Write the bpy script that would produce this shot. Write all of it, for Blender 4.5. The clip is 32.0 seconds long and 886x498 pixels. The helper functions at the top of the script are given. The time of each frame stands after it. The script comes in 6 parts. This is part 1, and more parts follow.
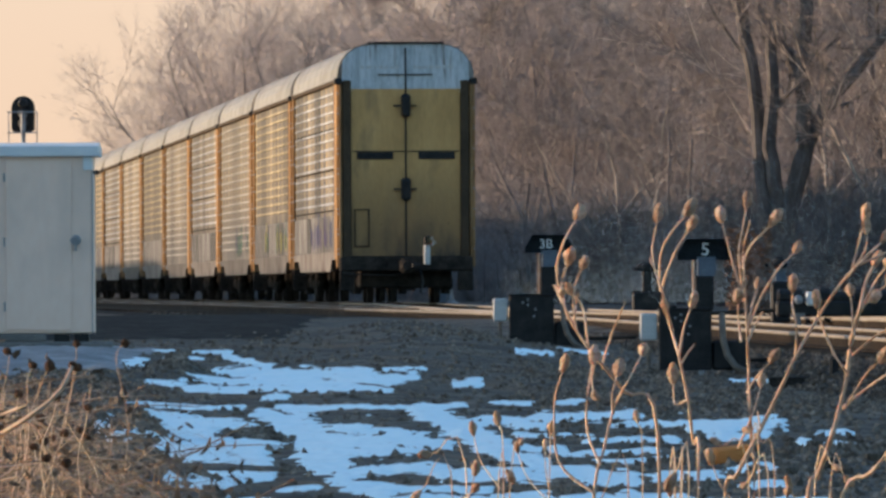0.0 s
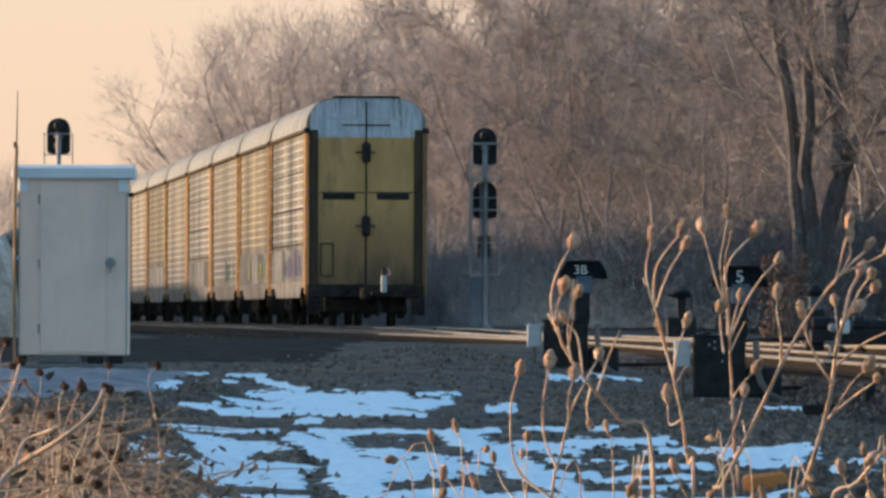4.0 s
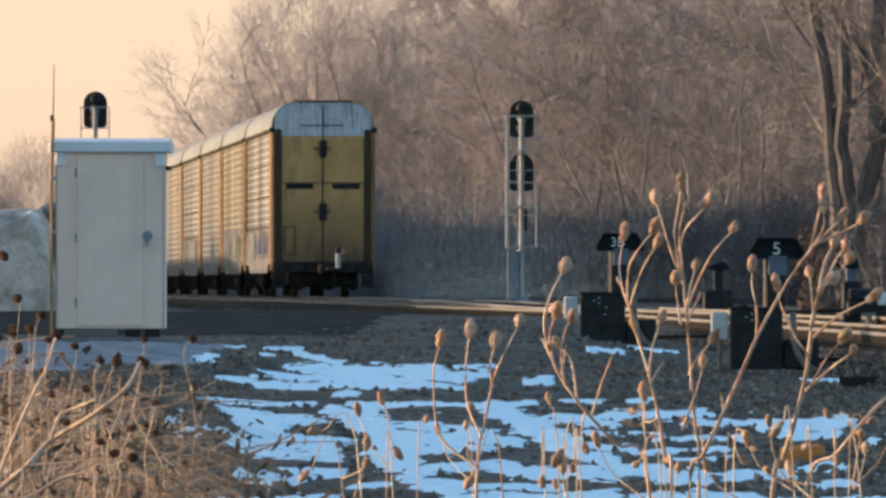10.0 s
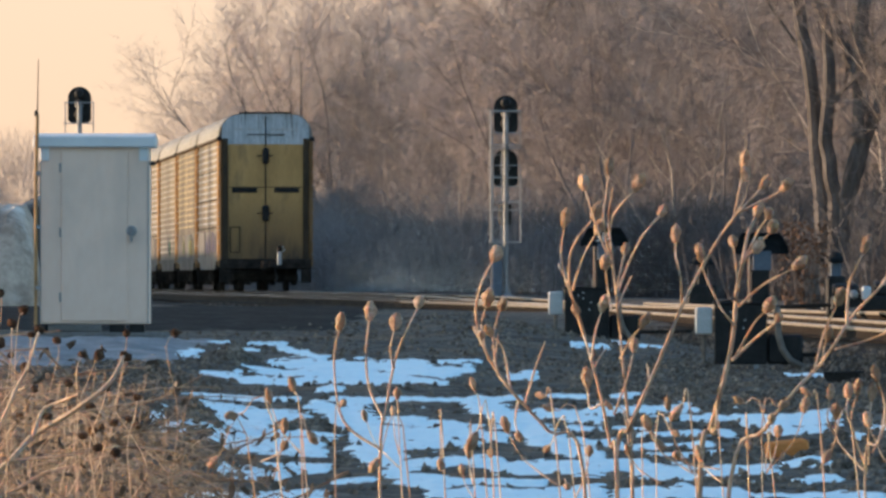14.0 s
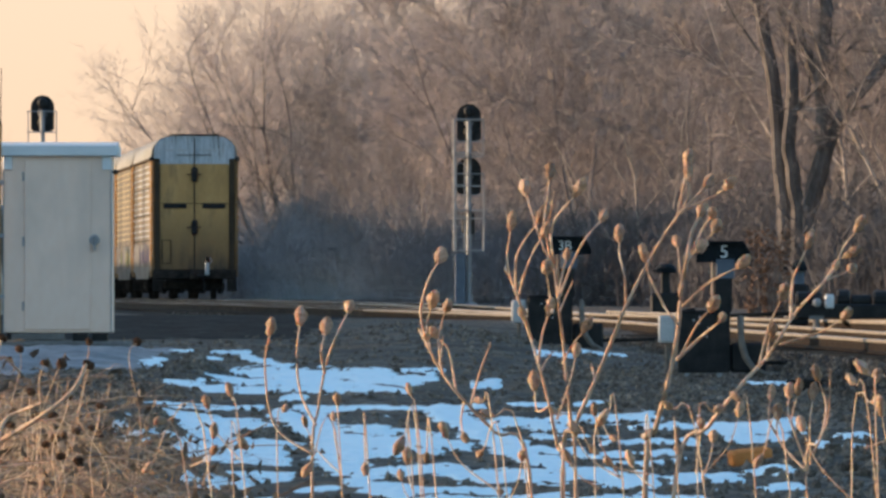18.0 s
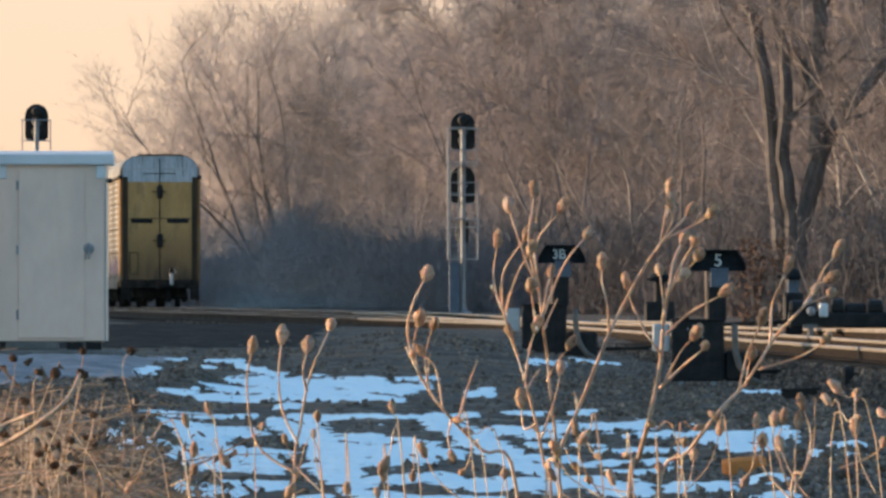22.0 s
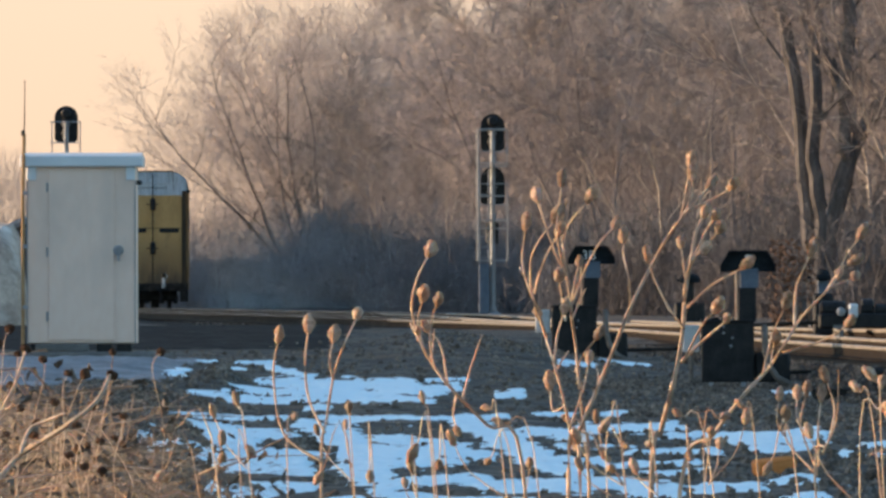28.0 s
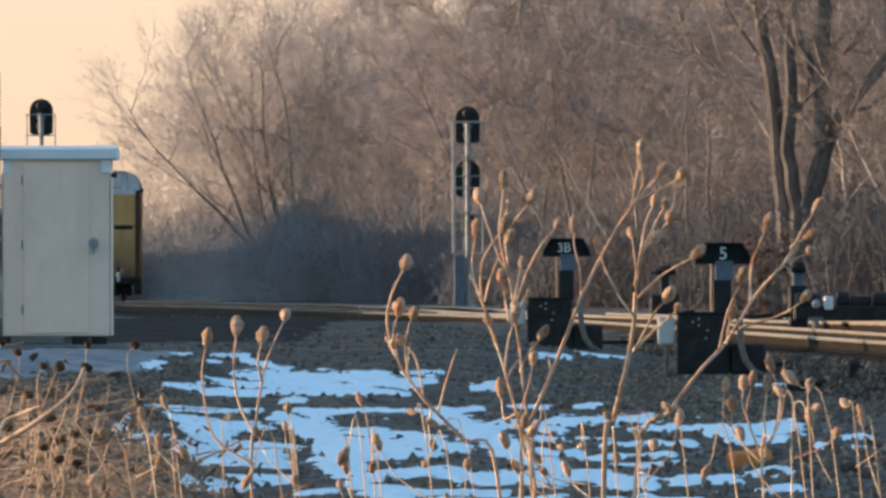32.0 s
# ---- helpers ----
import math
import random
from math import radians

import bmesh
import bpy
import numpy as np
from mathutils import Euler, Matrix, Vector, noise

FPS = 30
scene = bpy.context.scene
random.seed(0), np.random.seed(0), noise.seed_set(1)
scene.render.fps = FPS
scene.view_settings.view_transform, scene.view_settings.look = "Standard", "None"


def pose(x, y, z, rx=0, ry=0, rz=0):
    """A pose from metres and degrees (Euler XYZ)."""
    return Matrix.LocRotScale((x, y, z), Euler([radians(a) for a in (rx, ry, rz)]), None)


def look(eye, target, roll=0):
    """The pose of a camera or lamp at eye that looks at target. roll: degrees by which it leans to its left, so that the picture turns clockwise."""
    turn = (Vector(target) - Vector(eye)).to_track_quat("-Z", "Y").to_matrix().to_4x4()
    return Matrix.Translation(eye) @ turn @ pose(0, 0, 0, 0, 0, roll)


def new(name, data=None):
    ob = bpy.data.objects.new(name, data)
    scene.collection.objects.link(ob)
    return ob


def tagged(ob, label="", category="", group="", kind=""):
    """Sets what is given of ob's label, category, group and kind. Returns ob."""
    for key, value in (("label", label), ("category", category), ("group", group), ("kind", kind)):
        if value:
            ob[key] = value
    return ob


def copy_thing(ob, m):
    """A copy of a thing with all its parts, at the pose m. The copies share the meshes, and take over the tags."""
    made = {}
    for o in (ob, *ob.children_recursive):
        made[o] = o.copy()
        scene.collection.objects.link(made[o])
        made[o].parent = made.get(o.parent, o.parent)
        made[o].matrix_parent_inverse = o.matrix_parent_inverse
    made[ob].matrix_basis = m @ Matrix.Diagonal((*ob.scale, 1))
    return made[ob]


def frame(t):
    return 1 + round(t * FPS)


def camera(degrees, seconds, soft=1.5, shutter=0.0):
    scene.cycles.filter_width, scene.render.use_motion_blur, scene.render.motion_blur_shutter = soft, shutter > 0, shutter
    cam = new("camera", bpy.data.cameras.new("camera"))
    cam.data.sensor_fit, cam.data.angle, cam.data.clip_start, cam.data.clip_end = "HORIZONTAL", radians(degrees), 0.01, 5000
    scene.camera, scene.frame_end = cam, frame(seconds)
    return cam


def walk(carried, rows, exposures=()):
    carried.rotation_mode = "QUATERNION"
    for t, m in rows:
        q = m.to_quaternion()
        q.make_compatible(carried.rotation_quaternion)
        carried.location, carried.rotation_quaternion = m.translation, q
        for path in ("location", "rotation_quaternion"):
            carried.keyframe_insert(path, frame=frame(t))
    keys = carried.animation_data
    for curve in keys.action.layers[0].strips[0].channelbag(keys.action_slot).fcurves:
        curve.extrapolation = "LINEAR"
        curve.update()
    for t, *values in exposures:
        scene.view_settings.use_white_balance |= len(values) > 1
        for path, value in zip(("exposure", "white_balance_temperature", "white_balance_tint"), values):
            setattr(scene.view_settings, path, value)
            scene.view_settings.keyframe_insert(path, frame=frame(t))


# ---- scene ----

# Camera: hand-held at eye height with a long lens, only its aim wanders.
# seconds, turn to the left, tilt up, lean (degrees)
AIM = [
    (0, 0.0000, 0.1654, -0.254), (0.5, 0.0020, 0.1494, -0.072), (1, 0.0129, 0.1539, -0.162), (1.5, 0.0375, 0.1640, -0.126),
    (2, 0.0046, 0.1914, -0.038), (2.5, 0.0200, 0.2162, -0.017), (3, 0.0326, 0.2430, 0.109), (3.5, 0.0678, 0.2632, 0.178),
    (4, 0.1407, 0.2672, 0.201), (4.5, 0.2264, 0.2685, 0.094), (6.5, 0.3594, 0.2205, -0.141), (7, 0.3380, 0.1984, -0.113),
    (7.5, 0.3165, 0.1831, 0.024), (8, 0.2874, 0.1682, 0.120), (8.5, 0.2570, 0.1749, 0.108), (9, 0.2583, 0.1758, 0.199),
    (9.5, 0.2788, 0.1613, 0.159), (10, 0.2902, 0.1558, 0.072), (10.5, 0.3266, 0.1450, 0.172), (11, 0.3796, 0.1386, 0.150),
    (11.5, 0.3961, 0.1368, -0.065), (12, 0.3785, 0.1368, -0.067), (12.5, 0.3319, 0.1330, -0.087), (13, 0.3059, 0.1248, 0.027),
    (13.5, 0.2739, 0.1321, 0.058), (14, 0.2264, 0.1356, 0.049), (14.5, 0.1970, 0.1351, 0.081), (15, 0.1220, 0.1613, 0.081),
    (15.5, 0.1045, 0.1672, 0.033), (17.5, 0.0935, 0.1807, 0.000), (18, 0.0765, 0.1702, -0.001), (18.5, 0.0614, 0.1625, 0.035),
    (19, 0.0514, 0.1584, 0.051), (19.5, 0.0367, 0.1530, 0.104), (20, 0.0451, 0.1519, 0.028), (20.5, 0.0479, 0.1508, -0.011),
    (21, 0.0729, 0.1537, 0.011), (21.5, 0.0624, 0.1831, -0.002), (22, 0.0525, 0.2054, -0.003), (22.5, 0.0593, 0.2119, -0.038),
    (23, 0.0736, 0.2335, -0.004), (23.5, 0.0637, 0.2428, -0.009), (24, 0.0824, 0.2617, -0.118), (24.5, 0.0972, 0.2817, -0.077),
    (25, 0.1237, 0.3022, -0.085), (25.5, 0.1242, 0.3201, -0.080), (27.5, 0.1600, 0.2170, -0.134), (28, 0.1737, 0.2106, -0.097),
    (28.5, 0.1567, 0.2070, -0.096), (29, 0.1750, 0.2000, -0.104), (29.5, 0.1726, 0.2000, -0.096), (30, 0.1122, 0.1965, -0.101),
    (30.5, 0.1017, 0.1883, -0.168), (31, 0.1026, 0.1924, -0.139), (31.5, 0.1071, 0.1877, -0.177), (32, 0.0728, 0.1801, -0.141),
]
EYE = Vector((0.0, 0.0, 1.7))
cam = camera(3.6, 32.0, soft=2.9)
walk(cam, [(t, pose(*EYE, 90 + tilt, 0, turn) @ pose(0, 0, 0, 0, 0, lean)) for t, turn, tilt, lean in AIM],
     [(0, 1.40, 6100, 10), (4, 1.43, 6150, 10), (7, 1.47, 6280, 10), (8.2, 1.56, 6350, 10), (32, 1.56, 6350, 10)])

# ---- light: low winter sun from the side, clear sky ----
SUN_TURN, SUN_HEIGHT = -80.0, 7.0   # degrees clockwise from +y, and above the horizon
world = bpy.data.worlds.new("sky")
scene.world = world
world.use_nodes = True
wn = world.node_tree.nodes
sky = wn.new("ShaderNodeTexSky")
sky.sky_type = "NISHITA"
sky.sun_disc = False
sky.sun_elevation, sky.sun_rotation = radians(SUN_HEIGHT), radians(SUN_TURN)
sky.air_density, sky.dust_density, sky.ozone_density = 1.0, 1.1, 2.2
wn["Background"].inputs[1].default_value = 0.15
world.node_tree.links.new(sky.outputs[0], wn["Background"].inputs[0])
sun = new("sun", bpy.data.lights.new("sun", "SUN"))
sun.data.energy, sun.data.angle, sun.data.color = 2.5, radians(0.6), (1.0, 0.70, 0.46)
sun_way = Vector((math.sin(radians(SUN_TURN)) * math.cos(radians(SUN_HEIGHT)), math.cos(radians(SUN_TURN)) * math.cos(radians(SUN_HEIGHT)), math.sin(radians(SUN_HEIGHT))))
sun.matrix_world = look(Vector((-60, 100, 60)), Vector((-60, 100, 60)) - sun_way)

# ---- building tools ----
class Build:
    """Collects vertices and faces of one mesh."""
    def __init__(self):
        self.v, self.f, self.m = [], [], []

    def add(self, verts, faces, mat=0):
        n = len(self.v)
        self.v.extend(verts)
        self.f.extend([tuple(i + n for i in f) for f in faces])
        self.m.extend([mat] * len(faces))
        return self

    def box(self, x0, x1, y0, y1, z0, z1, mat=0, bevel=0.0):
        """A box; with bevel, its edges along y and its ends are cut."""
        b = bevel
        if b <= 0:
            v = [(x, y, z) for x in (x0, x1) for y in (y0, y1) for z in (z0, z1)]
            f = [(0, 1, 3, 2), (4, 6, 7, 5), (0, 4, 5, 1), (2, 3, 7, 6), (0, 2, 6, 4), (1, 5, 7, 3)]
            return self.add(v, f, mat)
        v = []
        for y, k in ((y0, b), (y0 + b, 0), (y1 - b, 0), (y1, b)):
            xa, xb, za, zb, c = x0 + k, x1 - k, z0 + k, z1 - k, b
            v += [(xa + c, y, za), (xb - c, y, za), (xb, y, za + c), (xb, y, zb - c), (xb - c, y, zb), (xa + c, y, zb), (xa, y, zb - c), (xa, y, za + c)]
        f = [tuple(range(7, -1, -1))[::-1][::-1], tuple(range(24, 32))[::-1]]
        for r in range(3):
            for i in range(8):
                j = (i + 1) % 8
                f.append((r * 8 + i, r * 8 + j, r * 8 + 8 + j, r * 8 + 8 + i))
        return self.add(v, f, mat)

    def tube(self, points, radii, sides=6, mat=0, caps=True):
        """A round bar along the points."""
        pts = [Vector(p) for p in points]
        if not hasattr(radii, "__len__"):
            radii = [radii] * len(pts)
        v, f = [], []
        for i, p in enumerate(pts):
            d = (pts[min(i + 1, len(pts) - 1)] - pts[max(i - 1, 0)])
            d = d.normalized() if d.length > 1e-9 else Vector((0, 0, 1))
            a = d.orthogonal().normalized() if abs(d.z) > 0.999 else d.cross(Vector((0, 0, 1))).normalized()
            b = d.cross(a)
            for k in range(sides):
                w = 2 * math.pi * k / sides
                v.append(tuple(p + (a * math.cos(w) + b * math.sin(w)) * radii[i]))
        for i in range(len(pts) - 1):
            for k in range(sides):
                j = (k + 1) % sides
                f.append((i * sides + k, i * sides + j, (i + 1) * sides + j, (i + 1) * sides + k))
        if caps:
            f += [tuple(range(sides))[::-1], tuple(range((len(pts) - 1) * sides, len(pts) * sides))]
        return self.add(v, f, mat)

    def sweep(self, outline, path, mat=0, caps=True):
        """A profile (x, z) carried along places (x, y, z, turn)."""
        n, v, f = len(outline), [], []
        for px, py, pz, turn in path:
            c, s = math.cos(turn), math.sin(turn)
            v += [(px + c * ox, py + s * ox, pz + oz) for ox, oz in outline]
        for i in range(len(path) - 1):
            for k in range(n):
                j = (k + 1) % n
                f.append((i * n + k, i * n + j, (i + 1) * n + j, (i + 1) * n + k))
        if caps:
            f += [tuple(range(n))[::-1], tuple(range((len(path) - 1) * n, len(path) * n))]
        return self.add(v, f, mat)

    def lathe(self, profile, sides=10, mat=0, at=(0, 0, 0), turn=None):
        """A turned body: profile of (radius, z)."""
        v, f, n = [], [], len(profile)
        for r, z in profile:
            for k in range(sides):
                w = 2 * math.pi * k / sides
                p = Vector((r * math.cos(w), r * math.sin(w), z))
                if turn is not None:
                    p = turn @ p
                v.append((p.x + at[0], p.y + at[1], p.z + at[2]))
        for i in range(n - 1):
            for k in range(sides):
                j = (k + 1) % sides
                f.append((i * sides + k, i * sides + j, (i + 1) * sides + j, (i + 1) * sides + k))
        f += [tuple(range(sides))[::-1], tuple(range((n - 1) * sides, n * sides))]
        return self.add(v, f, mat)

    def mesh(self, name, mats, smooth=False):
        me = bpy.data.meshes.new(name)
        me.from_pydata(self.v, [], self.f)
        for m in mats if isinstance(mats, (list, tuple)) else [mats]:
            me.materials.append(m)
        me.polygons.foreach_set("material_index", self.m)
        if smooth:
            me.polygons.foreach_set("use_smooth", [True] * len(self.f))
        bm = bmesh.new()
        bm.from_mesh(me)
        if len(bm.faces) < 6000:
            bmesh.ops.recalc_face_normals(bm, faces=bm.faces)
            bm.to_mesh(me)
        bm.free()
        me.update()
        return me


def part(name, build, mats, parent, label="", smooth=False, m=None):
    """One mesh object under a thing or under a part."""
    me = build if isinstance(build, bpy.types.Mesh) else build.mesh(name, mats, smooth)
    ob = new(name, me)
    ob.parent = parent
    if m is not None:
        ob.matrix_basis = m
    return tagged(ob, label) if label else ob


def thing(name, m, label, category, group="", kind=""):
    """An empty at a thing's base."""
    ob = new(name)
    ob.empty_display_size = 0.2
    ob.matrix_basis = m
    return tagged(ob, label, category, group, kind)


def solid(name, build, mats, label, category, group="", kind="", m=None, smooth=False):
    """A thing that is one mesh."""
    me = build if isinstance(build, bpy.types.Mesh) else build.mesh(name, mats, smooth)
    ob = new(name, me)
    if m is not None:
        ob.matrix_basis = m
    return tagged(ob, label, category, group, kind)


def curve_points(points, n=5):
    """A smooth line through the points."""
    pts = [Vector(p) for p in points]
    out = []
    for i in range(len(pts) - 1):
        p0, p1, p2, p3 = pts[max(i - 1, 0)], pts[i], pts[i + 1], pts[min(i + 2, len(pts) - 1)]
        for k in range(n):
            t = k / n
            out.append(0.5 * ((2 * p1) + (p2 - p0) * t + (2 * p0 - 5 * p1 + 4 * p2 - p3) * t * t + (3 * p1 - p0 - 3 * p2 + p3) * t ** 3))
    return out + [pts[-1]]


class Limbs:
    """Collects tapered three-sided twigs and rounder limbs quickly."""
    def __init__(self):
        self.v, self.f, self.n = [], [], 0

    def bar(self, pts, radii, sides):
        k = len(pts)
        d = pts[-1] - pts[0]
        d = d / (np.linalg.norm(d) + 1e-9)
        a = np.cross(d, (0.3, 0.9, 0.2) if abs(d[2]) > 0.9 else (0, 0, 1))
        a /= np.linalg.norm(a) + 1e-9
        b = np.cross(d, a)
        w = np.arange(sides) * 2 * np.pi / sides
        ring = np.outer(np.cos(w), a) + np.outer(np.sin(w), b)
        v = np.concatenate([p + ring * r for p, r in zip(pts, radii)])
        i = np.arange(sides)
        j = (i + 1) % sides
        for s in range(k - 1):
            o = self.n + s * sides
            self.f.extend(np.stack([o + i, o + j, o + sides + j, o + sides + i], 1).tolist())
        self.v.append(v)
        self.n += k * sides

    def spikes(self, starts, ends, radius, rg):
        """Fine twigs: slim three-sided points, many at once."""
        n = len(starts)
        d = ends - starts
        a = np.cross(d, rg.normal(size=(n, 3)))
        a /= np.linalg.norm(a, axis=1, keepdims=True) + 1e-9
        b = np.cross(d, a)
        b /= np.linalg.norm(b, axis=1, keepdims=True) + 1e-9
        r = (radius if hasattr(radius, "__len__") else np.full(n, radius))[:, None]
        v = np.stack([starts + a * r, starts - a * 0.5 * r + b * 0.87 * r, starts - a * 0.5 * r - b * 0.87 * r, ends], 1).reshape(-1, 3)
        o = self.n + 4 * np.arange(n)
        for p, q in ((0, 1), (1, 2), (2, 0)):
            self.f.extend(np.stack([o + p, o + q, o + 3], 1).tolist())
        self.v.append(v)
        self.n += 4 * n

    def blades(self, starts, ends, radius, rg):
        """The finest shoots: one slim point each."""
        n = len(starts)
        a = np.cross(ends - starts, rg.normal(size=(n, 3)))
        a /= np.linalg.norm(a, axis=1, keepdims=True) + 1e-9
        v = np.stack([starts + a * radius, starts - a * radius, ends], 1).reshape(-1, 3)
        o = self.n + 3 * np.arange(n)
        self.f.extend(np.stack([o, o + 1, o + 2], 1).tolist())
        self.v.append(v)
        self.n += 3 * n

    def mesh(self, name, mat):
        me = bpy.data.meshes.new(name)
        me.from_pydata(np.concatenate(self.v).tolist(), [], self.f)
        me.materials.append(mat)
        return me


def unit(v):
    return v / (np.linalg.norm(v) + 1e-9)


def bent(rg, start, way, length, n, wander, lift):
    pts, p, d = [start], start, unit(way)
    for _ in range(n):
        d = unit(d + rg.normal(size=3) * wander + np.array((0, 0, lift)))
        p = p + d * length / n
        pts.append(p)
    return np.array(pts)


def smoothstep(a, b, x):
    t = min(1.0, max(0.0, (x - a) / (b - a)))
    return t * t * (3 - 2 * t)


# ---- materials ----
def material(name, colours, scale=6.0, rough=0.7, metal=0.0, bump=0.2, fine=60.0, stretch=(1, 1, 1), random_tint=0.0, spots=None, glow=None, grain=0.45, grime=None):
    """A worn surface: colours mixed by noise at two scales, with fine relief. Object coordinates, metres."""
    mat = bpy.data.materials.new(name)
    mat.use_nodes = True
    nt = mat.node_tree
    n, l = nt.nodes, nt.links
    bsdf = n["Principled BSDF"]
    co = n.new("ShaderNodeTexCoord")
    mp = n.new("ShaderNodeMapping")
    mp.inputs["Scale"].default_value = stretch
    l.new(co.outputs["Object"], mp.inputs["Vector"])
    if random_tint:
        own = n.new("ShaderNodeObjectInfo")
        far = n.new("ShaderNodeMath")
        far.operation = "MULTIPLY"
        far.inputs[1].default_value = 60.0
        l.new(own.outputs["Random"], far.inputs[0])
        l.new(far.outputs[0], mp.inputs["Location"])
    big = n.new("ShaderNodeTexNoise")
    big.inputs["Scale"].default_value, big.inputs["Detail"].default_value, big.inputs["Roughness"].default_value = scale, 6, 0.62
    l.new(mp.outputs[0], big.inputs["Vector"])
    ramp = n.new("ShaderNodeValToRGB")
    el = ramp.color_ramp.elements
    el[0].position, el[1].position = 0.32, 0.68
    el[0].color, el[1].color = (*colours[0], 1), (*colours[-1], 1)
    for i, c in enumerate(colours[1:-1]):
        e = el.new(0.32 + 0.36 * (i + 1) / (len(colours) - 1))
        e.color = (*c, 1)
    l.new(big.outputs[0], ramp.inputs[0])
    small = n.new("ShaderNodeTexNoise")
    small.inputs["Scale"].default_value, small.inputs["Detail"].default_value = fine, 3
    l.new(mp.outputs[0], small.inputs["Vector"])
    out = ramp.outputs[0]
    mixf = n.new("ShaderNodeMix")
    mixf.data_type, mixf.blend_type = "RGBA", "OVERLAY"
    mixf.inputs[0].default_value = grain
    l.new(out, mixf.inputs[6])
    l.new(small.outputs[0], mixf.inputs[7])
    out = mixf.outputs[2]
    if spots:
        colour, s_scale, cut, s_stretch = spots
        mp2 = n.new("ShaderNodeMapping")
        mp2.inputs["Scale"].default_value = s_stretch
        l.new(co.outputs["Object"], mp2.inputs["Vector"])
        sp = n.new("ShaderNodeTexNoise")
        sp.inputs["Scale"].default_value, sp.inputs["Detail"].default_value = s_scale, 8
        l.new(mp2.outputs[0], sp.inputs["Vector"])
        cr = n.new("ShaderNodeMapRange")
        cr.inputs[1].default_value, cr.inputs[2].default_value = cut, cut + 0.16
        l.new(sp.outputs[0], cr.inputs[0])
        ms = n.new("ShaderNodeMix")
        ms.data_type = "RGBA"
        l.new(cr.outputs[0], ms.inputs[0])
        l.new(out, ms.inputs[6])
        ms.inputs[7].default_value = (*colour, 1)
        out = ms.outputs[2]
    if grime:
        # dirt thrown up from the track, thinning out unevenly upwards
        z0, z1, dirt = grime
        sz = n.new("ShaderNodeSeparateXYZ")
        l.new(co.outputs["Object"], sz.inputs[0])
        hz = n.new("ShaderNodeMapRange")
        hz.inputs[1].default_value, hz.inputs[2].default_value = z1, z0
        l.new(sz.outputs[2], hz.inputs[0])
        mz = n.new("ShaderNodeMath")
        mz.operation = "MULTIPLY"
        l.new(hz.outputs[0], mz.inputs[0])
        cz = n.new("ShaderNodeMapRange")
        cz.inputs[1].default_value, cz.inputs[2].default_value = 0.18, 0.55
        l.new(big.outputs[0], cz.inputs[0])
        l.new(cz.outputs[0], mz.inputs[1])
        mg = n.new("ShaderNodeMix")
        mg.data_type = "RGBA"
        l.new(mz.outputs[0], mg.inputs[0])
        l.new(out, mg.inputs[6])
        mg.inputs[7].default_value = (*dirt, 1)
        out = mg.outputs[2]
    if random_tint:
        oi = n.new("ShaderNodeObjectInfo")
        mr = n.new("ShaderNodeMapRange")
        mr.inputs[3].default_value, mr.inputs[4].default_value = 1 - random_tint, 1 + random_tint
        l.new(oi.outputs["Random"], mr.inputs[0])
        hs = n.new("ShaderNodeHueSaturation")
        l.new(mr.outputs[0], hs.inputs["Value"])
        l.new(out, hs.inputs["Color"])
        out = hs.outputs[0]
    l.new(out, bsdf.inputs["Base Color"])
    rr = n.new("ShaderNodeMapRange")
    rr.inputs[3].default_value, rr.inputs[4].default_value = max(0, rough - 0.12), min(1, rough + 0.12)
    l.new(small.outputs[0], rr.inputs[0])
    l.new(rr.outputs[0], bsdf.inputs["Roughness"])
    bsdf.inputs["Metallic"].default_value = metal
    bsdf.inputs["Specular IOR Level"].default_value = 0.5 if rough < 0.5 else (0.2 if rough < 0.72 else 0.06)
    if bump:
        bp = n.new("ShaderNodeBump")
        bp.inputs["Strength"].default_value, bp.inputs["Distance"].default_value = bump, 0.02
        l.new(small.outputs[0], bp.inputs["Height"])
        l.new(bp.outputs[0], bsdf.inputs["Normal"])
    if glow:
        bsdf.inputs["Emission Color"].default_value, bsdf.inputs["Emission Strength"].default_value = (*glow[0], 1), glow[1]
    return mat


M_GRAVEL = material("gravel", [(0.05, 0.044, 0.037), (0.115, 0.101, 0.085), (0.21, 0.182, 0.15)], 1.6, 0.95, 0, 0.9, 34, spots=((0.19, 0.13, 0.085), 0.5, 0.54, (1, 0.3, 1)))
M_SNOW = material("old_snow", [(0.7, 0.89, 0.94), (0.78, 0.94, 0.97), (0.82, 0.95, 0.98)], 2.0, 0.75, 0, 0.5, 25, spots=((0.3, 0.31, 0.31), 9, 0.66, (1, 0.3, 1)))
M_BALLAST = material("ballast", [(0.014, 0.013, 0.012), (0.03, 0.028, 0.026), (0.06, 0.055, 0.05)], 3.0, 0.95, 0, 1.0, 22)
M_STONE = material("broken_stone", [(0.05, 0.04, 0.031), (0.125, 0.102, 0.08), (0.27, 0.225, 0.18)], 8.0, 0.9, 0, 0.6, 40, random_tint=0.45)
M_TIE = material("weathered_tie_wood", [(0.03, 0.022, 0.016), (0.06, 0.044, 0.03), (0.11, 0.08, 0.055)], 3.0, 0.9, 0, 0.6, 40, (0.25, 3, 3), 0.5)
# rail web near black, head paler: shade under the head put into colour
M_RAIL = material("rusty_shaded_web", [(0.012, 0.009, 0.007), (0.022, 0.016, 0.011), (0.04, 0.029, 0.02)], 4, 0.85, 0.0, 0.3, 60)
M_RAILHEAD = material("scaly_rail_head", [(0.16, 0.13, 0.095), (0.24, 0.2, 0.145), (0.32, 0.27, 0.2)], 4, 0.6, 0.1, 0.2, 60)
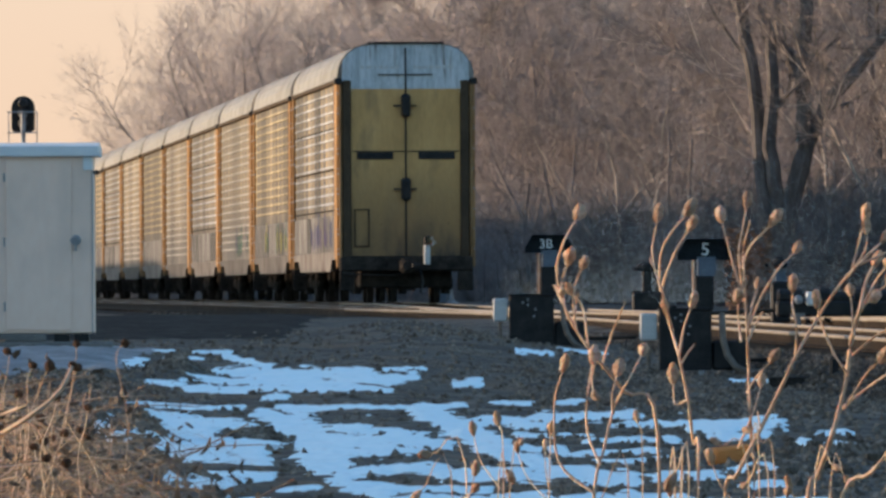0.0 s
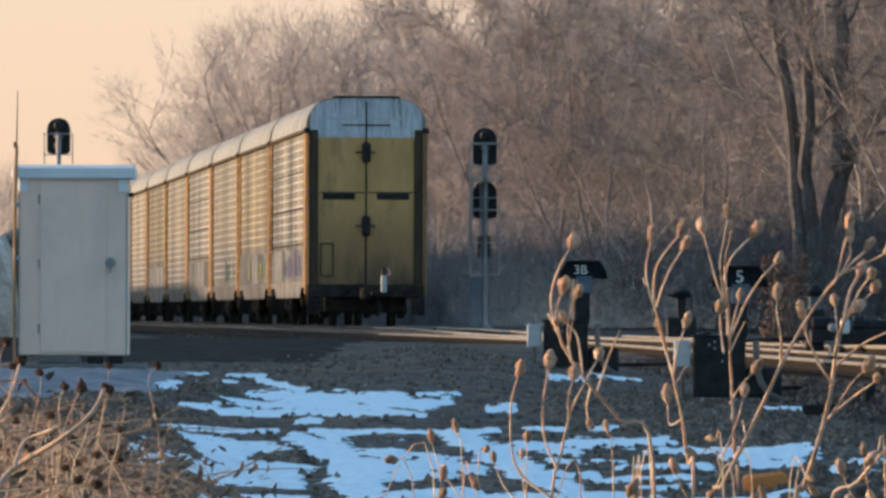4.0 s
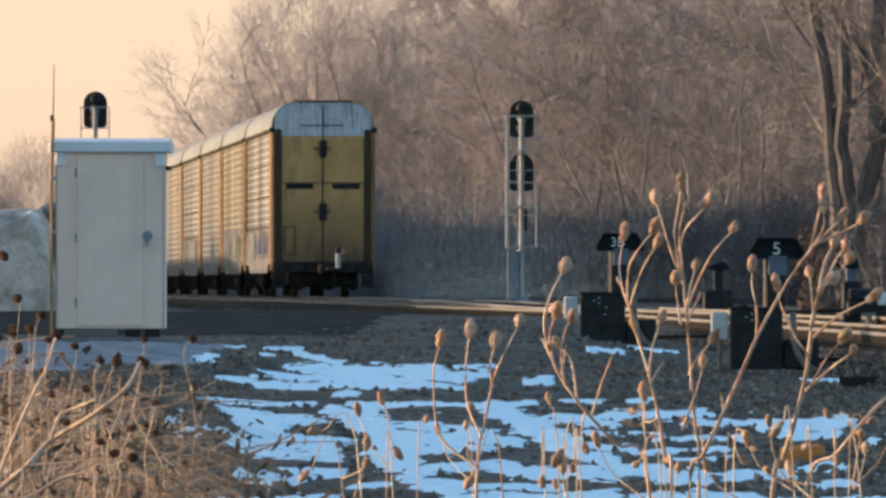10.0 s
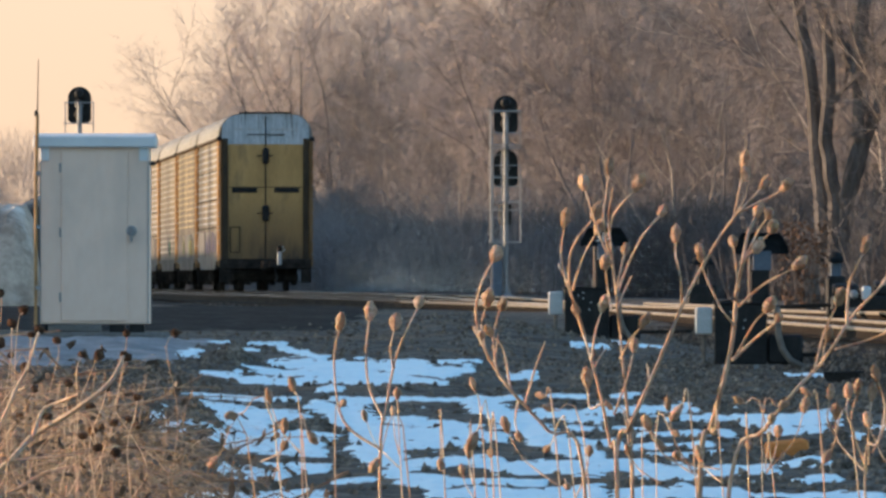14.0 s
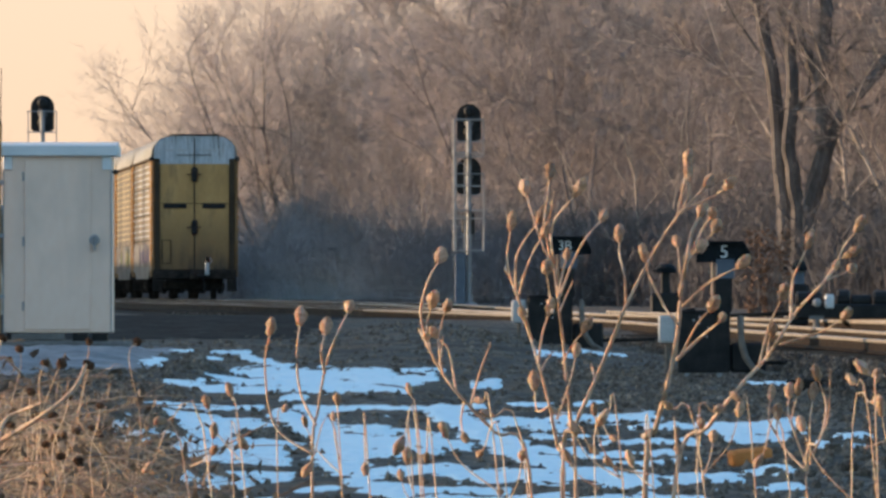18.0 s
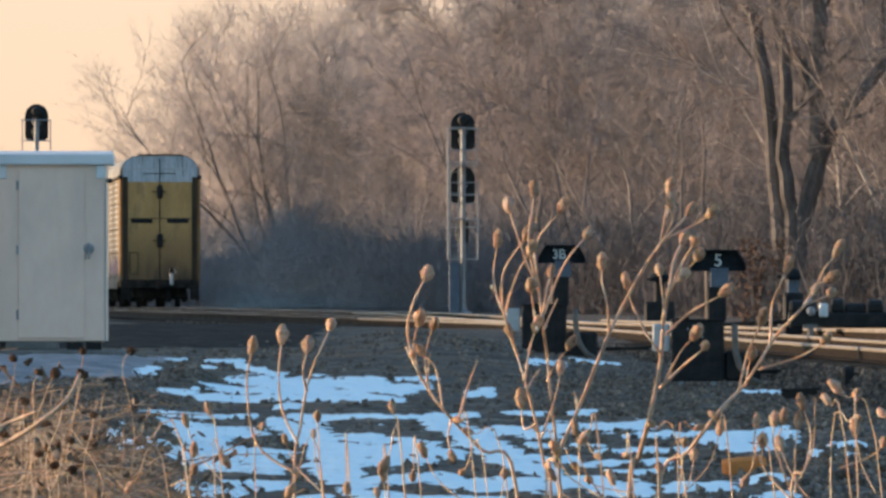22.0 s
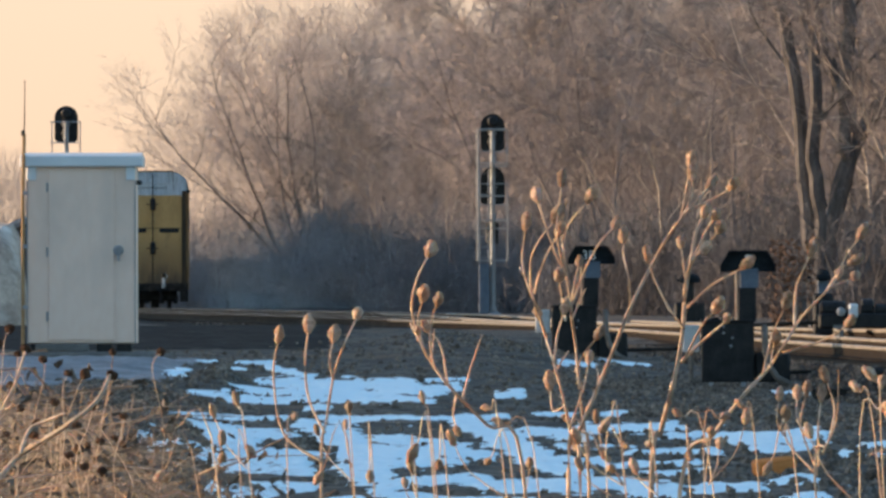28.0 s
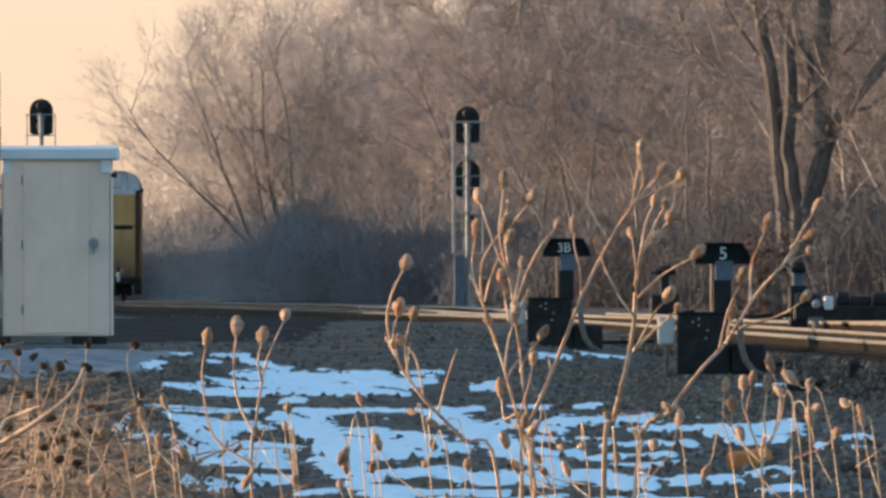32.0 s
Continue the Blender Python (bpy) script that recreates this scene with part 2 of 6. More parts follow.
M_RAILTOP = material("worn_rail_head", [(0.35, 0.33, 0.31), (0.5, 0.48, 0.46)], 3, 0.35, 0.9, 0.05, 60)
M_ALU = material("beige_grey_sheet", [(0.78, 0.575, 0.455), (0.83, 0.61, 0.48), (0.87, 0.64, 0.505)], 0.7, 0.6, 0.0, 0.0, 12, (1, 1, 0.5), spots=((0.66, 0.5, 0.4), 0.9, 0.48, (1, 1, 0.6)), grain=0.1)
M_ALUTRIM = material("pale_painted_trim", [(0.6, 0.62, 0.62), (0.68, 0.7, 0.7)], 2, 0.5, 0.1, 0.02, 40, grain=0.1)
M_CONCRETE = material("concrete", [(0.13, 0.125, 0.115), (0.2, 0.19, 0.175)], 3, 0.9, 0, 0.5, 40)
M_BLACK = material("black_steel", [(0.008, 0.008, 0.009), (0.018, 0.018, 0.018), (0.03, 0.028, 0.026)], 5, 0.55, 0, 0.15, 40)
M_SOOT = material("grimy_underframe", [(0.012, 0.011, 0.01), (0.03, 0.026, 0.022), (0.055, 0.045, 0.036)], 2.5, 0.85, 0, 0.4, 20)
M_GALV = material("galvanised_steel", [(0.24, 0.24, 0.242), (0.33, 0.332, 0.335)], 6, 0.55, 0.2, 0.1, 50)
M_WHITE = material("pale_grey_paint", [(0.4, 0.4, 0.39), (0.52, 0.52, 0.5)], 6, 0.6, 0, 0.1, 50)
M_BLUEGREY = material("blue_grey_paint", [(0.09, 0.11, 0.14), (0.14, 0.165, 0.2)], 4, 0.6, 0, 0.1, 50)
M_SIGNFACE = material("matt_black_sign", [(0.012, 0.015, 0.018), (0.022, 0.026, 0.03)], 5, 0.75, 0, 0.1, 40)
M_LETTER = material("off_white_letter", [(0.62, 0.62, 0.6), (0.75, 0.75, 0.72)], 9, 0.6, 0, 0.1, 60)
M_DOOR = material("faded_yellow_paint", [(0.42, 0.245, 0.09), (0.52, 0.305, 0.115), (0.58, 0.355, 0.145)], 1.1, 0.6, 0, 0.05, 18, (1, 1, 0.35), spots=((0.1, 0.07, 0.045), 0.8, 0.56, (1.2, 1, 0.5)), grain=0.2, grime=(1.0, 3.2, (0.05, 0.042, 0.034)))
M_SILVER = material("chalky_grey_paint", [(0.3, 0.33, 0.35), (0.46, 0.5, 0.52), (0.58, 0.61, 0.63)], 1.8, 0.6, 0.1, 0.08, 18, (3, 1, 0.4), spots=((0.14, 0.12, 0.1), 2.2, 0.58, (3, 1, 0.3)))
M_ROOF = material("weathered_roof_sheet", [(0.15, 0.145, 0.132), (0.215, 0.208, 0.19), (0.27, 0.26, 0.242)], 0.5, 0.55, 0.2, 0.1, 12, (1, 0.3, 1), spots=((0.12, 0.09, 0.062), 0.8, 0.54, (1, 1, 1)))
M_POST = material("rust_brown_post", [(0.19, 0.11, 0.05), (0.27, 0.16, 0.075), (0.33, 0.205, 0.1)], 1.4, 0.8, 0, 0.3, 25, (2, 2, 0.5), 0.35)
M_ENDPOST = material("dark_brown_steel", [(0.045, 0.034, 0.024), (0.085, 0.062, 0.04)], 1.4, 0.8, 0, 0.2, 25)
M_PANEL = material("galvanised_side_sheet", [(0.035, 0.033, 0.032), (0.08, 0.074, 0.066), (0.17, 0.145, 0.108)], 0.5, 0.55, 0.1, 0.15, 14, (1, 1, 0.45), 0.55, spots=((0.24, 0.17, 0.08), 0.4, 0.53, (1, 1, 0.3)))
M_RIB = material("bright_perforated_rib", [(0.19, 0.18, 0.16), (0.29, 0.275, 0.245)], 0.6, 0.5, 0.2, 0.1, 20, random_tint=0.5)
M_SILL = material("grey_side_sill", [(0.09, 0.082, 0.072), (0.17, 0.155, 0.135)], 0.8, 0.7, 0, 0.2, 20, random_tint=0.5, spots=((0.06, 0.04, 0.03), 0.8, 0.5, (1, 1, 1)))
M_BLUEPAINT = material("sprayed_blue_paint", [(0.045, 0.05, 0.12), (0.08, 0.09, 0.2)], 2, 0.6, 0, 0.05, 20)
M_VIOLETPAINT = material("sprayed_violet_paint", [(0.09, 0.06, 0.16), (0.15, 0.11, 0.24)], 2, 0.6, 0, 0.05, 20)
M_GREENPAINT = material("sprayed_green_paint", [(0.05, 0.12, 0.09), (0.1, 0.2, 0.15)], 2, 0.6, 0, 0.05, 20)
M_YELLOWPAINT = material("sprayed_yellow_paint", [(0.3, 0.26, 0.06), (0.42, 0.37, 0.1)], 2, 0.6, 0, 0.05, 20)
# lighter than the dark stems' bark: distance haze put into the colour
M_BARK = material("grey_brown_bark", [(0.13, 0.112, 0.102), (0.19, 0.163, 0.15), (0.25, 0.215, 0.198)], 3, 0.95, 0, 0.6, 20, (1, 1, 0.3), 0.2)
# sunlit glints on the limbs, put in as a pale bark colour
M_LITBARK = material("sunlit_bark", [(0.3, 0.25, 0.21), (0.42, 0.355, 0.3), (0.54, 0.46, 0.39)], 2.5, 0.9, 0, 0.4, 18, (1, 1, 0.3), 0.3)
# paler for the far crowns: haze put into the twig colour
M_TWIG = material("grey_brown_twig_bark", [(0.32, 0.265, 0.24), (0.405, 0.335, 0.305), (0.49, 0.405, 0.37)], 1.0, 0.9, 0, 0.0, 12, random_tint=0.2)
M_BRUSH = material("dry_brush", [(0.09, 0.083, 0.083), (0.135, 0.123, 0.12), (0.185, 0.167, 0.16)], 1.0, 0.95, 0, 0.0, 12, random_tint=0.25)
M_DARKBARK = material("dark_bark", [(0.065, 0.057, 0.052), (0.112, 0.098, 0.09), (0.165, 0.144, 0.132)], 3, 0.95, 0, 0.6, 20, (1, 1, 0.3), 0.3)
M_FRAME = material("dull_painted_tube", [(0.28, 0.262, 0.245), (0.38, 0.358, 0.335)], 6, 0.6, 0.0, 0.1, 50)
M_SHADECINDER = material("shade_dark_cinders", [(0.007, 0.007, 0.007), (0.018, 0.0175, 0.017), (0.042, 0.04, 0.037)], 2.2, 0.95, 0, 1.0, 22, (1, 0.35, 1))
M_FLUTE = material("dull_fluted_sheet", [(0.1, 0.095, 0.085), (0.19, 0.18, 0.165)], 0.8, 0.6, 0.1, 0.1, 20, random_tint=0.5)
# darker twin of the twig colour: the wood's inner shade put in
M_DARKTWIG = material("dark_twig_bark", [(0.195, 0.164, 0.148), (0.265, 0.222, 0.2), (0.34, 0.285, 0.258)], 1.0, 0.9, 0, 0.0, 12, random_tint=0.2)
# far brush: haze over the distance put into a paler, greyer colour
M_HAZEBRUSH = material("hazed_dry_brush", [(0.14, 0.135, 0.138), (0.19, 0.184, 0.186), (0.25, 0.24, 0.24)], 1.0, 0.95, 0, 0.0, 12, random_tint=0.2)
M_APRON = material("pale_crushed_gravel", [(0.18, 0.18, 0.182), (0.27, 0.27, 0.273), (0.38, 0.38, 0.382)], 1.6, 0.95, 0, 0.6, 34)
M_LEAF = material("curled_dead_leaf", [(0.07, 0.054, 0.042), (0.13, 0.102, 0.08), (0.22, 0.175, 0.135)], 30, 0.9, 0, 0.2, 200, random_tint=0.3)
M_RUSTLEAF = material("rust_brown_dead_leaf", [(0.07, 0.043, 0.03), (0.12, 0.077, 0.055), (0.17, 0.115, 0.085)], 3, 0.9, 0, 0.2, 60, random_tint=0.2)
M_RIBWARM = material("yellowed_rib", [(0.25, 0.2, 0.115), (0.36, 0.295, 0.175)], 0.6, 0.5, 0.2, 0.1, 20, random_tint=0.5)
M_RIBCOOL = material("bluish_white_rib", [(0.21, 0.215, 0.225), (0.32, 0.325, 0.33)], 0.6, 0.5, 0.2, 0.1, 20, random_tint=0.5)
M_STEM = material("dry_stem", [(0.32, 0.235, 0.175), (0.43, 0.325, 0.245), (0.52, 0.405, 0.31)], 40, 0.75, 0, 0.2, 300, random_tint=0.25)
M_HEAD = material("dry_seed_head", [(0.3, 0.19, 0.125), (0.5, 0.35, 0.25), (0.66, 0.49, 0.37)], 260, 0.9, 0, 0.8, 900, random_tint=0.3)
M_DARKHEAD = material("dark_button_head", [(0.045, 0.025, 0.016), (0.09, 0.05, 0.03), (0.17, 0.1, 0.06)], 250, 0.9, 0, 0.6, 900, random_tint=0.3)
M_GRASS = material("dead_grass", [(0.09, 0.073, 0.06), (0.19, 0.153, 0.124), (0.32, 0.26, 0.207)], 14, 0.85, 0, 0.1, 100, random_tint=0.4)
M_TIMBER = material("bare_orange_timber", [(0.6, 0.2, 0.055), (0.72, 0.29, 0.095)], 6, 0.8, 0, 0.4, 60, (0.4, 3, 3))
M_CABLE = material("grey_cable_sheath", [(0.12, 0.1, 0.08), (0.2, 0.17, 0.14)], 8, 0.6, 0, 0.2, 60)
M_LENS = material("dark_glass_lens", [(0.004, 0.004, 0.005), (0.008, 0.008, 0.01)], 5, 0.15, 0, 0.0, 50)
M_RED = material("red_marker_lens", [(0.4, 0.02, 0.01), (0.5, 0.03, 0.02)], 5, 0.3, 0, 0.0, 50, glow=((1.0, 0.012, 0.03), 9.0))

# thin dry stalks and husks let some light through
soft_light = [M_STEM, M_HEAD, M_GRASS]
for m_dry in soft_light:
    dry = m_dry.node_tree.nodes["Principled BSDF"]
    dry.inputs["Subsurface Weight"].default_value = 0.6
    dry.inputs["Subsurface Radius"].default_value = (1.0, 0.6, 0.35)
    dry.inputs["Subsurface Scale"].default_value = 0.003

# ---- ground ----
RAIL_Z = 1.4
PROFILE = [(-300, 0.0), (0, 0.0), (60, 0.06), (100, 0.22), (120, 0.37), (150, 0.58), (175, 0.81), (200, 0.99), (250, 1.16), (300, 1.16), (330, 1.14), (5000, 1.14)]


def track_x(y):
    """The middle of the main track."""
    return 14.01 - 0.0470 * y


def base_z(y):
    for (ya, za), (yb, zb) in zip(PROFILE, PROFILE[1:]):
        if y <= yb:
            return za + (zb - za) * smoothstep(0, 1, (y - ya) / (yb - ya)) * 0.35 + (zb - za) * (y - ya) / (yb - ya) * 0.65
    return PROFILE[-1][1]


# heaps of loose stone and earth beside the lane: x, y, half width, half length, height
HEAPS = [(-2.68, 123, 0.24, 1.8, 0.26), (-2.27, 106, 0.34, 1.8, 0.22), (-3.1, 163, 0.30, 2.2, 0.24), (-1.69, 124, 0.2, 1.0, 0.07), (-2.85, 109, 0.25, 1.5, 0.2), (-3.4, 113, 0.4, 3.0, 0.25),
         (3.0, 110, 0.5, 2.0, 0.16), (3.9, 113, 0.6, 2.5, 0.2), (3.6, 131, 1.1, 6.0, 0.12), (2.6, 150, 1.0, 7.0, 0.12), (-3.9, 135, 0.7, 7.0, 0.2), (-4.2, 155, 0.8, 8.0, 0.16), (1.4, 168, 1.2, 7.0, 0.10), (0.4, 196, 1.6, 9.0, 0.14), (-0.55, 208, 1.3, 8.0, 0.2), (-3.6, 148, 0.4, 3, 0.12)]


def ground_z(x, y):
    z = base_z(y)
    if 60 < y < 320:
        z -= 0.2 * smoothstep(-1, 2, x) * smoothstep(140, 160, y) * (1 - smoothstep(200, 230, y))
        for hx, hy, hw, hl, hh in HEAPS:
            d = ((x - hx) / hw) ** 2 + ((y - hy) / hl) ** 2
            if d < 6:
                z += hh * math.exp(-d)
        w = smoothstep(70, 95, y) * (1 - smoothstep(230, 300, y))
        z += w * (0.02 * noise.noise((x * 1.5, y * 0.33, 0.3)) + 0.02 * noise.noise((x * 4.3, y * 0.9, 5.1)) + 0.014 * noise.noise((x * 9, y * 2.0, 9.0)))
        # wheel ruts of the lane
        for rut in (-1.35 - 0.004 * (y - 120), 0.15 - 0.004 * (y - 120)):
            z -= w * 0.015 * math.exp(-((x - rut) / 0.22) ** 2)
        # foot of the track bed
        z += 0.02 * noise.noise((x * 0.6, y * 0.1, 2.0))
    return z


def spread(values):
    out = []
    for a, b, n in values:
        out += [a + (b - a) * i / n for i in range(n)]
    return out + [values[-1][1]]


def sheet(xs, ys, height):
    nx = len(xs)
    verts = [(x, y, height(x, y)) for y in ys for x in xs]
    faces = [(j * nx + i, j * nx + i + 1, (j + 1) * nx + i + 1, (j + 1) * nx + i) for j in range(len(ys) - 1) for i in range(nx - 1)]
    b = Build()
    b.add(verts, faces)
    return b


GX = spread([(-3000, -300, 4), (-300, -40, 8), (-40, -6, 14), (-6, 6.5, 180), (6.5, 40, 14), (40, 300, 8), (300, 3000, 4)])
GY = spread([(-600, -20, 3), (-20, 70, 12), (70, 95, 16), (95, 175, 230), (175, 240, 90), (240, 330, 24), (330, 900, 14), (900, 4500, 6)])
solid("ground", sheet(GX, GY, ground_z), [M_GRAVEL], "dark wet gravel and earth ground", "ground", kind="structure", smooth=True)

# dark sheet below the siding: the bed's deep shade put into a cinder colour
def shaded_cinder_z(x, y):
    m = 0.5 * noise.noise((x * 1.1, y * 0.2, 6.0)) + 0.3 * noise.noise((x * 4, y * 0.9, 2.0))
    inside = min((-2.35 - x) * 1.6, (y - 203) * 0.12, 1.0) + m * 0.9
    return ground_z(x, y) + max(-0.1, min(0.03, inside * 0.06))


solid("shaded_cinder_bed", sheet(spread([(-16, -7, 14), (-7, -1.6, 60)]), spread([(197, 300, 110)]), shaded_cinder_z), [M_SHADECINDER], "dark cinder sheet, shade on the track bed put into its colour", "cinders", kind="structure", smooth=True)

# pale crushed gravel round the cabinet's footing
def apron_z(x, y):
    m = 0.5 * noise.noise((x * 1.4, y * 0.3, 6.0)) + 0.4 * noise.noise((x * 4, y * 0.9, 2.0))
    inside = min((-3.85 - x) * 1.5, (y - 165) * 0.12, (190 - y) * 0.25, 1.0) + m * 0.7
    return ground_z(x, y) + max(-0.1, min(0.11, inside * 0.11)) + 0.03 * noise.noise((x * 2.0, y * 0.5, 3.0))


solid("gravel_apron", sheet(spread([(-9, -6, 8), (-6, -3.2, 50)]), spread([(160, 192, 70)]), apron_z), [M_APRON], "pale crushed gravel round the cabinet's footing", "gravel", kind="structure", smooth=True)

# thawing snow in streaks: from x, y to x, y, half width and half length of its edge
SNOW_A = [(-3.97, 187.7, -3.62, 187.1, 0.03, 0.9), (-3.28, 186.5, -2.81, 185.3, 0.03, 1.2), (-3.53, 180.6, -3.08, 179.4, 0.03, 1.15), (-2.84, 182.4, -2.11, 170.5, 0.04, 1.85), (-4.09, 174.8, -3.81, 174.8, 0.06, 3.7), (-3.68, 170.5, -3.53, 170.0, 0.03, 1.05), (-2.73, 167.0, -2.05, 166.1, 0.06, 3.05), (-2.04, 165.3, -0.91, 163.8, 0.08, 4.1), (-2.96, 161.1, -1.72, 159.9, 0.05, 1.85), (-1.7, 158.4, -0.83, 160.8, 0.05, 1.85), (-0.82, 159.3, -0.57, 161.0, 0.07, 3.0), (-0.69, 167.3, -0.26, 169.4, 0.04, 1.3), (-0.59, 159.0, -0.35, 163.6, 0.05, 2.25), (-3.32, 158.4, -2.94, 156.9, 0.06, 2.65)]
SNOW_B = [(-2.85, 155.0, -0.79, 154.8, 0.05, 2.0), (-0.86, 154.7, -0.6, 153.1, 0.04, 1.7), (-1.86, 148.6, -1.69, 148.6, 0.04, 2.1), (-3.43, 142.9, -2.04, 142.1, 0.03, 1.0), (-1.64, 141.8, -0.73, 141.4, 0.04, 1.35), (-0.72, 141.1, 0.18, 141.9, 0.04, 1.15), (-3.08, 123.5, -3.2, 132.3, 0.08, 4.15), (-2.91, 137.7, -2.57, 137.0, 0.05, 1.95), (-2.8, 134.8, -1.82, 130.8, 0.05, 1.8), (-2.6, 127.9, -2.17, 126.4, 0.08, 3.55), (-2.43, 122.0, -1.5, 121.4, 0.06, 2.65), (-2.12, 123.5, -1.46, 122.0, 0.04, 1.5), (-2.35, 117.6, -2.04, 116.3, 0.06, 2.55), (-2.04, 116.3, -1.54, 117.1, 0.07, 2.8)]
SNOW_C = [(-1.95, 114.0, -1.44, 113.3, 0.04, 1.1), (-1.79, 138.0, -1.42, 132.3, 0.06, 2.55), (-1.42, 132.3, -1.11, 122.0, 0.1, 5.35), (-1.14, 122.0, -0.88, 116.3, 0.1, 5.45), (-0.99, 112.9, -0.73, 108.7, 0.06, 2.1), (-0.76, 106.7, -0.44, 102.8, 0.07, 2.35), (-1.03, 123.5, 0.01, 122.0, 0.06, 3.0), (-0.97, 129.3, -0.35, 127.9, 0.04, 1.5), (-0.88, 116.3, -0.22, 117.1, 0.05, 1.75), (-0.21, 138.6, 0.12, 130.8, 0.08, 4.05), (0.12, 130.8, 0.49, 120.4, 0.08, 4.15), (0.35, 120.4, 0.77, 110.8, 0.07, 3.1), (-2.17, 108.7, -1.35, 109.1, 0.04, 0.8), (-2.05, 104.8, -1.63, 105.2, 0.04, 1.2)]
SNOW_D = [(-1.66, 106.7, -1.32, 107.1, 0.03, 0.55), (-1.19, 103.6, -0.95, 104.0, 0.03, 0.8), (-2.79, 110.8, -2.66, 111.2, 0.04, 1.05), (-3.29, 121.1, -2.43, 121.7, 0.03, 0.95), (-0.78, 109.7, 0.01, 110.1, 0.04, 1.05), (0.01, 108.7, 0.74, 107.7, 0.06, 1.75), (-0.53, 102.8, 0.3, 103.6, 0.04, 0.95), (0.93, 135.4, 1.86, 136.0, 0.05, 2.25), (0.39, 133.9, 0.9, 130.8, 0.05, 1.85), (1.57, 129.9, 2.44, 128.8, 0.04, 1.15), (2.25, 127.0, 3.03, 127.6, 0.05, 1.75), (2.33, 122.9, 2.83, 123.5, 0.04, 1.15), (0.67, 125.8, 1.26, 124.9, 0.04, 1.15), (1.23, 121.4, 2.02, 122.0, 0.03, 0.95)]
SNOW_E = [(0.99, 116.3, 1.75, 117.1, 0.03, 0.75), (0.63, 119.0, 1.0, 118.1, 0.04, 1.1), (1.24, 113.3, 1.79, 113.8, 0.03, 0.65), (0.76, 109.7, 1.1, 108.7, 0.05, 1.65), (1.08, 106.7, 1.42, 106.4, 0.05, 1.75), (1.59, 106.7, 2.07, 107.1, 0.04, 1.15), (2.24, 109.1, 2.49, 108.7, 0.04, 0.8), (2.22, 103.8, 2.49, 104.8, 0.04, 0.8), (3.49, 170.2, 4.06, 171.1, 0.04, 1.1), (2.75, 114.0, 2.88, 113.5, 0.05, 1.6), (3.33, 123.5, 3.54, 124.0, 0.04, 1.15), (3.1, 120.4, 3.21, 119.0, 0.04, 1.2), (3.35, 119.0, 3.47, 118.1, 0.04, 1.4), (0.14, 161.1, 0.4, 162.2, 0.04, 1.5)]
SNOW_F = [(1.01, 191.0, 1.48, 191.9, 0.03, 1.2), (1.67, 196.5, 2.22, 196.4, 0.04, 1.7), (0.53, 143.9, 0.88, 143.6, 0.04, 1.25), (1.17, 143.9, 1.41, 145.3, 0.04, 1.25), (0.01, 132.3, 0.27, 129.3, 0.04, 1.5), (-1.93, 96.6, -1.28, 97.6, 0.06, 2.15), (-0.42, 97.6, 0.68, 98.7, 0.06, 2.6), (0.87, 97.6, 1.67, 98.7, 0.05, 1.95), (-2.68, 98.7, -1.99, 97.6, 0.05, 1.7), (1.83, 96.6, 2.63, 97.6, 0.04, 1.3)]
STREAKS = SNOW_A + SNOW_B + SNOW_C + SNOW_D + SNOW_E + SNOW_F


def snow_depth(x, y):
    m = -0.75
    for xa, ya, xb, yb, w, l in STREAKS:
        if min(ya, yb) - 2 * l < y < max(ya, yb) + 2 * l and min(xa, xb) - 4 * w < x < max(xa, xb) + 4 * w:
            ux, uy, vx, vy = (xb - xa) / w, (yb - ya) / l, (x - xa) / w, (y - ya) / l
            k = min(1.0, max(0.0, (ux * vx + uy * vy) / (ux * ux + uy * uy + 1e-6)))
            m = max(m, 1.2 - 0.9 * math.hypot((vx - k * ux) * 0.75, vy - k * uy))
    if m < -0.7 and not (-3.3 < x < 2.8 and y < 150):
        return -0.08
    for hx, hy, hw, hl, hh in HEAPS:
        if hx < -1.5:
            d = ((x - hx) / hw) ** 2 + ((y - hy) / hl) ** 2
            if d < 5:
                m -= 1.6 * math.exp(-0.7 * d)
    m += 0.3 * noise.noise((x * 1.0, y * 0.5, 7.7)) + 0.62 * noise.noise((x * 2.2, y * 1.3, 8.8)) + 0.6 * noise.noise((x * 5.0, y * 2.4, 1.7)) + 0.5 * noise.noise((x * 13.0, y * 3.6, 4.1))
    return max(-0.08, min(0.014, (m - 0.12) * 0.045))


SX = spread([(-4.4, 4.6, 360)])
SY = spread([(96, 125, 100), (125, 150, 75), (150, 200, 100)])
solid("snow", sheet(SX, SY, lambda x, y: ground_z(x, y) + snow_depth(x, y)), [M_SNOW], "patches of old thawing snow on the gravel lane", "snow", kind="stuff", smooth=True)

# added bank out of view, keeps low sun off lane, rails and far trees
def crest(y):
    """Height of the bank's top: the shade ends at the rails' foot near by and over the rails farther on."""
    s = y - 7.8
    shade = RAIL_Z - 0.0021 * max(0.0, 316 - s) - 0.30 + 0.36 * smoothstep(284, 300, s) + 0.45 * smoothstep(300, 330, s) + 0.6 * smoothstep(440, 470, s) + 8.0 * smoothstep(640, 920, s)
    return shade + (track_x(s) + 42.5) / 0.985 * 0.1228 + 0.03 * noise.noise((y * 0.33, 0, 0))


bank = Build()
bank.sweep([(-9, -2.0), (9, -2.0), (4, 4.2), (1.5, 6.75), (-1.5, 6.75), (-4, 4.2)], [(-44, 50 + i * 9.5, crest(50 + i * 9.5) - 6.75, 0) for i in range(103)])
solid("earth_bank", bank, [M_BRUSH], "unseen bank added to shade the lane and rails", "bank", kind="structure", smooth=True)

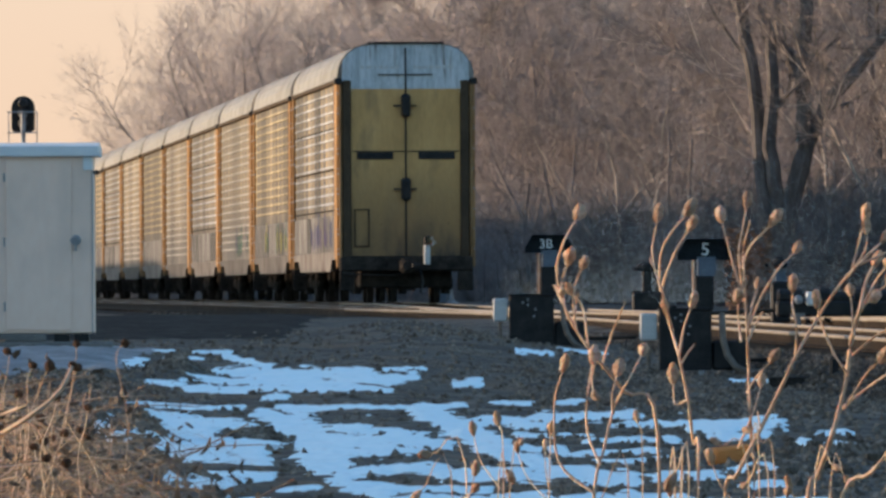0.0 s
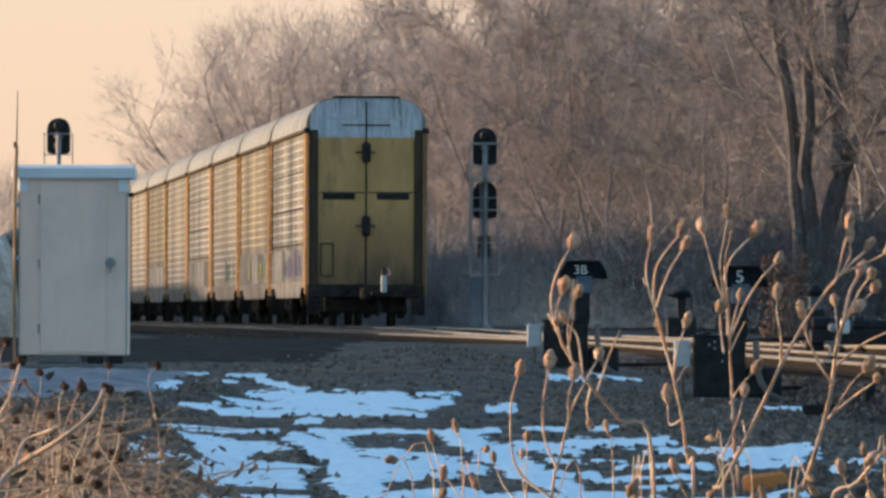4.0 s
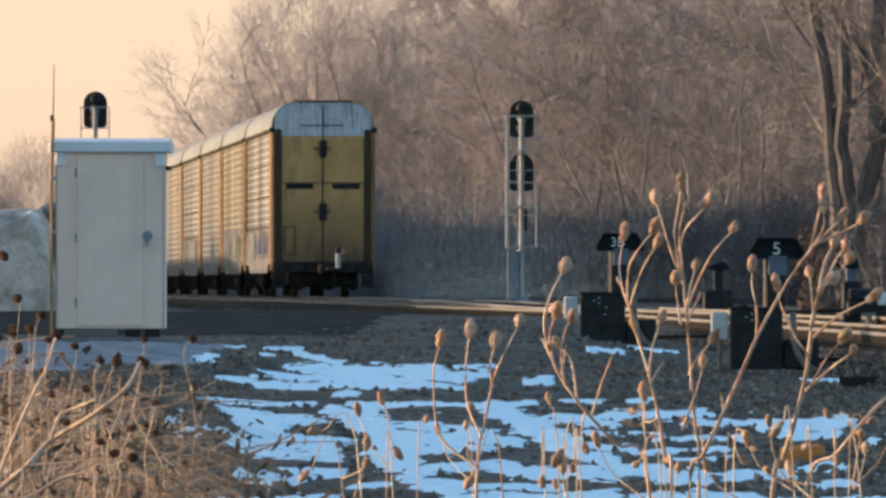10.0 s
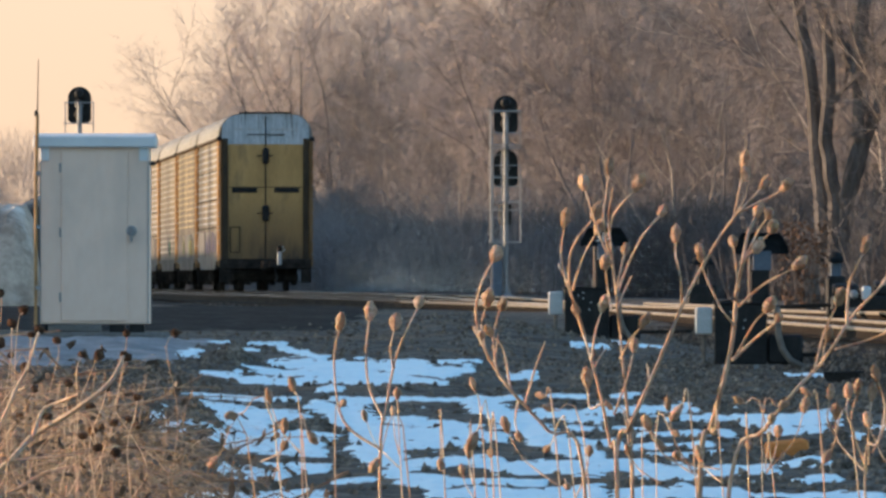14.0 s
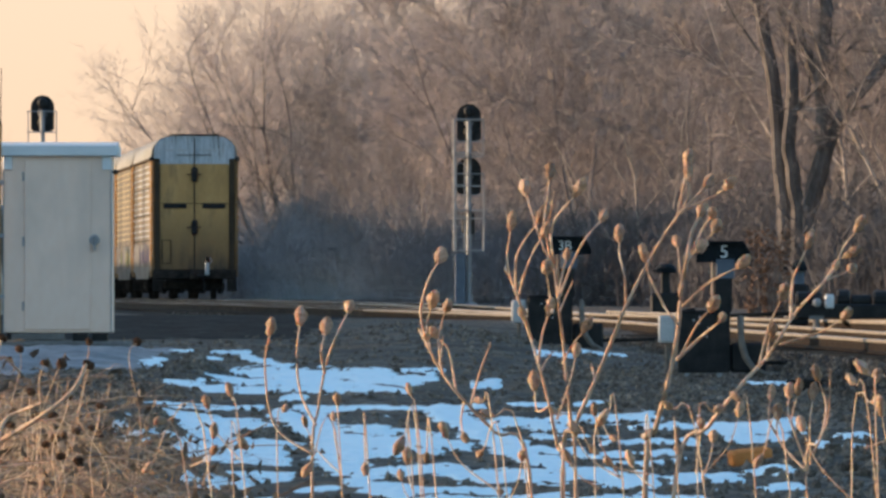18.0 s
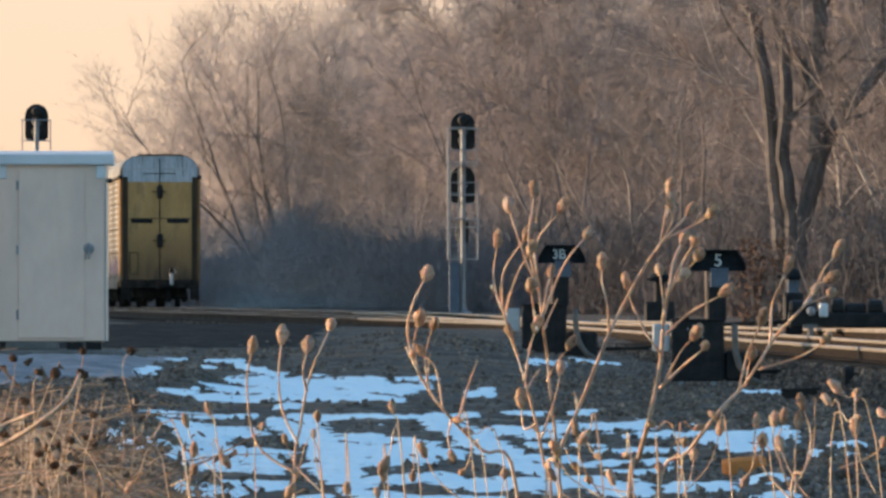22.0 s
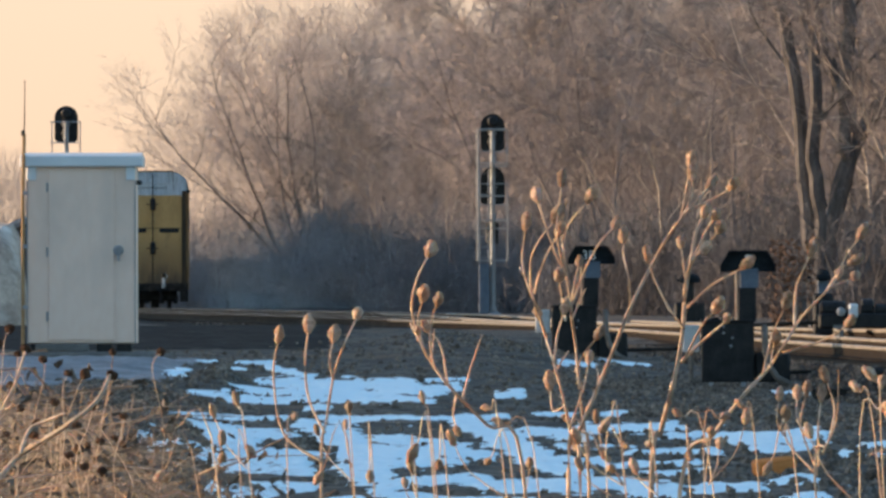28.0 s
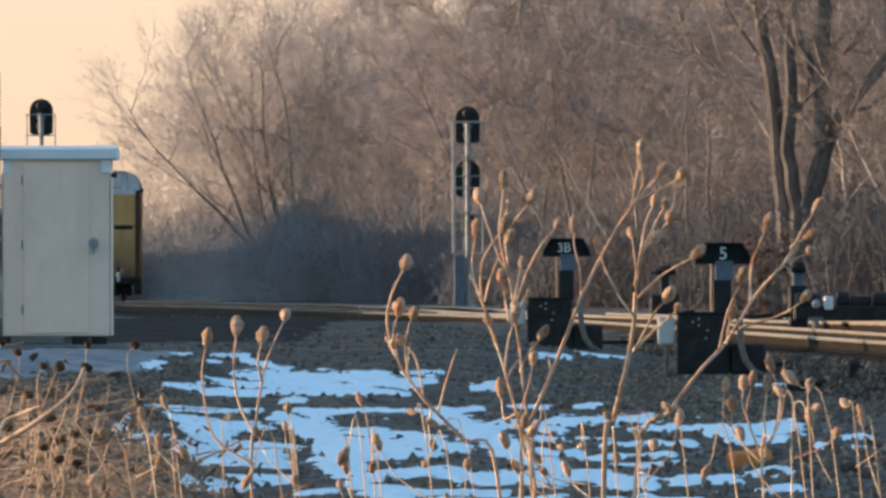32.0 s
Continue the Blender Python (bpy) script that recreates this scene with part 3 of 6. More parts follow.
# the pale evening sky low over the horizon, far behind everything
M_SKY = bpy.data.materials.new("evening_sky")
M_SKY.use_nodes = True
sn, sl = M_SKY.node_tree.nodes, M_SKY.node_tree.links
emit = sn.new("ShaderNodeEmission")
geo = sn.new("ShaderNodeNewGeometry")
sep = sn.new("ShaderNodeSeparateXYZ")
rampn = sn.new("ShaderNodeValToRGB")
rng = sn.new("ShaderNodeMapRange")
rng.inputs[1].default_value, rng.inputs[2].default_value = 0.0, 130.0
sl.new(geo.outputs["Position"], sep.inputs[0])
sl.new(sep.outputs[2], rng.inputs[0])
sl.new(rng.outputs[0], rampn.inputs[0])
rampn.color_ramp.elements[0].color, rampn.color_ramp.elements[1].color = (0.98, 0.66, 0.43, 1), (1.0, 0.78, 0.57, 1)
sl.new(rampn.outputs[0], emit.inputs[0])
emit.inputs[1].default_value = 0.365
sl.new(emit.outputs[0], sn["Material Output"].inputs[0])
dome = Build()
arc = [(3400 * math.sin(radians(a)), 3400 * math.cos(radians(a))) for a in range(-14, 15, 2)]
dome.add([(x, y, z) for z in (-20, 700) for x, y in arc], [(i, i + 1, i + 16, i + 15) for i in range(14)])
solid("backdrop", dome, [M_SKY], "pale peach evening sky low over the horizon", "sky", kind="structure")

# pale rubble heap with snow on top, beyond the cabinet
pile = []
for j in range(13):
    for i in range(81):
        u, v = i / 80, j / 12
        h = (1 - (2 * v - 1) ** 4) * (1 - abs(2 * u - 1) ** 70) * (2.3 + 0.35 * noise.noise((u * 12, v * 3, 2)) + 0.16 * noise.noise((u * 40, v * 9, 3)))
        pile.append((-24 + 14.2 * u, 300 + 5 * v, 1.05 + h))
rubble = Build().add(pile, [(j * 81 + i, j * 81 + i + 1, j * 81 + i + 82, j * 81 + i + 81) for j in range(12) for i in range(80)])
M_RUBBLE = material("pale_rubble", [(0.24, 0.175, 0.135), (0.45, 0.345, 0.27), (0.62, 0.49, 0.39)], 1.1, 0.9, 0, 0.8, 9, spots=((0.8, 0.7, 0.61), 0.9, 0.58, (1, 1, 1)))
solid("earth_mound", rubble, [M_RUBBLE], "pale mound of rubble with snow lying on it", "mound", m=None, smooth=False)

# ---- tracks ----
TRACK_TURN = math.atan(0.0470)
MAIN = pose(14.01, 0, 0, 0, 0, math.degrees(TRACK_TURN))
RAIL_PROFILE = [(-0.07, -0.172), (0.07, -0.172), (0.07, -0.16), (0.012, -0.14), (0.012, -0.045), (0.036, -0.036), (0.036, -0.006), (0.028, 0.0), (-0.028, 0.0), (-0.036, -0.006), (-0.036, -0.036), (-0.012, -0.045), (-0.012, -0.14), (-0.07, -0.16)]


def rail_z(s):
    return RAIL_Z - 0.0021 * max(0.0, 316 - s)


def lateral_2(s):
    """The siding leaves the main track to the left."""
    return -4.3 * smoothstep(238, 335, s)


def lateral_3(s):
    """The yard lead comes in from the right."""
    return 4.6 * (1 - smoothstep(176, 262, s))


def lateral_4(s):
    return 4.6 + 4.6 * (1 - smoothstep(120, 215, s))


def places(lateral, offset, a, b, step):
    n = max(1, round((b - a) / step))
    out = []
    for i in range(n + 1):
        s = a + (b - a) * i / n
        turn = -math.atan((lateral(s + 0.5) - lateral(s - 0.5)))
        out.append((lateral(s) + offset * math.cos(turn), s + offset * math.sin(turn), rail_z(s), turn))
    return out


tie_mesh = Build().box(-1.32, 1.32, -0.115, 0.115, -0.18, 0, bevel=0.012).mesh("tie", [M_TIE])
plate_mesh = Build().box(-0.18, 0.18, -0.09, 0.09, 0, 0.018).mesh("tie_plate", [M_RAIL])


# old: where the rail's colours darken to stand in for shade
def railway(name, lateral, a, b, tie_from, tie_to, far_to, label, lift=0.0, old=1e6):
    root = thing(name, MAIN @ pose(0, 0, lift), label, "railway track", "tracks", "structure")
    for off in (-0.7525, 0.7525):
        step = 3.0
        for ra, rb, mats, words in ((a, min(b, old), [M_RAIL, M_RAILHEAD], "rusty steel rail, worn bright head, web coloured dark for shade"), (old, b, [M_SOOT, M_ENDPOST], "steel rail darkened in colour for its shaded stretch")):
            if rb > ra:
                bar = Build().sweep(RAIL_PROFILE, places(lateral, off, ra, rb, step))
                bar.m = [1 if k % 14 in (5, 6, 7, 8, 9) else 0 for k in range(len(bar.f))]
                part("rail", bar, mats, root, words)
        head = [(-0.026, 0.0), (0.026, 0.0), (0.02, 0.003), (-0.02, 0.003)]
        part("running_band", Build().sweep(head, places(lateral, off, a, b, step)), [M_RAILTOP], root, "polished running band")
    rnd = random.Random(len(name) + int(a))
    s = tie_from
    while s < tie_to:
        turn = -math.atan(lateral(s + 0.5) - lateral(s - 0.5))
        part("tie", tie_mesh, None, root, m=Matrix.Translation((lateral(s) + rnd.uniform(-0.05, 0.05), s, rail_z(s) - 0.185)) @ pose(0, 0, 0, rnd.uniform(-1, 1), 0, math.degrees(turn) + rnd.uniform(-1.2, 1.2)))
        s += 0.56 + rnd.uniform(-0.03, 0.03)
    rest = Build()
    while s < far_to:
        x, z = lateral(s) + rnd.uniform(-0.05, 0.05), rail_z(s) - 0.185
        rest.box(x - 1.3, x + 1.3, s - 0.115, s + 0.115, z - 0.18, z)
        s += 0.58
    if rest.f:
        tagged(part("far_ties", rest, [M_TIE], root), kind="stuff")
    return root


railway("railway_track_1", lambda s: 0.0, 60, 1700, 146, 306, 620, "main railway track with weathered wooden ties", old=334)
railway("railway_track_2", lateral_2, 240, 1700, 262, 350, 620, "siding that leaves the main track at a turnout", old=283)
railway("railway_track_3", lateral_3, 60, 258, 146, 250, 150, "yard lead with rusty rails and wooden ties", 0.06)
railway("railway_track_4", lateral_4, 60, 214, 150, 200, 140, "yard track with rusty rails", 0.12)


def bed(name, a, b, left, right, label, z_off=-0.205, toe=0.5):
    """A ballast bed: shoulders slope down to the ground on both sides."""
    rows, n = [], int((b - a) / 1.5)
    verts, faces = [], []
    for i in range(n + 1):
        s = a + (b - a) * i / n
        xl, xr, z = left(s) - 1.55, right(s) + 1.55, rail_z(s) + z_off
        for x, dz in ((xl - toe * 1.5, -toe), (xl - toe * 0.7, -toe * 0.48), (xl, 0), (xl + 0.35, 0.0), (xr - 0.35, 0.0), (xr, 0), (xr + toe * 1.5, -toe)):
            j = 0.03 * noise.noise((x * 2, s * 1.2, 4.0)) + 0.02 * noise.noise((x * 7, s * 3, 1.0))
            verts.append((x + j, s, z + dz + j))
    for i in range(n):
        for k in range(6):
            faces.append((i * 7 + k, i * 7 + k + 1, i * 7 + 8 + k, i * 7 + 7 + k))
    return solid(name, Build().add(verts, faces), [M_BALLAST], label, "ballast", kind="structure", m=MAIN, smooth=False)


bed("ballast_bed_1", 60, 238, lambda s: 0.0, lambda s: 9.2 if s < 200 else 9.2 - 5 * smoothstep(200, 238, s), "grey crushed stone ballast under the yard tracks")
bed("ballast_bed_2", 238.02, 1700, lateral_2, lambda s: 4.2 * (1 - smoothstep(238, 290, s)), "grey crushed stone ballast under the main track")

# ---- train of covered car carriers ----
CAR_LENGTH, CAR_GAP = 27.2, 1.5
W, EAVE, TOP = 1.55, 4.98, 5.83


def roof_outline(inset=0.0):
    """Half-round shoulders and a flat top, from the left eave to the right one."""
    pts = [(-W + inset, EAVE)]
    for i in range(7):
        a = math.pi / 2 * i / 6
        pts.append((-0.84 - (W - inset - 0.86) * math.cos(a), EAVE + 0.10 + (TOP - EAVE - 0.13 - inset) * math.sin(a)))
    pts.append((-0.8, TOP - inset))
    return pts + [(-x, z) for x, z in reversed(pts)]


def truck(parent, y, name="truck"):
    b = Build()
    for x in (-1.0, 1.0):
        b.box(x - 0.07, x + 0.07, y - 1.25, y + 1.25, 0.36, 0.54, bevel=0.02)
        b.box(x - 0.09, x + 0.09, y - 0.38, y + 0.38, 0.2, 0.7, bevel=0.03)
        for dy in (-0.88, 0.88):
            b.box(x - 0.12, x + 0.12, y + dy - 0.16, y + dy + 0.16, 0.3, 0.58, bevel=0.03)
    b.box(-1.1, 1.1, y - 0.18, y + 0.18, 0.42, 0.75, bevel=0.03)
    t = part(name, b, [M_SOOT], parent, "black cast truck frame")
    quarter = Euler((0, math.pi / 2, 0)).to_matrix()
    for dy in (-0.88, 0.88):
        w = Build()
        for x, s in ((-0.7525, 1), (0.7525, -1)):
            w.lathe([(0.3, -0.07), (0.40, -0.07), (0.42, 0.03), (0.445, 0.07), (0.42, 0.075), (0.2, 0.05)] if s > 0 else [(0.2, -0.05), (0.42, -0.075), (0.445, -0.07), (0.42, -0.03), (0.40, 0.07), (0.3, 0.07)], 20, 0, (x, y + dy, 0.42), quarter)
        w.lathe([(0.08, -0.9), (0.08, 0.9)], 10, 0, (0, y + dy, 0.42), quarter)
        part("wheelset", w, [M_SOOT], t, "steel wheels on an axle")
    return t


def side_panel_mesh(kind):
    """One sheet between two posts, pressed into groups of ribs; the last kind is dark-seamed."""
    out, mats = [(-0.03, 1.12)], []
    low = 2.2 if kind else 1.2
    for k in range(17):
        z = 1.40 + k * 0.207
        if z < low:
            continue
        out += [(-0.03, z), (-0.05, z + 0.006), (-0.05, z + 0.055), (-0.03, z + 0.061)]
        mats += [0, 1, 1, 1]
    out += [(-0.03, 4.93), (0.0, 4.93), (0.0, 1.12)]
    mats += [0, 0, 0, 0]
    b = Build()
    n, y1 = len(out), 2.55
    b.v = [(x, y, z) for y in (0.0, y1) for x, z in out]
    b.f = [(k, (k + 1) % n, n + (k + 1) % n, n + k) for k in range(n)] + [tuple(range(n))[::-1], tuple(range(n, 2 * n))]
    b.m = mats + [0] * (len(b.f) - len(mats))
    return b.mesh("side_panel", [M_PANEL, (M_RIB, M_RIBCOOL, M_RIBWARM)[kind]])


def louvre_mesh():
    """The lowest sheet with upright flutes."""
    pts, mats = [(-0.03, 0.0)], []
    for k in range(5):
        y = 0.22 + k * 0.46
        pts += [(-0.035, y), (-0.075, y + 0.03), (-0.075, y + 0.19), (-0.035, y + 0.22)]
        mats += [0, 1, 1, 1]
    pts += [(-0.03, 2.55), (-0.0, 2.55), (-0.0, 0.0)]
    b = Build()
    n = len(pts)
    b.v = [(x, y, z) for z in (1.16, 1.98) for x, y in pts]
    b.f = [(k, (k + 1) % n, n + (k + 1) % n, n + k) for k in range(n)] + [tuple(range(n))[::-1], tuple(range(n, 2 * n))]
    b.m = mats + [0] * (len(b.f) - len(mats))
    return b.mesh("louvre_sheet", [M_PANEL, M_FLUTE])


LOUVRE = louvre_mesh()
SEAM = Build().box(-0.05, -0.03, 0, 2.55, 0, 0.035).mesh("panel_seam", [M_SOOT])
PANELS = [side_panel_mesh(k) for k in range(3)]
post_mesh = Build().box(-0.062, 0.0, -0.03, 0.03, 0.95, 4.98, bevel=0.006).mesh("side_post", [M_FLUTE])
end_sheet_mesh = Build().box(-0.09, 0.0, -0.05, 1.5, 0.98, 4.96, bevel=0.012).mesh("end_sheet", [M_POST])
end_post_mesh = Build().box(-0.125, 0.02, -0.19, 0.19, 0.8, 5.0, bevel=0.015).mesh("corner_post", [M_POST])
bolt_mesh = Build().lathe([(0.03, 0), (0.03, 0.02), (0.015, 0.028)], 6, turn=Euler((math.pi / 2, 0, 0)).to_matrix()).mesh("bolt", [M_GALV])


def roof_mesh():
    """Sheets of the roof with raised seams between them, as one skin."""
    rings, n = [], 8
    for i in range(n):
        y0, y1 = CAR_LENGTH * i / n, CAR_LENGTH * (i + 1) / n
        rings += [(y0, 1.0), (y1 - 0.09, 1.0), (y1 - 0.08, 1.005), (y1 - 0.01, 1.005)]
    o = roof_outline()
    v, f, k = [], [], len(o)
    for y, g in rings + [(CAR_LENGTH, 1.0)]:
        v += [(x * g, y, EAVE + (z - EAVE) * g) for x, z in o]
    for r in range(len(rings)):
        f += [(r * k + i, r * k + (i + 1) % k, (r + 1) * k + (i + 1) % k, (r + 1) * k + i) for i in range(k)]
    f += [tuple(range(k))[::-1], tuple(range(len(rings) * k, (len(rings) + 1) * k))]
    return Build().add(v, f).mesh("roof", [M_ROOF])


def sill_mesh(sign):
    """The deep side sill, bellied between the trucks."""
    b = Build()
    pts = [(0.0, 0.98), (3.4, 0.98), (4.4, 0.72), (CAR_LENGTH - 4.4, 0.72), (CAR_LENGTH - 3.4, 0.98), (CAR_LENGTH, 0.98)]
    v = []
    for x in (sign * 1.40, sign * 1.53):
        v += [(x, y, z) for y, z in pts] + [(x, y, 1.14) for y, z in reversed(pts)]
    n = 12
    f = [tuple(range(n)), tuple(range(n, 2 * n))[::-1]] + [(i, (i + 1) % n, n + (i + 1) % n, n + i) for i in range(n)]
    return b.add(v, f).mesh("side_sill", [M_SILL])


def end_details(root, y, out):
    """Doors and gear of a car's end at y; out is -1 for the end towards the rear of the train."""
    def slab(x0, x1, z0, z1, d0, d1, mat=0, bevel=0.0, b=None):
        b = b or Build()
        ya, yb = sorted((y + out * d0, y + out * d1))
        return b.box(x0, x1, ya, yb, z0, z1, mat, bevel)
    for side in (-1, 1):
        xs = sorted((side * 0.02, side * 1.22))
        leaf = slab(xs[0], xs[1], 1.06, 4.80, 0.0, 0.05)
        door = part("end_door", leaf, [M_DOOR], root, "faded yellow end door leaf with grime")
        # recessed black grip slot, hinge leaf lines and stiffening bar
        xs = sorted((side * 0.28, side * 1.1))
        part("door_slot", slab(xs[0], xs[1], 3.22, 3.38, 0.05, 0.075, bevel=0.01), [M_BLACK], door, "black rubber-edged slot")
        part("door_seam", slab(min(side * 0.04, side * 1.2), max(side * 0.04, side * 1.2), 3.385, 3.415, 0.05, 0.062), [M_ENDPOST], door)
        for k in range(2):
            part("door_rod", slab(side * (0.55 + 0.4 * k) - 0.012, side * (0.55 + 0.4 * k) + 0.012, 1.75 + 0.02 * k, 1.77 + 0.02 * k, 0.05, 0.07), [M_ENDPOST], door)
        part("frame_column", slab(min(side * 1.23, side * 1.41), max(side * 1.23, side * 1.41), 0.95, 4.99, 0.0, 0.10, bevel=0.01), [M_ENDPOST], root, "dark brown steel frame column")
        part("ladder_rail", slab(min(side * 1.44, side * 1.5), max(side * 1.44, side * 1.5), 0.9, 5.02, 0.0, 0.10, bevel=0.01), [M_POST], root, "rusty brown corner rail")
        for k in range(8):
            part("rung", slab(min(side * 1.5, side * 1.56), max(side * 1.5, side * 1.56), 1.2 + 0.45 * k, 1.225 + 0.45 * k, 0.02, 0.06), [M_GALV], root)
        part("top_bracket", slab(min(side * 1.44, side * 1.6), max(side * 1.44, side * 1.6), 4.9, 5.04, 0.02, 0.14, bevel=0.01), [M_BLACK], root, "small dark corner bracket")
    # upper plate under the roof
    plate = Build()
    o = roof_outline(0.03)
    ya, yb = sorted((y + out * 0.002, y + out * 0.04))
    plate.sweep([(-1.33, 4.72)] + [(max(-1.42, min(1.42, x)), z) for x, z in o] + [(1.33, 4.72)], [(0, ya, 0, 0), (0, yb, 0, 0)])
    upper = part("end_plate", plate, [M_SILVER], root, "chalky grey upper end plate with dirt streaks")
    part("roof_cap", slab(-0.86, 0.86, TOP - 0.03, TOP + 0.02, -0.1, 0.09, bevel=0.01), [M_BLACK], root, "black roof edge strip")
    # rows of small stencilled marks that cannot be read
    rnd = random.Random(5)
    for side in (-1, 1):
        x = side * 0.6 - 0.42
        while x < side * 0.6 + 0.42:
            wd = rnd.uniform(0.05, 0.12)
            part("stencil_mark", slab(x, x + wd, 5.25, 5.25 + rnd.uniform(0.05, 0.08), 0.04, 0.046), [M_WHITE], upper)
            x += wd + rnd.uniform(0.02, 0.06)
    part("centre_seam", slab(-0.018, 0.018, 1.06, 5.72, 0.05, 0.075), [M_BLACK], root, "black door seam")
    for z in (4.42, 2.55):
        latch = slab(-0.11, 0.11, z - 0.26, z + 0.26, 0.05, 0.17, bevel=0.05)
        part("latch", latch, [M_BLACK], root, "black cast door latch")
        part("latch_arm", slab(-0.28, 0.24, z - 0.02, z + 0.02, 0.09, 0.12), [M_BLACK], root)
    part("top_rod", slab(-0.62, 0.62, 5.10, 5.13, 0.04, 0.07), [M_ENDPOST], root, "dark horizontal rod")
    frame_b = Build()
    for x0, x1, z0, z1 in ((-1.16, -0.82, 2.08, 2.11), (-1.16, -0.82, 1.26, 1.29), (-1.16, -1.13, 1.26, 2.11), (-0.85, -0.82, 1.26, 2.11)):
        slab(x0, x1, z0, z1, 0.05, 0.075, b=frame_b)
    part("placard_frame", frame_b, [M_ENDPOST], root, "dark empty placard frame")
    part("end_sill", slab(-1.5, 1.5, 0.72, 1.05, -0.3, 0.12, bevel=0.03), [M_SOOT], root, "black end sill")
    part("coupler", slab(-0.16, 0.16, 0.68, 1.0, 0.0, 0.62, bevel=0.06), [M_SOOT], root, "black knuckle coupler")
    part("uncoupling_lever", Build().tube([(-1.4, y + out * 0.2, 0.66), (-0.4, y + out * 0.26, 0.62), (0.25, y + out * 0.3, 0.7)], 0.02, 6), [M_SOOT], root)
    part("brake_gear", slab(-1.05, 1.05, 0.34, 0.74, -1.0, -0.35, bevel=0.04), [M_SOOT], root, "grimy brake rigging")
    part("step", slab(-1.5, -1.15, 0.28, 0.72, 0.0, 0.1, bevel=0.02), [M_SOOT], root, "black sill step")
    part("step", slab(1.15, 1.5, 0.28, 0.72, 0.0, 0.1, bevel=0.02), [M_SOOT], root, "black sill step")
    part("air_hose", Build().tube([(0.3, y + out * 0.15, 0.75), (0.36, y + out * 0.4, 0.45), (0.3, y + out * 0.5, 0.25)], 0.03, 8), [M_BLACK], root, "black air hose")


ROOF, SILLS = roof_mesh(), [sill_mesh(-1), sill_mesh(1)]


def autorack(variant):
    root = thing("autorack_car", pose(0, 0, 0), "tall covered car carrier wagon, rust and galvanised sides, yellow end doors", "railway wagon", "wagons of the train")
    part("roof", ROOF, None, root, "pale weathered sheet roof")
    part("body_core", Build().box(-1.35, 1.35, 0.12, CAR_LENGTH - 0.12, 0.95, 4.96), [M_SOOT], root, "dark inner frame")
    for mesh in SILLS:
        part("side_sill", mesh, None, root, "grey bellied side sill")
    step = (CAR_LENGTH - 0.5) / 10
    for side in (-1, 1):
        turn = pose(0, 0, 0) if side < 0 else pose(0, 0, 0, 0, 0, 180)
        for i in range(10):
            y = 0.28 + step * i
            shift = Matrix.Translation((side * 1.45, y if side < 0 else y + 2.55, 0))
            if i == 0:
                part("end_sheet", end_sheet_mesh, None, root, "plain rust-brown end sheet", m=shift @ turn)
            else:
                part("side_panel", PANELS[variant], None, root, m=shift @ turn)
                if variant:
                    part("louvre_sheet", LOUVRE, None, root, m=shift @ turn)
                if variant == 1:
                    for z in (2.08, 3.0, 3.93):
                        part("panel_seam", SEAM, None, root, m=shift @ turn @ Matrix.Translation((0, 0, z)))
        for i in range(1, 10):
            part("side_post", post_mesh, None, root, m=Matrix.Translation((side * 1.42, 0.25 + step * i, 0)) @ turn)
        for y in (0.19, CAR_LENGTH - 0.19):
            post = part("corner_post", end_post_mesh, None, root, "rust-brown corner post", m=Matrix.Translation((side * 1.43, y, 0)) @ turn)
            for k in range(9):
                part("bolt", bolt_mesh, None, post, m=Matrix.Translation((-0.09, -0.19, 1.1 + 0.45 * k)))
    part("eave_strip", Build().box(-1.57, -1.44, 0, CAR_LENGTH, 4.93, 5.02, bevel=0.01).box(1.44, 1.57, 0, CAR_LENGTH, 4.93, 5.02, bevel=0.01), [M_ENDPOST], root, "dark eave angle")
    truck(root, 2.6)
    truck(root, CAR_LENGTH - 2.6)
    end_details(root, 0.0, -1)
    tagged(part("front_plate", Build().sweep([(-1.4, 1.0)] + roof_outline(0.04) + [(1.4, 1.0)], [(0, CAR_LENGTH, 0, 0), (0, CAR_LENGTH + 0.04, 0, 0)]), [M_DOOR], root), "faded yellow end wall")
    return root


CARS = []
kinds = [autorack(1), autorack(2), autorack(0)]
order = [0, 1, 2, 0, 2, 1, 2, 0, 1, 2, 0, 1]
used = set()
for i, k in enumerate(order):
    car = kinds[k] if k not in used else copy_thing(kinds[k], pose(0, 0, 0))
    used.add(k)
    CARS.append((car, i))
# the head of the train, out of sight beyond the cabinet, is only known by its shade on the wood
def far_wagon():
    root = thing("autorack_car", pose(0, 0, 0), "tall covered car carrier wagon far ahead in the train", "railway wagon", "wagons of the train")
    part("roof", ROOF, None, root, "pale weathered sheet roof")
    part("body", Build().box(-1.5, 1.5, 0.1, CAR_LENGTH - 0.1, 0.95, 4.97, bevel=0.02), [M_PANEL], root, "grey ribbed body")
    for mesh in SILLS:
        part("side_sill", mesh, None, root, "grey bellied side sill")
    truck(root, 2.6)
    truck(root, CAR_LENGTH - 2.6)
    return root


ahead = far_wagon()
for i in range(len(order), len(order) + 20):
    CARS.append((ahead if i == len(order) else copy_thing(ahead, pose(0, 0, 0)), i))
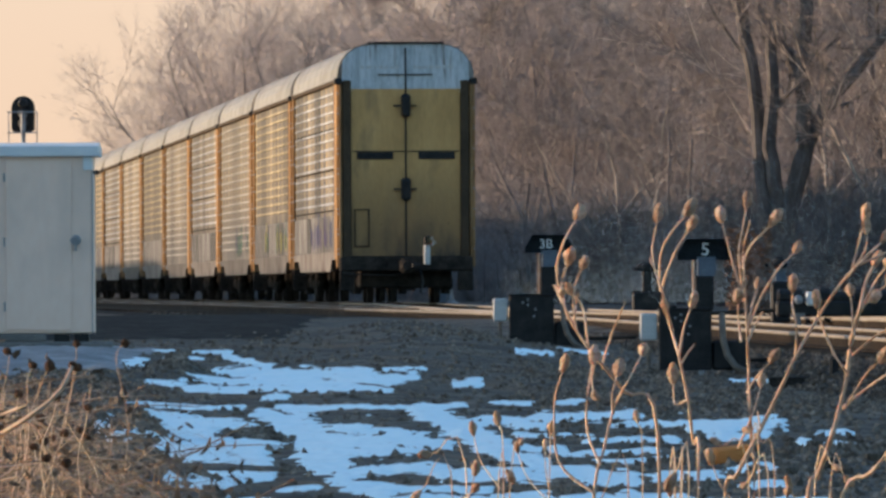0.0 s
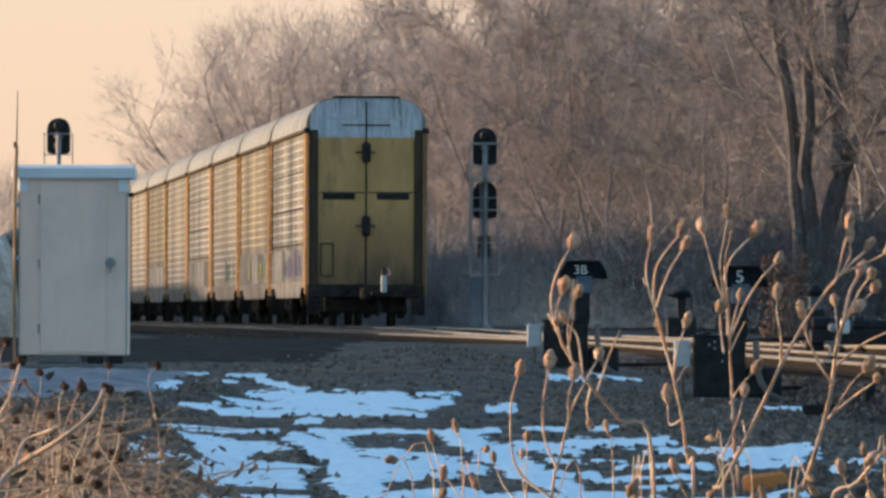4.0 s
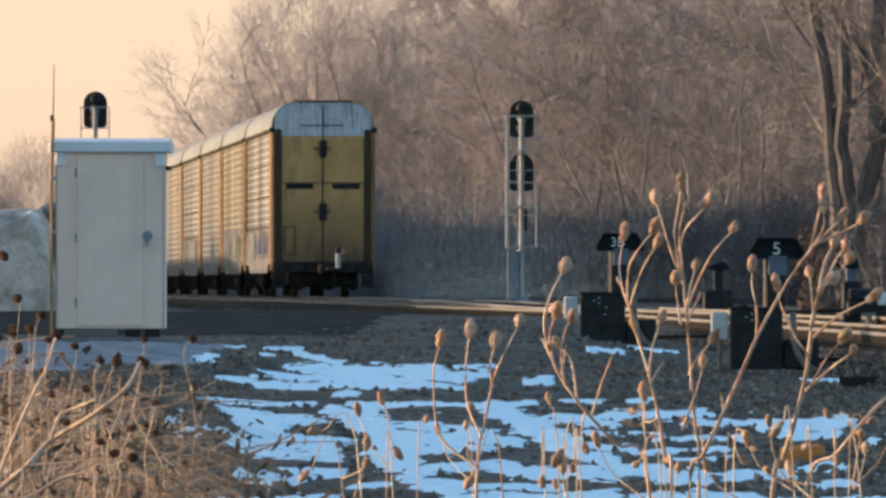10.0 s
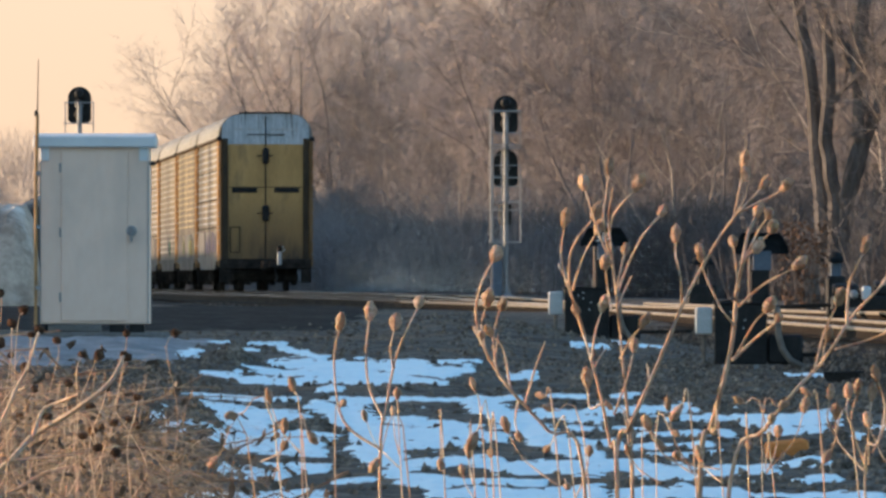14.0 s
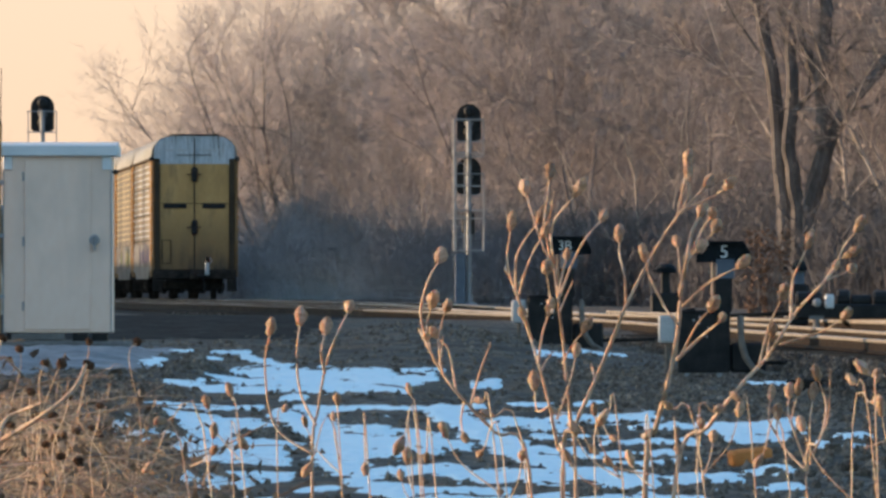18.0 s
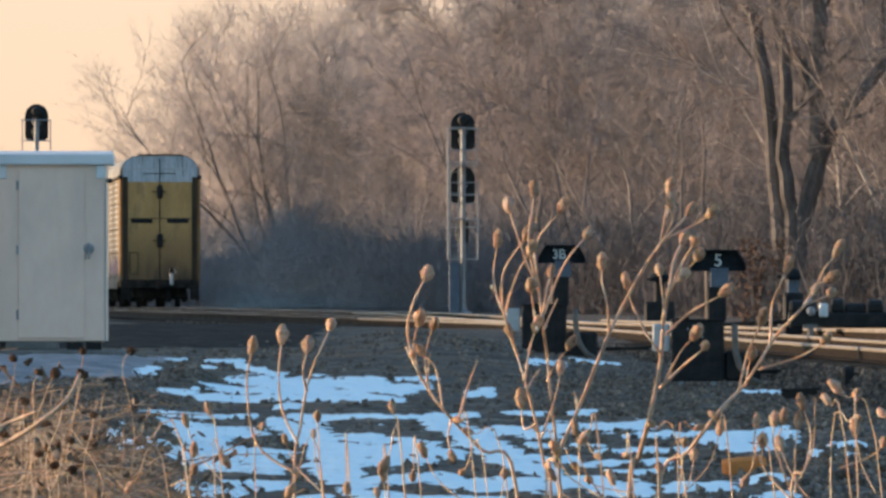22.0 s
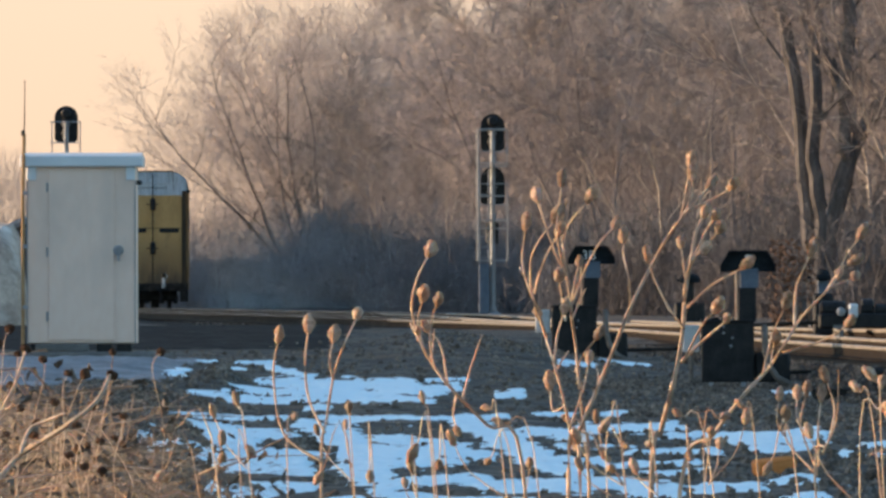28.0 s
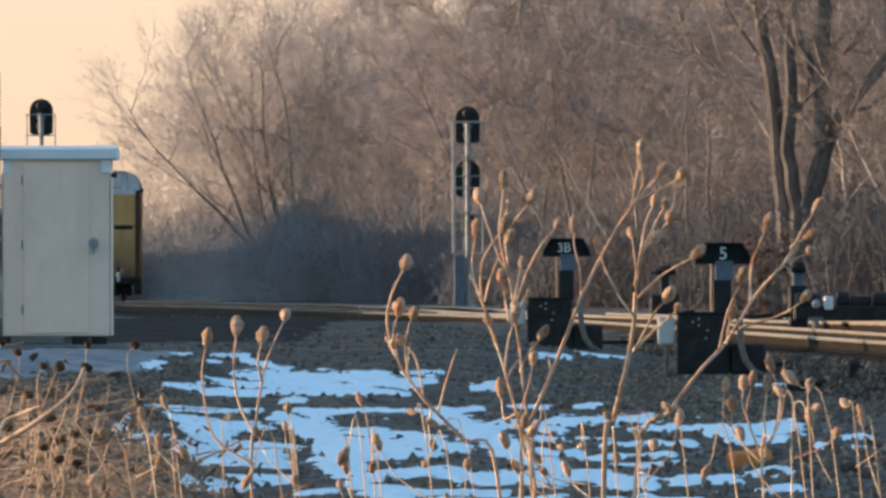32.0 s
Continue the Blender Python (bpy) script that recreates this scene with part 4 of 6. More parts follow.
# spray paint low on the sides of the last three wagons
rnd = random.Random(3)
step = (CAR_LENGTH - 0.5) / 10
for wagon, bays, paints, word in ((CARS[0][0], (1, 2, 3, 4, 5), (M_BLUEPAINT, M_VIOLETPAINT), "blue"), (CARS[1][0], (1, 2, 3, 6), (M_GREENPAINT, M_YELLOWPAINT), "green"), (CARS[2][0], (1, 3, 4), (M_GREENPAINT, M_BLUEPAINT), "green")):
    for i in bays:
        for k in range(5):
            if rnd.random() < 0.25:
                continue
            y = 0.28 + step * i + 0.25 + k * 0.46
            low = 1.2 + rnd.uniform(0, 0.15)
            spray = Build().box(-1.532, -1.524, y, y + rnd.uniform(0.1, 0.17), low, low + rnd.uniform(0.3, 0.76))
            part("graffiti", spray, [rnd.choice(paints)], wagon, word + " sprayed graffiti stroke")
# fine snow whirled up behind the last wagon, carried along with it
def snow_dust():
    rg = np.random.default_rng(91)
    lb = Limbs()
    n = 44000
    back = 3 + 70 * rg.uniform(0, 1, n)
    p = np.stack([1.7 + np.abs(rg.normal(size=n)) * (2.2 + back * 0.05), -back, 0.02 + rg.exponential(0.8, n) * (0.7 + 0.012 * back)], 1)
    p = p[p[:, 2] < 3.0]
    lb.blades(p, p + rg.normal(size=p.shape) * 0.007, 0.004, rg)
    return lb.mesh("snow_dust", M_SNOW)


dust = solid("snow_dust", snow_dust(), None, "fine snow dust whirled up behind the last wagon", "snow dust", kind="stuff")
# end-of-train marker on the last coupler
marker = thing("end_of_train_marker", pose(0, 0, 0), "white end-of-train marker box with a red lamp on the coupler", "marker lamp")
part("case", Build().box(0.36, 0.50, -0.86, -0.70, 0.86, 1.30, bevel=0.02), [M_WHITE], marker, "white marker case")
part("case_top", Build().tube([(0.43, -0.78, 1.30), (0.45, -0.78, 1.42), (0.55, -0.78, 1.45), (0.6, -0.78, 1.36), (0.54, -0.78, 1.29)], 0.025, 8), [M_WHITE], marker, "curved white handle")
part("clamp", Build().box(0.1, 0.46, -0.72, -0.55, 0.78, 0.9, bevel=0.02), [M_BLACK], marker, "black clamp")
# shield and turning drum are added: hiding the lens stands in for blinking
part("beacon_shield", Build().box(0.36, 0.50, -0.755, -0.745, 1.30, 1.47, bevel=0.003), [M_BLACK], marker, "black shield added to keep the lens glow off the door")
part("lamp_socket", Build().lathe([(0.07, 0), (0.07, 0.03)], 12, 0, (0.43, -0.84, 1.30)), [M_BLACK], marker, "black lamp socket")
beacon = part("beacon_drum", Build().lathe([(0.076, 0), (0.08, 0.01), (0.08, 0.15), (0.06, 0.17)], 16), [M_LENS], marker, "dark drum added to turn the lens away between flashes", m=Matrix.Translation((0.43, -0.84, 1.33)))
part("beacon_lens", Build().box(-0.066, 0.066, -0.088, -0.05, 0.015, 0.145, bevel=0.015), [M_RED], beacon, "glowing red beacon lens")

# ---- signal cabinet beside the lane ----
def cabinet():
    z0 = 1.09
    root = thing("signal_cabinet", pose(-5.31, 185, z0), "tall grey aluminium signal equipment cabinet on a concrete footing", "cabinet")
    wall = part("body", Build().box(-0.71, 0.71, 0, 1.5, 0.06, 2.40, bevel=0.012), [M_ALU], root, "dull grey sheet body")
    roof = Build().box(-0.80, 0.80, -0.09, 1.6, 2.38, 2.52, bevel=0.012)
    roof.add([(-0.79, -0.08, 2.52), (0.79, -0.08, 2.52), (0.79, 1.59, 2.52), (-0.79, 1.59, 2.52), (-0.79, 0.75, 2.57), (0.79, 0.75, 2.57)], [(0, 1, 5, 4), (2, 3, 4, 5), (0, 4, 3), (1, 2, 5)])
    part("roof", roof, [M_ALUTRIM], root, "pale blue-white flat roof with a deep edge")
    door = part("door", Build().box(-0.43, 0.44, -0.018, 0.0, 0.10, 2.34, bevel=0.006), [M_ALU], root, "flush grey sheet door")
    part("latch", Build().lathe([(0.07, 0), (0.07, 0.02), (0.05, 0.035)], 14, 0, (0.49, -0.0, 1.28), Euler((math.pi / 2, 0, 0)).to_matrix()).box(0.475, 0.505, -0.07, -0.02, 1.14, 1.33, bevel=0.008), [M_GALV], door, "grey round latch with a handle")
    for z in (0.35, 1.2, 2.05):
        part("hinge", Build().tube([(-0.445, -0.018, z), (-0.445, -0.018, z + 0.12)], 0.012, 8), [M_GALV], door)
    for x in (-0.71, 0.59):
        part("corner_bracket", Build().box(x, x + 0.12, -0.03, 0.0, 2.20, 2.38, bevel=0.006), [M_ALUTRIM], root, "pale corner bracket")
    for x in (-0.716, 0.704):
        part("corner_trim", Build().box(x, x + 0.012, -0.008, 0.03, 0.06, 2.2), [M_GALV], root)
    for x in (-0.66, 0.2, 0.46):
        part("foot", Build().box(x, x + 0.2, 0.02, 0.3, -0.07, 0.06, bevel=0.008), [M_BLACK], root, "dark steel foot")
    part("base_plate", Build().box(-0.6, 0.1, -0.05, 0.02, -0.04, 0.05, bevel=0.01), [M_CONCRETE], root, "pale base plate")
    part("vent_hood", Build().box(0.72, 0.80, 0.1, 0.2, 2.14, 2.20, bevel=0.015), [M_BLACK], root, "small dark vent hood")
    solid("concrete_footing", Build().box(-0.95, 0.95, -0.25, 1.8, -0.5, -0.05, bevel=0.03), [M_CONCRETE], "rough concrete footing slab in the gravel", "footing", m=pose(-5.31, 185, z0))
    mast = thing("antenna_mast", pose(-6.07, 184.85, 0.9), "thin rusty antenna pole beside the cabinet", "antenna")
    part("pole", Build().tube([(0, 0, 0), (0.0, 0, 2.2), (0.02, 0, 3.0)], 0.022, 8), [M_POST], mast, "rust-brown conduit pole")
    part("whip", Build().tube([(0.02, 0, 3.0), (0.03, 0, 3.72)], [0.010, 0.005], 6), [M_ENDPOST], mast, "thin whip antenna")
    for z in (0.7, 1.5, 2.2):
        part("clamp", Build().box(0.0, 0.07, -0.03, 0.03, z, z + 0.05), [M_GALV], mast)
    part("joint", Build().lathe([(0.018, 2.97), (0.022, 3.0), (0.018, 3.05)], 8), [M_BLACK], mast)


cabinet()


# ---- signals ----
def oval(w, h, n=28):
    """A stadium shape, w wide and h high, about the origin."""
    r = w / 2
    pts = []
    for i in range(n // 2 + 1):
        a = math.pi * i / (n // 2)
        pts.append((r * math.cos(a), h / 2 - r + r * math.sin(a)))
    for i in range(n // 2 + 1):
        a = math.pi + math.pi * i / (n // 2)
        pts.append((r * math.cos(a), -h / 2 + r * 0.35 + r * 0.35 * math.sin(a)))
    return pts


def signal(x, y, z0, heads, cage_low, label):
    root = thing("railway_signal", pose(x, y, z0), label, "railway signal", "signals")
    top = max(heads)
    part("mast", Build().tube([(0, 0, 0), (0, 0, top + 0.1)], 0.075, 12), [M_GALV], root, "pale galvanised mast")
    part("base", Build().lathe([(0.26, 0), (0.26, 0.12), (0.12, 0.2), (0.1, 0.35)], 14), [M_GALV], root, "flared cast base")
    for h in heads:
        o = oval(0.68, 1.08)
        b = Build()
        b.sweep(o, [(0, 0.16, h, 0), (0, 0.19, h, 0)])
        back = part("backplate", b, [M_BLACK], root, "black rounded backplate")
        for k in (-0.28, 0.04, 0.34):
            part("lamp_housing", Build().lathe([(0.13, 0), (0.15, -0.1), (0.11, -0.17)], 14, 0, (0, 0.16, h + k * 0.95), Euler((-math.pi / 2, 0, 0)).to_matrix()), [M_BLACK], back, "black lamp housing")
            part("hood", Build().lathe([(0.12, 0.0), (0.14, 0.3)], 14, 0, (0, 0.19, h + k * 0.95), Euler((-math.pi / 2, 0, 0)).to_matrix()), [M_BLACK], back)
        part("mounting_arm", Build().box(-0.12, 0.12, 0.0, 0.16, h - 0.06, h + 0.06, bevel=0.01), [M_GALV], root)
    # maintenance platforms and ladder on the side of the camera
    for h in heads:
        for zz in (h + 0.07, h - 0.53):
            part("guard_rail", Build().tube([(-0.42, -0.6, zz), (-0.42, -0.1, zz), (0.42, -0.1, zz), (0.42, -0.6, zz)], 0.021, 6), [M_GALV], root, "bent galvanised guard rail")
        for xx in (-0.41, 0.41):
            part("guard_post", Build().tube([(xx, -0.1, h + 0.07), (xx, -0.1, h - 0.95)], 0.018, 6), [M_GALV], root, "galvanised guard post")
        part("platform", Build().box(-0.42, 0.42, -0.6, 0.0, h - 0.98, h - 0.94), [M_GALV], root, "steel grating platform")
    if cage_low:
        frames = (5.36, 4.4, 3.47, 2.55, 1.64)
        for zz in frames:
            part("cage_frame", Build().tube([(-0.45, -0.12, zz), (0.43, -0.12, zz), (0.43, -0.6, zz), (-0.45, -0.6, zz), (-0.45, -0.12, zz)], 0.024, 6), [M_FRAME], root, "pale stand-off frame")
        part("cage_rail", Build().tube([(-0.42, -0.6, 1.64), (-0.42, -0.6, 5.36)], 0.034, 8), [M_FRAME], root, "pale ladder rail")
        part("cage_rail", Build().tube([(0.42, -0.6, 1.64), (0.42, -0.6, 3.5)], 0.024, 8), [M_FRAME], root, "pale ladder rail")
        part("foot_case", Build().box(-0.4, -0.1, -0.3, 0.0, 0.12, 1.55, bevel=0.02), [M_BLUEGREY], root, "blue-grey case at the mast's foot")
        lad = Build()
        for xx in (-0.37, -0.12):
            lad.tube([(xx, -0.22, cage_low), (xx, -0.22, min(heads) + 0.5)], 0.02, 6)
        lad_ob = part("ladder", lad, [M_GALV], root, "narrow steel ladder")
        z = cage_low + 0.15
        while z < min(heads) + 0.4:
            part("rung", Build().tube([(-0.37, -0.22, z), (-0.12, -0.22, z)], 0.012, 6), [M_GALV], lad_ob)
            z += 0.3
        part("relay_box", Build().box(-0.2, 0.16, 0.05, 0.3, cage_low + 0.55, cage_low + 1.15, bevel=0.03), [M_BLACK], root, "black relay box")
    return root


signal(0.20, 400, 1.2, [5.27, 3.75], 1.57, "two-headed railway signal, black backplates on a pale mast")
signal(-12.2, 410, 1.2, [5.65], 0.0, "single-headed railway signal, black backplate on a pale mast")


# ---- switch stands with numbered targets ----
def letter_mesh(text, size):
    cu = bpy.data.curves.new("letters", "FONT")
    cu.body, cu.size, cu.extrude, cu.align_x, cu.align_y = text, size, 0.004, "CENTER", "CENTER"
    cu.offset = 0.0015
    ob = bpy.data.objects.new("letters", cu)
    scene.collection.objects.link(ob)
    bpy.context.view_layer.update()
    me = bpy.data.meshes.new_from_object(ob.evaluated_get(bpy.context.evaluated_depsgraph_get()))
    bpy.data.objects.remove(ob)
    me.materials.clear()
    me.materials.append(M_LETTER)
    return me


def switch_stand(x, y, z0, text, label, turn=0.0, sign_x=0.26, fittings=True):
    root = thing("switch_stand", pose(x, y, z0, 0, 0, turn), label, "switch machine", "switch machines")
    box = Build().box(-0.32, 0.33, 0, 0.55, 0.05, 0.80, bevel=0.015)
    case = part("machine_case", box, [M_BLACK], root, "black sheet-steel machine case")
    part("lid", Build().box(-0.335, 0.345, -0.015, 0.57, 0.79, 0.825, bevel=0.01), [M_BLACK], case)
    for bx, bz in ((-0.05, 0.66), (-0.05, 0.74), (0.06, 0.60), (0.04, 0.50), (-0.12, 0.70)):
        part("bolt_head", Build().lathe([(0.016, 0), (0.016, 0.012), (0.008, 0.016)], 8, 0, (bx, 0, bz), Euler((math.pi / 2, 0, 0)).to_matrix()), [M_GALV], case, "bright bolt head")
    part("gear_case", Build().box(0.335, 0.78, 0.05, 0.5, 0.05, 0.42, bevel=0.03), [M_BLACK], root, "lower black gear case")
    if fittings:
        part("junction_box", Build().box(-0.56, -0.345, 0.02, 0.25, 0.42, 0.76, bevel=0.02), [M_WHITE], root, "pale grey junction box")
    part("conduit", Build().tube([(-0.45, 0.12, 0.42), (-0.45, 0.12, 0.1), (-0.35, 0.12, 0.05)], 0.025, 8), [M_CABLE], root)
    part("post", Build().box(sign_x - 0.13, sign_x + 0.10, 0.2, 0.3, 0.8, 1.22, bevel=0.01), [M_BLACK], root, "dark target post")
    part("post_plate", Build().box(sign_x - 0.10, sign_x + 0.13, 0.21, 0.29, 1.215, 1.46, bevel=0.008), [M_BLUEGREY], root, "blue-grey upper plate")
    part("target_rod", Build().tube([(sign_x - 0.15, 0.25, 0.8), (sign_x - 0.15, 0.25, 1.45)], 0.012, 8), [M_STEM], root, "thin bare rod")
    o = [(-0.34, 0.0), (0.34, 0.0), (0.34, 0.09), (0.24, 0.25), (-0.24, 0.25), (-0.34, 0.09)]
    sign = part("target", Build().sweep([(sign_x + a, c) for a, c in o], [(0, 0.22, 1.42, 0), (0, 0.25, 1.42, 0)]), [M_SIGNFACE], root, "black target plate with cut corners")
    hood = Build().sweep([(sign_x - 0.35, 0.0), (sign_x - 0.34, 0.09), (sign_x - 0.24, 0.265), (sign_x + 0.24, 0.265), (sign_x + 0.34, 0.09), (sign_x + 0.35, 0.0), (sign_x + 0.34, 0.0), (sign_x + 0.325, 0.085), (sign_x + 0.235, 0.245), (sign_x - 0.235, 0.245), (sign_x - 0.325, 0.085), (sign_x - 0.34, 0.0)], [(0, 0.12, 1.42, 0), (0, 0.24, 1.42, 0)])
    part("target_rim", hood, [M_SIGNFACE], sign)
    if text:
        part("number", letter_mesh(text, 0.22 if len(text) < 2 else 0.19), None, sign, "off-white painted number", m=Matrix.Translation((sign_x - (0.04 if len(text) > 1 else 0.0), 0.212, 1.545)) @ pose(0, 0, 0, 90, 0, 0))
    part("cable", Build().tube([(0.46, 0.05, 0.74), (0.46, -0.08, 0.6), (0.47, -0.1, 0.42), (0.52, -0.12, 0.24), (0.62, -0.12, 0.1), (0.78, -0.12, 0.02), (1.0, -0.1, 0.02), (1.3, 0.0, 0.04)], 0.042, 10), [M_CABLE], root, "thick looping cable")
    for bx in (-0.2, 0.2):
        part("foot", Build().box(bx - 0.03, bx + 0.03, 0.02, 0.1, -0.12, 0.06), [M_GALV], root, "galvanised foot")
    part("throw_rod", Build().tube([(0.3, 0.3, 0.16), (2.4, 0.5, 0.2)], 0.025, 8), [M_SOOT], root, "rusty throw rod")
    return root


switch_stand(3.0, 175, 0.635, "5", "black switch machine with a target plate numbered 5")
switch_stand(1.28, 205, 0.81, "3B", "black switch machine with a target plate numbered 3B")
# two more stands across the tracks, their targets turned edge-on
def low_stand(x, y, z0, width, top, mat, label, wide=0.19):
    root = thing("switch_stand", pose(x, y, z0), label, "switch stand", "switch machines")
    part("case", Build().box(-width / 2, width / 2, 0, 0.5, 0, 0.64, bevel=0.03), [M_BLACK], root, "black cast case")
    part("post", Build().box(-0.085, 0.085, 0.2, 0.3, 0.62, top, bevel=0.015), [mat], root, "narrow target post")
    cap = part("target", Build().box(-wide, wide + 0.01, 0.1, 0.4, top - 0.02, top + 0.07, bevel=0.02).lathe([(wide, 0), (wide * 0.85, 0.05), (wide * 0.4, 0.08)], 12, 0, (0, 0.25, top + 0.07)), [M_SIGNFACE], root, "dark target seen edge-on")
    part("hinge_lug", Build().box(-0.24, -0.18, 0.2, 0.3, top, top + 0.05), [M_SIGNFACE], cap)
    part("crank", Build().tube([(width / 2, 0.2, 0.3), (width / 2 + 0.25, 0.2, 0.34), (width / 2 + 0.3, 0.2, 0.2)], 0.03, 8), [M_SOOT], root, "bent steel crank")


low_stand(3.79, 262, 1.02, 0.56, 1.03, M_BLACK, "dark low switch stand seen edge-on across the tracks")
low_stand(5.17, 216, 1.165, 0.3, 0.86, M_BLUEGREY, "blue-grey low switch stand seen edge-on across the tracks", 0.11)


# ---- trackside clutter ----
def machine(x, y, z0):
    root = thing("point_motor", pose(x, y, z0), "low black point machine between the yard tracks", "point machine")
    part("case", Build().box(0.0, 2.2, 0, 0.6, 0.1, 0.34, bevel=0.03), [M_BLACK], root, "black cast case")
    for i, (mx, mr, ml) in enumerate(((0.22, 0.12, 0.2), (0.75, 0.14, 0.1), (1.02, 0.09, 0.16), (1.32, 0.13, 0.12), (1.7, 0.1, 0.2))):
        part("motor_barrel", Build().lathe([(mr * 0.8, -ml), (mr, -ml * 0.8), (mr, ml * 0.8), (mr * 0.7, ml)], 10, 0, (mx, 0.2, 0.34 + mr * 0.55), Euler((0, math.pi / 2, 0)).to_matrix()), [M_BLACK], root, "black cast housing")
    part("cover", Build().box(0.46, 0.6, -0.05, 0.15, 0.27, 0.48, bevel=0.02), [M_ALUTRIM], root, "pale grey cover")
    part("flange", Build().lathe([(0.07, 0), (0.07, 0.04), (0.03, 0.06)], 12, 0, (0.34, -0.02, 0.36), Euler((math.pi / 2, 0, 0)).to_matrix()), [M_GALV], root, "dull round flange")
    part("stand_pipe", Build().tube([(0.33, -0.05, -0.1), (0.33, -0.05, 0.12)], 0.05, 10).box(0.22, 0.44, -0.1, 0.0, 0.1, 0.16), [M_CONCRETE], root, "pale stand pipe")
    part("rod", Build().tube([(0.0, 0.3, 0.2), (-1.4, 0.4, 0.14)], 0.03, 8), [M_SOOT], root)


machine(5.05, 214, 1.165)
plank = solid("timber_plank", Build().box(-0.02, 2.6, -0.08, 0.08, 0, 0.12, bevel=0.01), [M_SOOT], "dark tarred timber lying by the track", "timber", m=pose(3.85, 166, ground_z(4.6, 166) - 0.005, 0, -0.3, 4))
fast = thing("rod_bracket", pose(4.46, 163.5, ground_z(4.7, 163.5)), "black rod bracket and coil beside the ties", "rod bracket")
part("bracket", Build().box(-0.12, 0.7, 0, 0.2, 0, 0.12, bevel=0.02).box(0.02, 0.16, 0.02, 0.18, 0.1, 0.42, bevel=0.03).box(0.34, 0.52, 0.02, 0.18, 0.1, 0.36, bevel=0.03), [M_BLACK], fast, "black steel bracket")
part("pipe", Build().tube([(0.1, 0.1, 0.3), (0.6, 0.1, 0.33), (1.4, 0.2, 0.28)], 0.04, 8), [M_RAIL], fast, "rusty rod")
solid("orange_block", Build().box(-0.17, 0.16, -0.1, 0.1, 0, 0.13, bevel=0.02), [M_TIMBER], "splintered orange timber offcut on the gravel", "timber offcut", m=pose(2.30, 112, ground_z(2.30, 112) + 0.0, 3, -6, 12))


def stone_mesh(seed, r=1.0):
    rnd = random.Random(seed)
    bm = bmesh.new()
    bmesh.ops.create_icosphere(bm, subdivisions=1, radius=r)
    for v in bm.verts:
        v.co *= rnd.uniform(0.65, 1.15)
        v.co.z *= 0.7
    me = bpy.data.meshes.new("stone")
    bm.to_mesh(me)
    bm.free()
    me.materials.append(M_STONE)
    return me


STONES = [stone_mesh(i) for i in range(6)]
rnd = random.Random(21)
# dark lumps beside the offcut and on the heaps
for i in range(60):
    if i < 22:
        x, y, r = rnd.uniform(2.35, 3.6), rnd.uniform(107, 116), rnd.uniform(0.03, 0.09)
    else:
        hx, hy, hw, hl, hh = HEAPS[rnd.randrange(len(HEAPS))]
        x, y, r = hx + rnd.gauss(0, hw * 0.6), hy + rnd.gauss(0, hl * 0.5), rnd.uniform(0.02, 0.06)
    ob = new("stone", STONES[i % 6])
    ob.matrix_basis = Matrix.Translation((x, y, ground_z(x, y) + r * 0.3)) @ Matrix.Rotation(rnd.uniform(0, 6), 4, "Z") @ Matrix.Scale(r, 4)
    tagged(ob, "rough dark grey stone on the gravel", "stone", "loose stones")


def scatter_stones(n, seed, place, r0, r1):
    """Many small broken stones in one mesh."""
    rg = np.random.default_rng(seed)
    base = np.array([(1, 0, 0), (-1, 0, 0), (0, 1, 0), (0, -1, 0), (0, 0, 1), (0, 0, -1)], float)
    tri = np.array([(0, 2, 4), (2, 1, 4), (1, 3, 4), (3, 0, 4), (2, 0, 5), (1, 2, 5), (3, 1, 5), (0, 3, 5)])
    vs, fs = [], []
    for i in range(n):
        x, y, z = place(rg)
        r = rg.uniform(r0, r1)
        q = Euler(rg.uniform(0, 6.28, 3)).to_matrix()
        v = base * rg.uniform(0.6, 1.2, (6, 1)) * r * (1, 1, 0.8)
        v = v @ np.array(q) + (x, y, z + r * 0.2)
        fs.append(tri + 6 * i)
        vs.append(v)
    me = bpy.data.meshes.new("stones")
    me.from_pydata(np.concatenate(vs).tolist(), [], np.concatenate(fs).tolist())
    me.materials.append(M_STONE)
    return me


def lane_place(rg):
    if rg.uniform() < 0.42:
        hx, hy, hw, hl, hh = HEAPS[int(rg.integers(len(HEAPS)))]
        x, y = hx + rg.normal() * hw * 0.8, hy + rg.normal() * hl * 0.8
    elif rg.uniform() < 0.5:
        x, y = rg.uniform(0.8, 5.5), rg.uniform(98, 185)
    else:
        x, y = rg.uniform(-5.5, 5.5), rg.uniform(98, 200)
    # the wheel tracks are driven bare
    if snow_depth(x, y) > 0:
        x, y = rg.uniform(1.5, 5.5), rg.uniform(140, 185)
    return x, y, ground_z(x, y) - 0.012


solid("gravel_stones", scatter_stones(16000, 4, lane_place, 0.012, 0.07), None, "loose gravel stones strewn over the lane", "gravel", kind="stuff")


def ballast_place(rg):
    s = rg.uniform(140, 320)
    lat = min(0.0, lateral_2(s))
    e = rg.uniform(0, 1)
    x = lat - 1.5 - e * 1.0
    z = rail_z(s) - 0.2 - max(0, e - 0.05) * 0.62
    p = MAIN @ Vector((x, s, z))
    return p.x, p.y, p.z


solid("ballast_stones", scatter_stones(9000, 8, ballast_place, 0.02, 0.05), None, "loose ballast stones on the track shoulder", "ballast", kind="stuff")


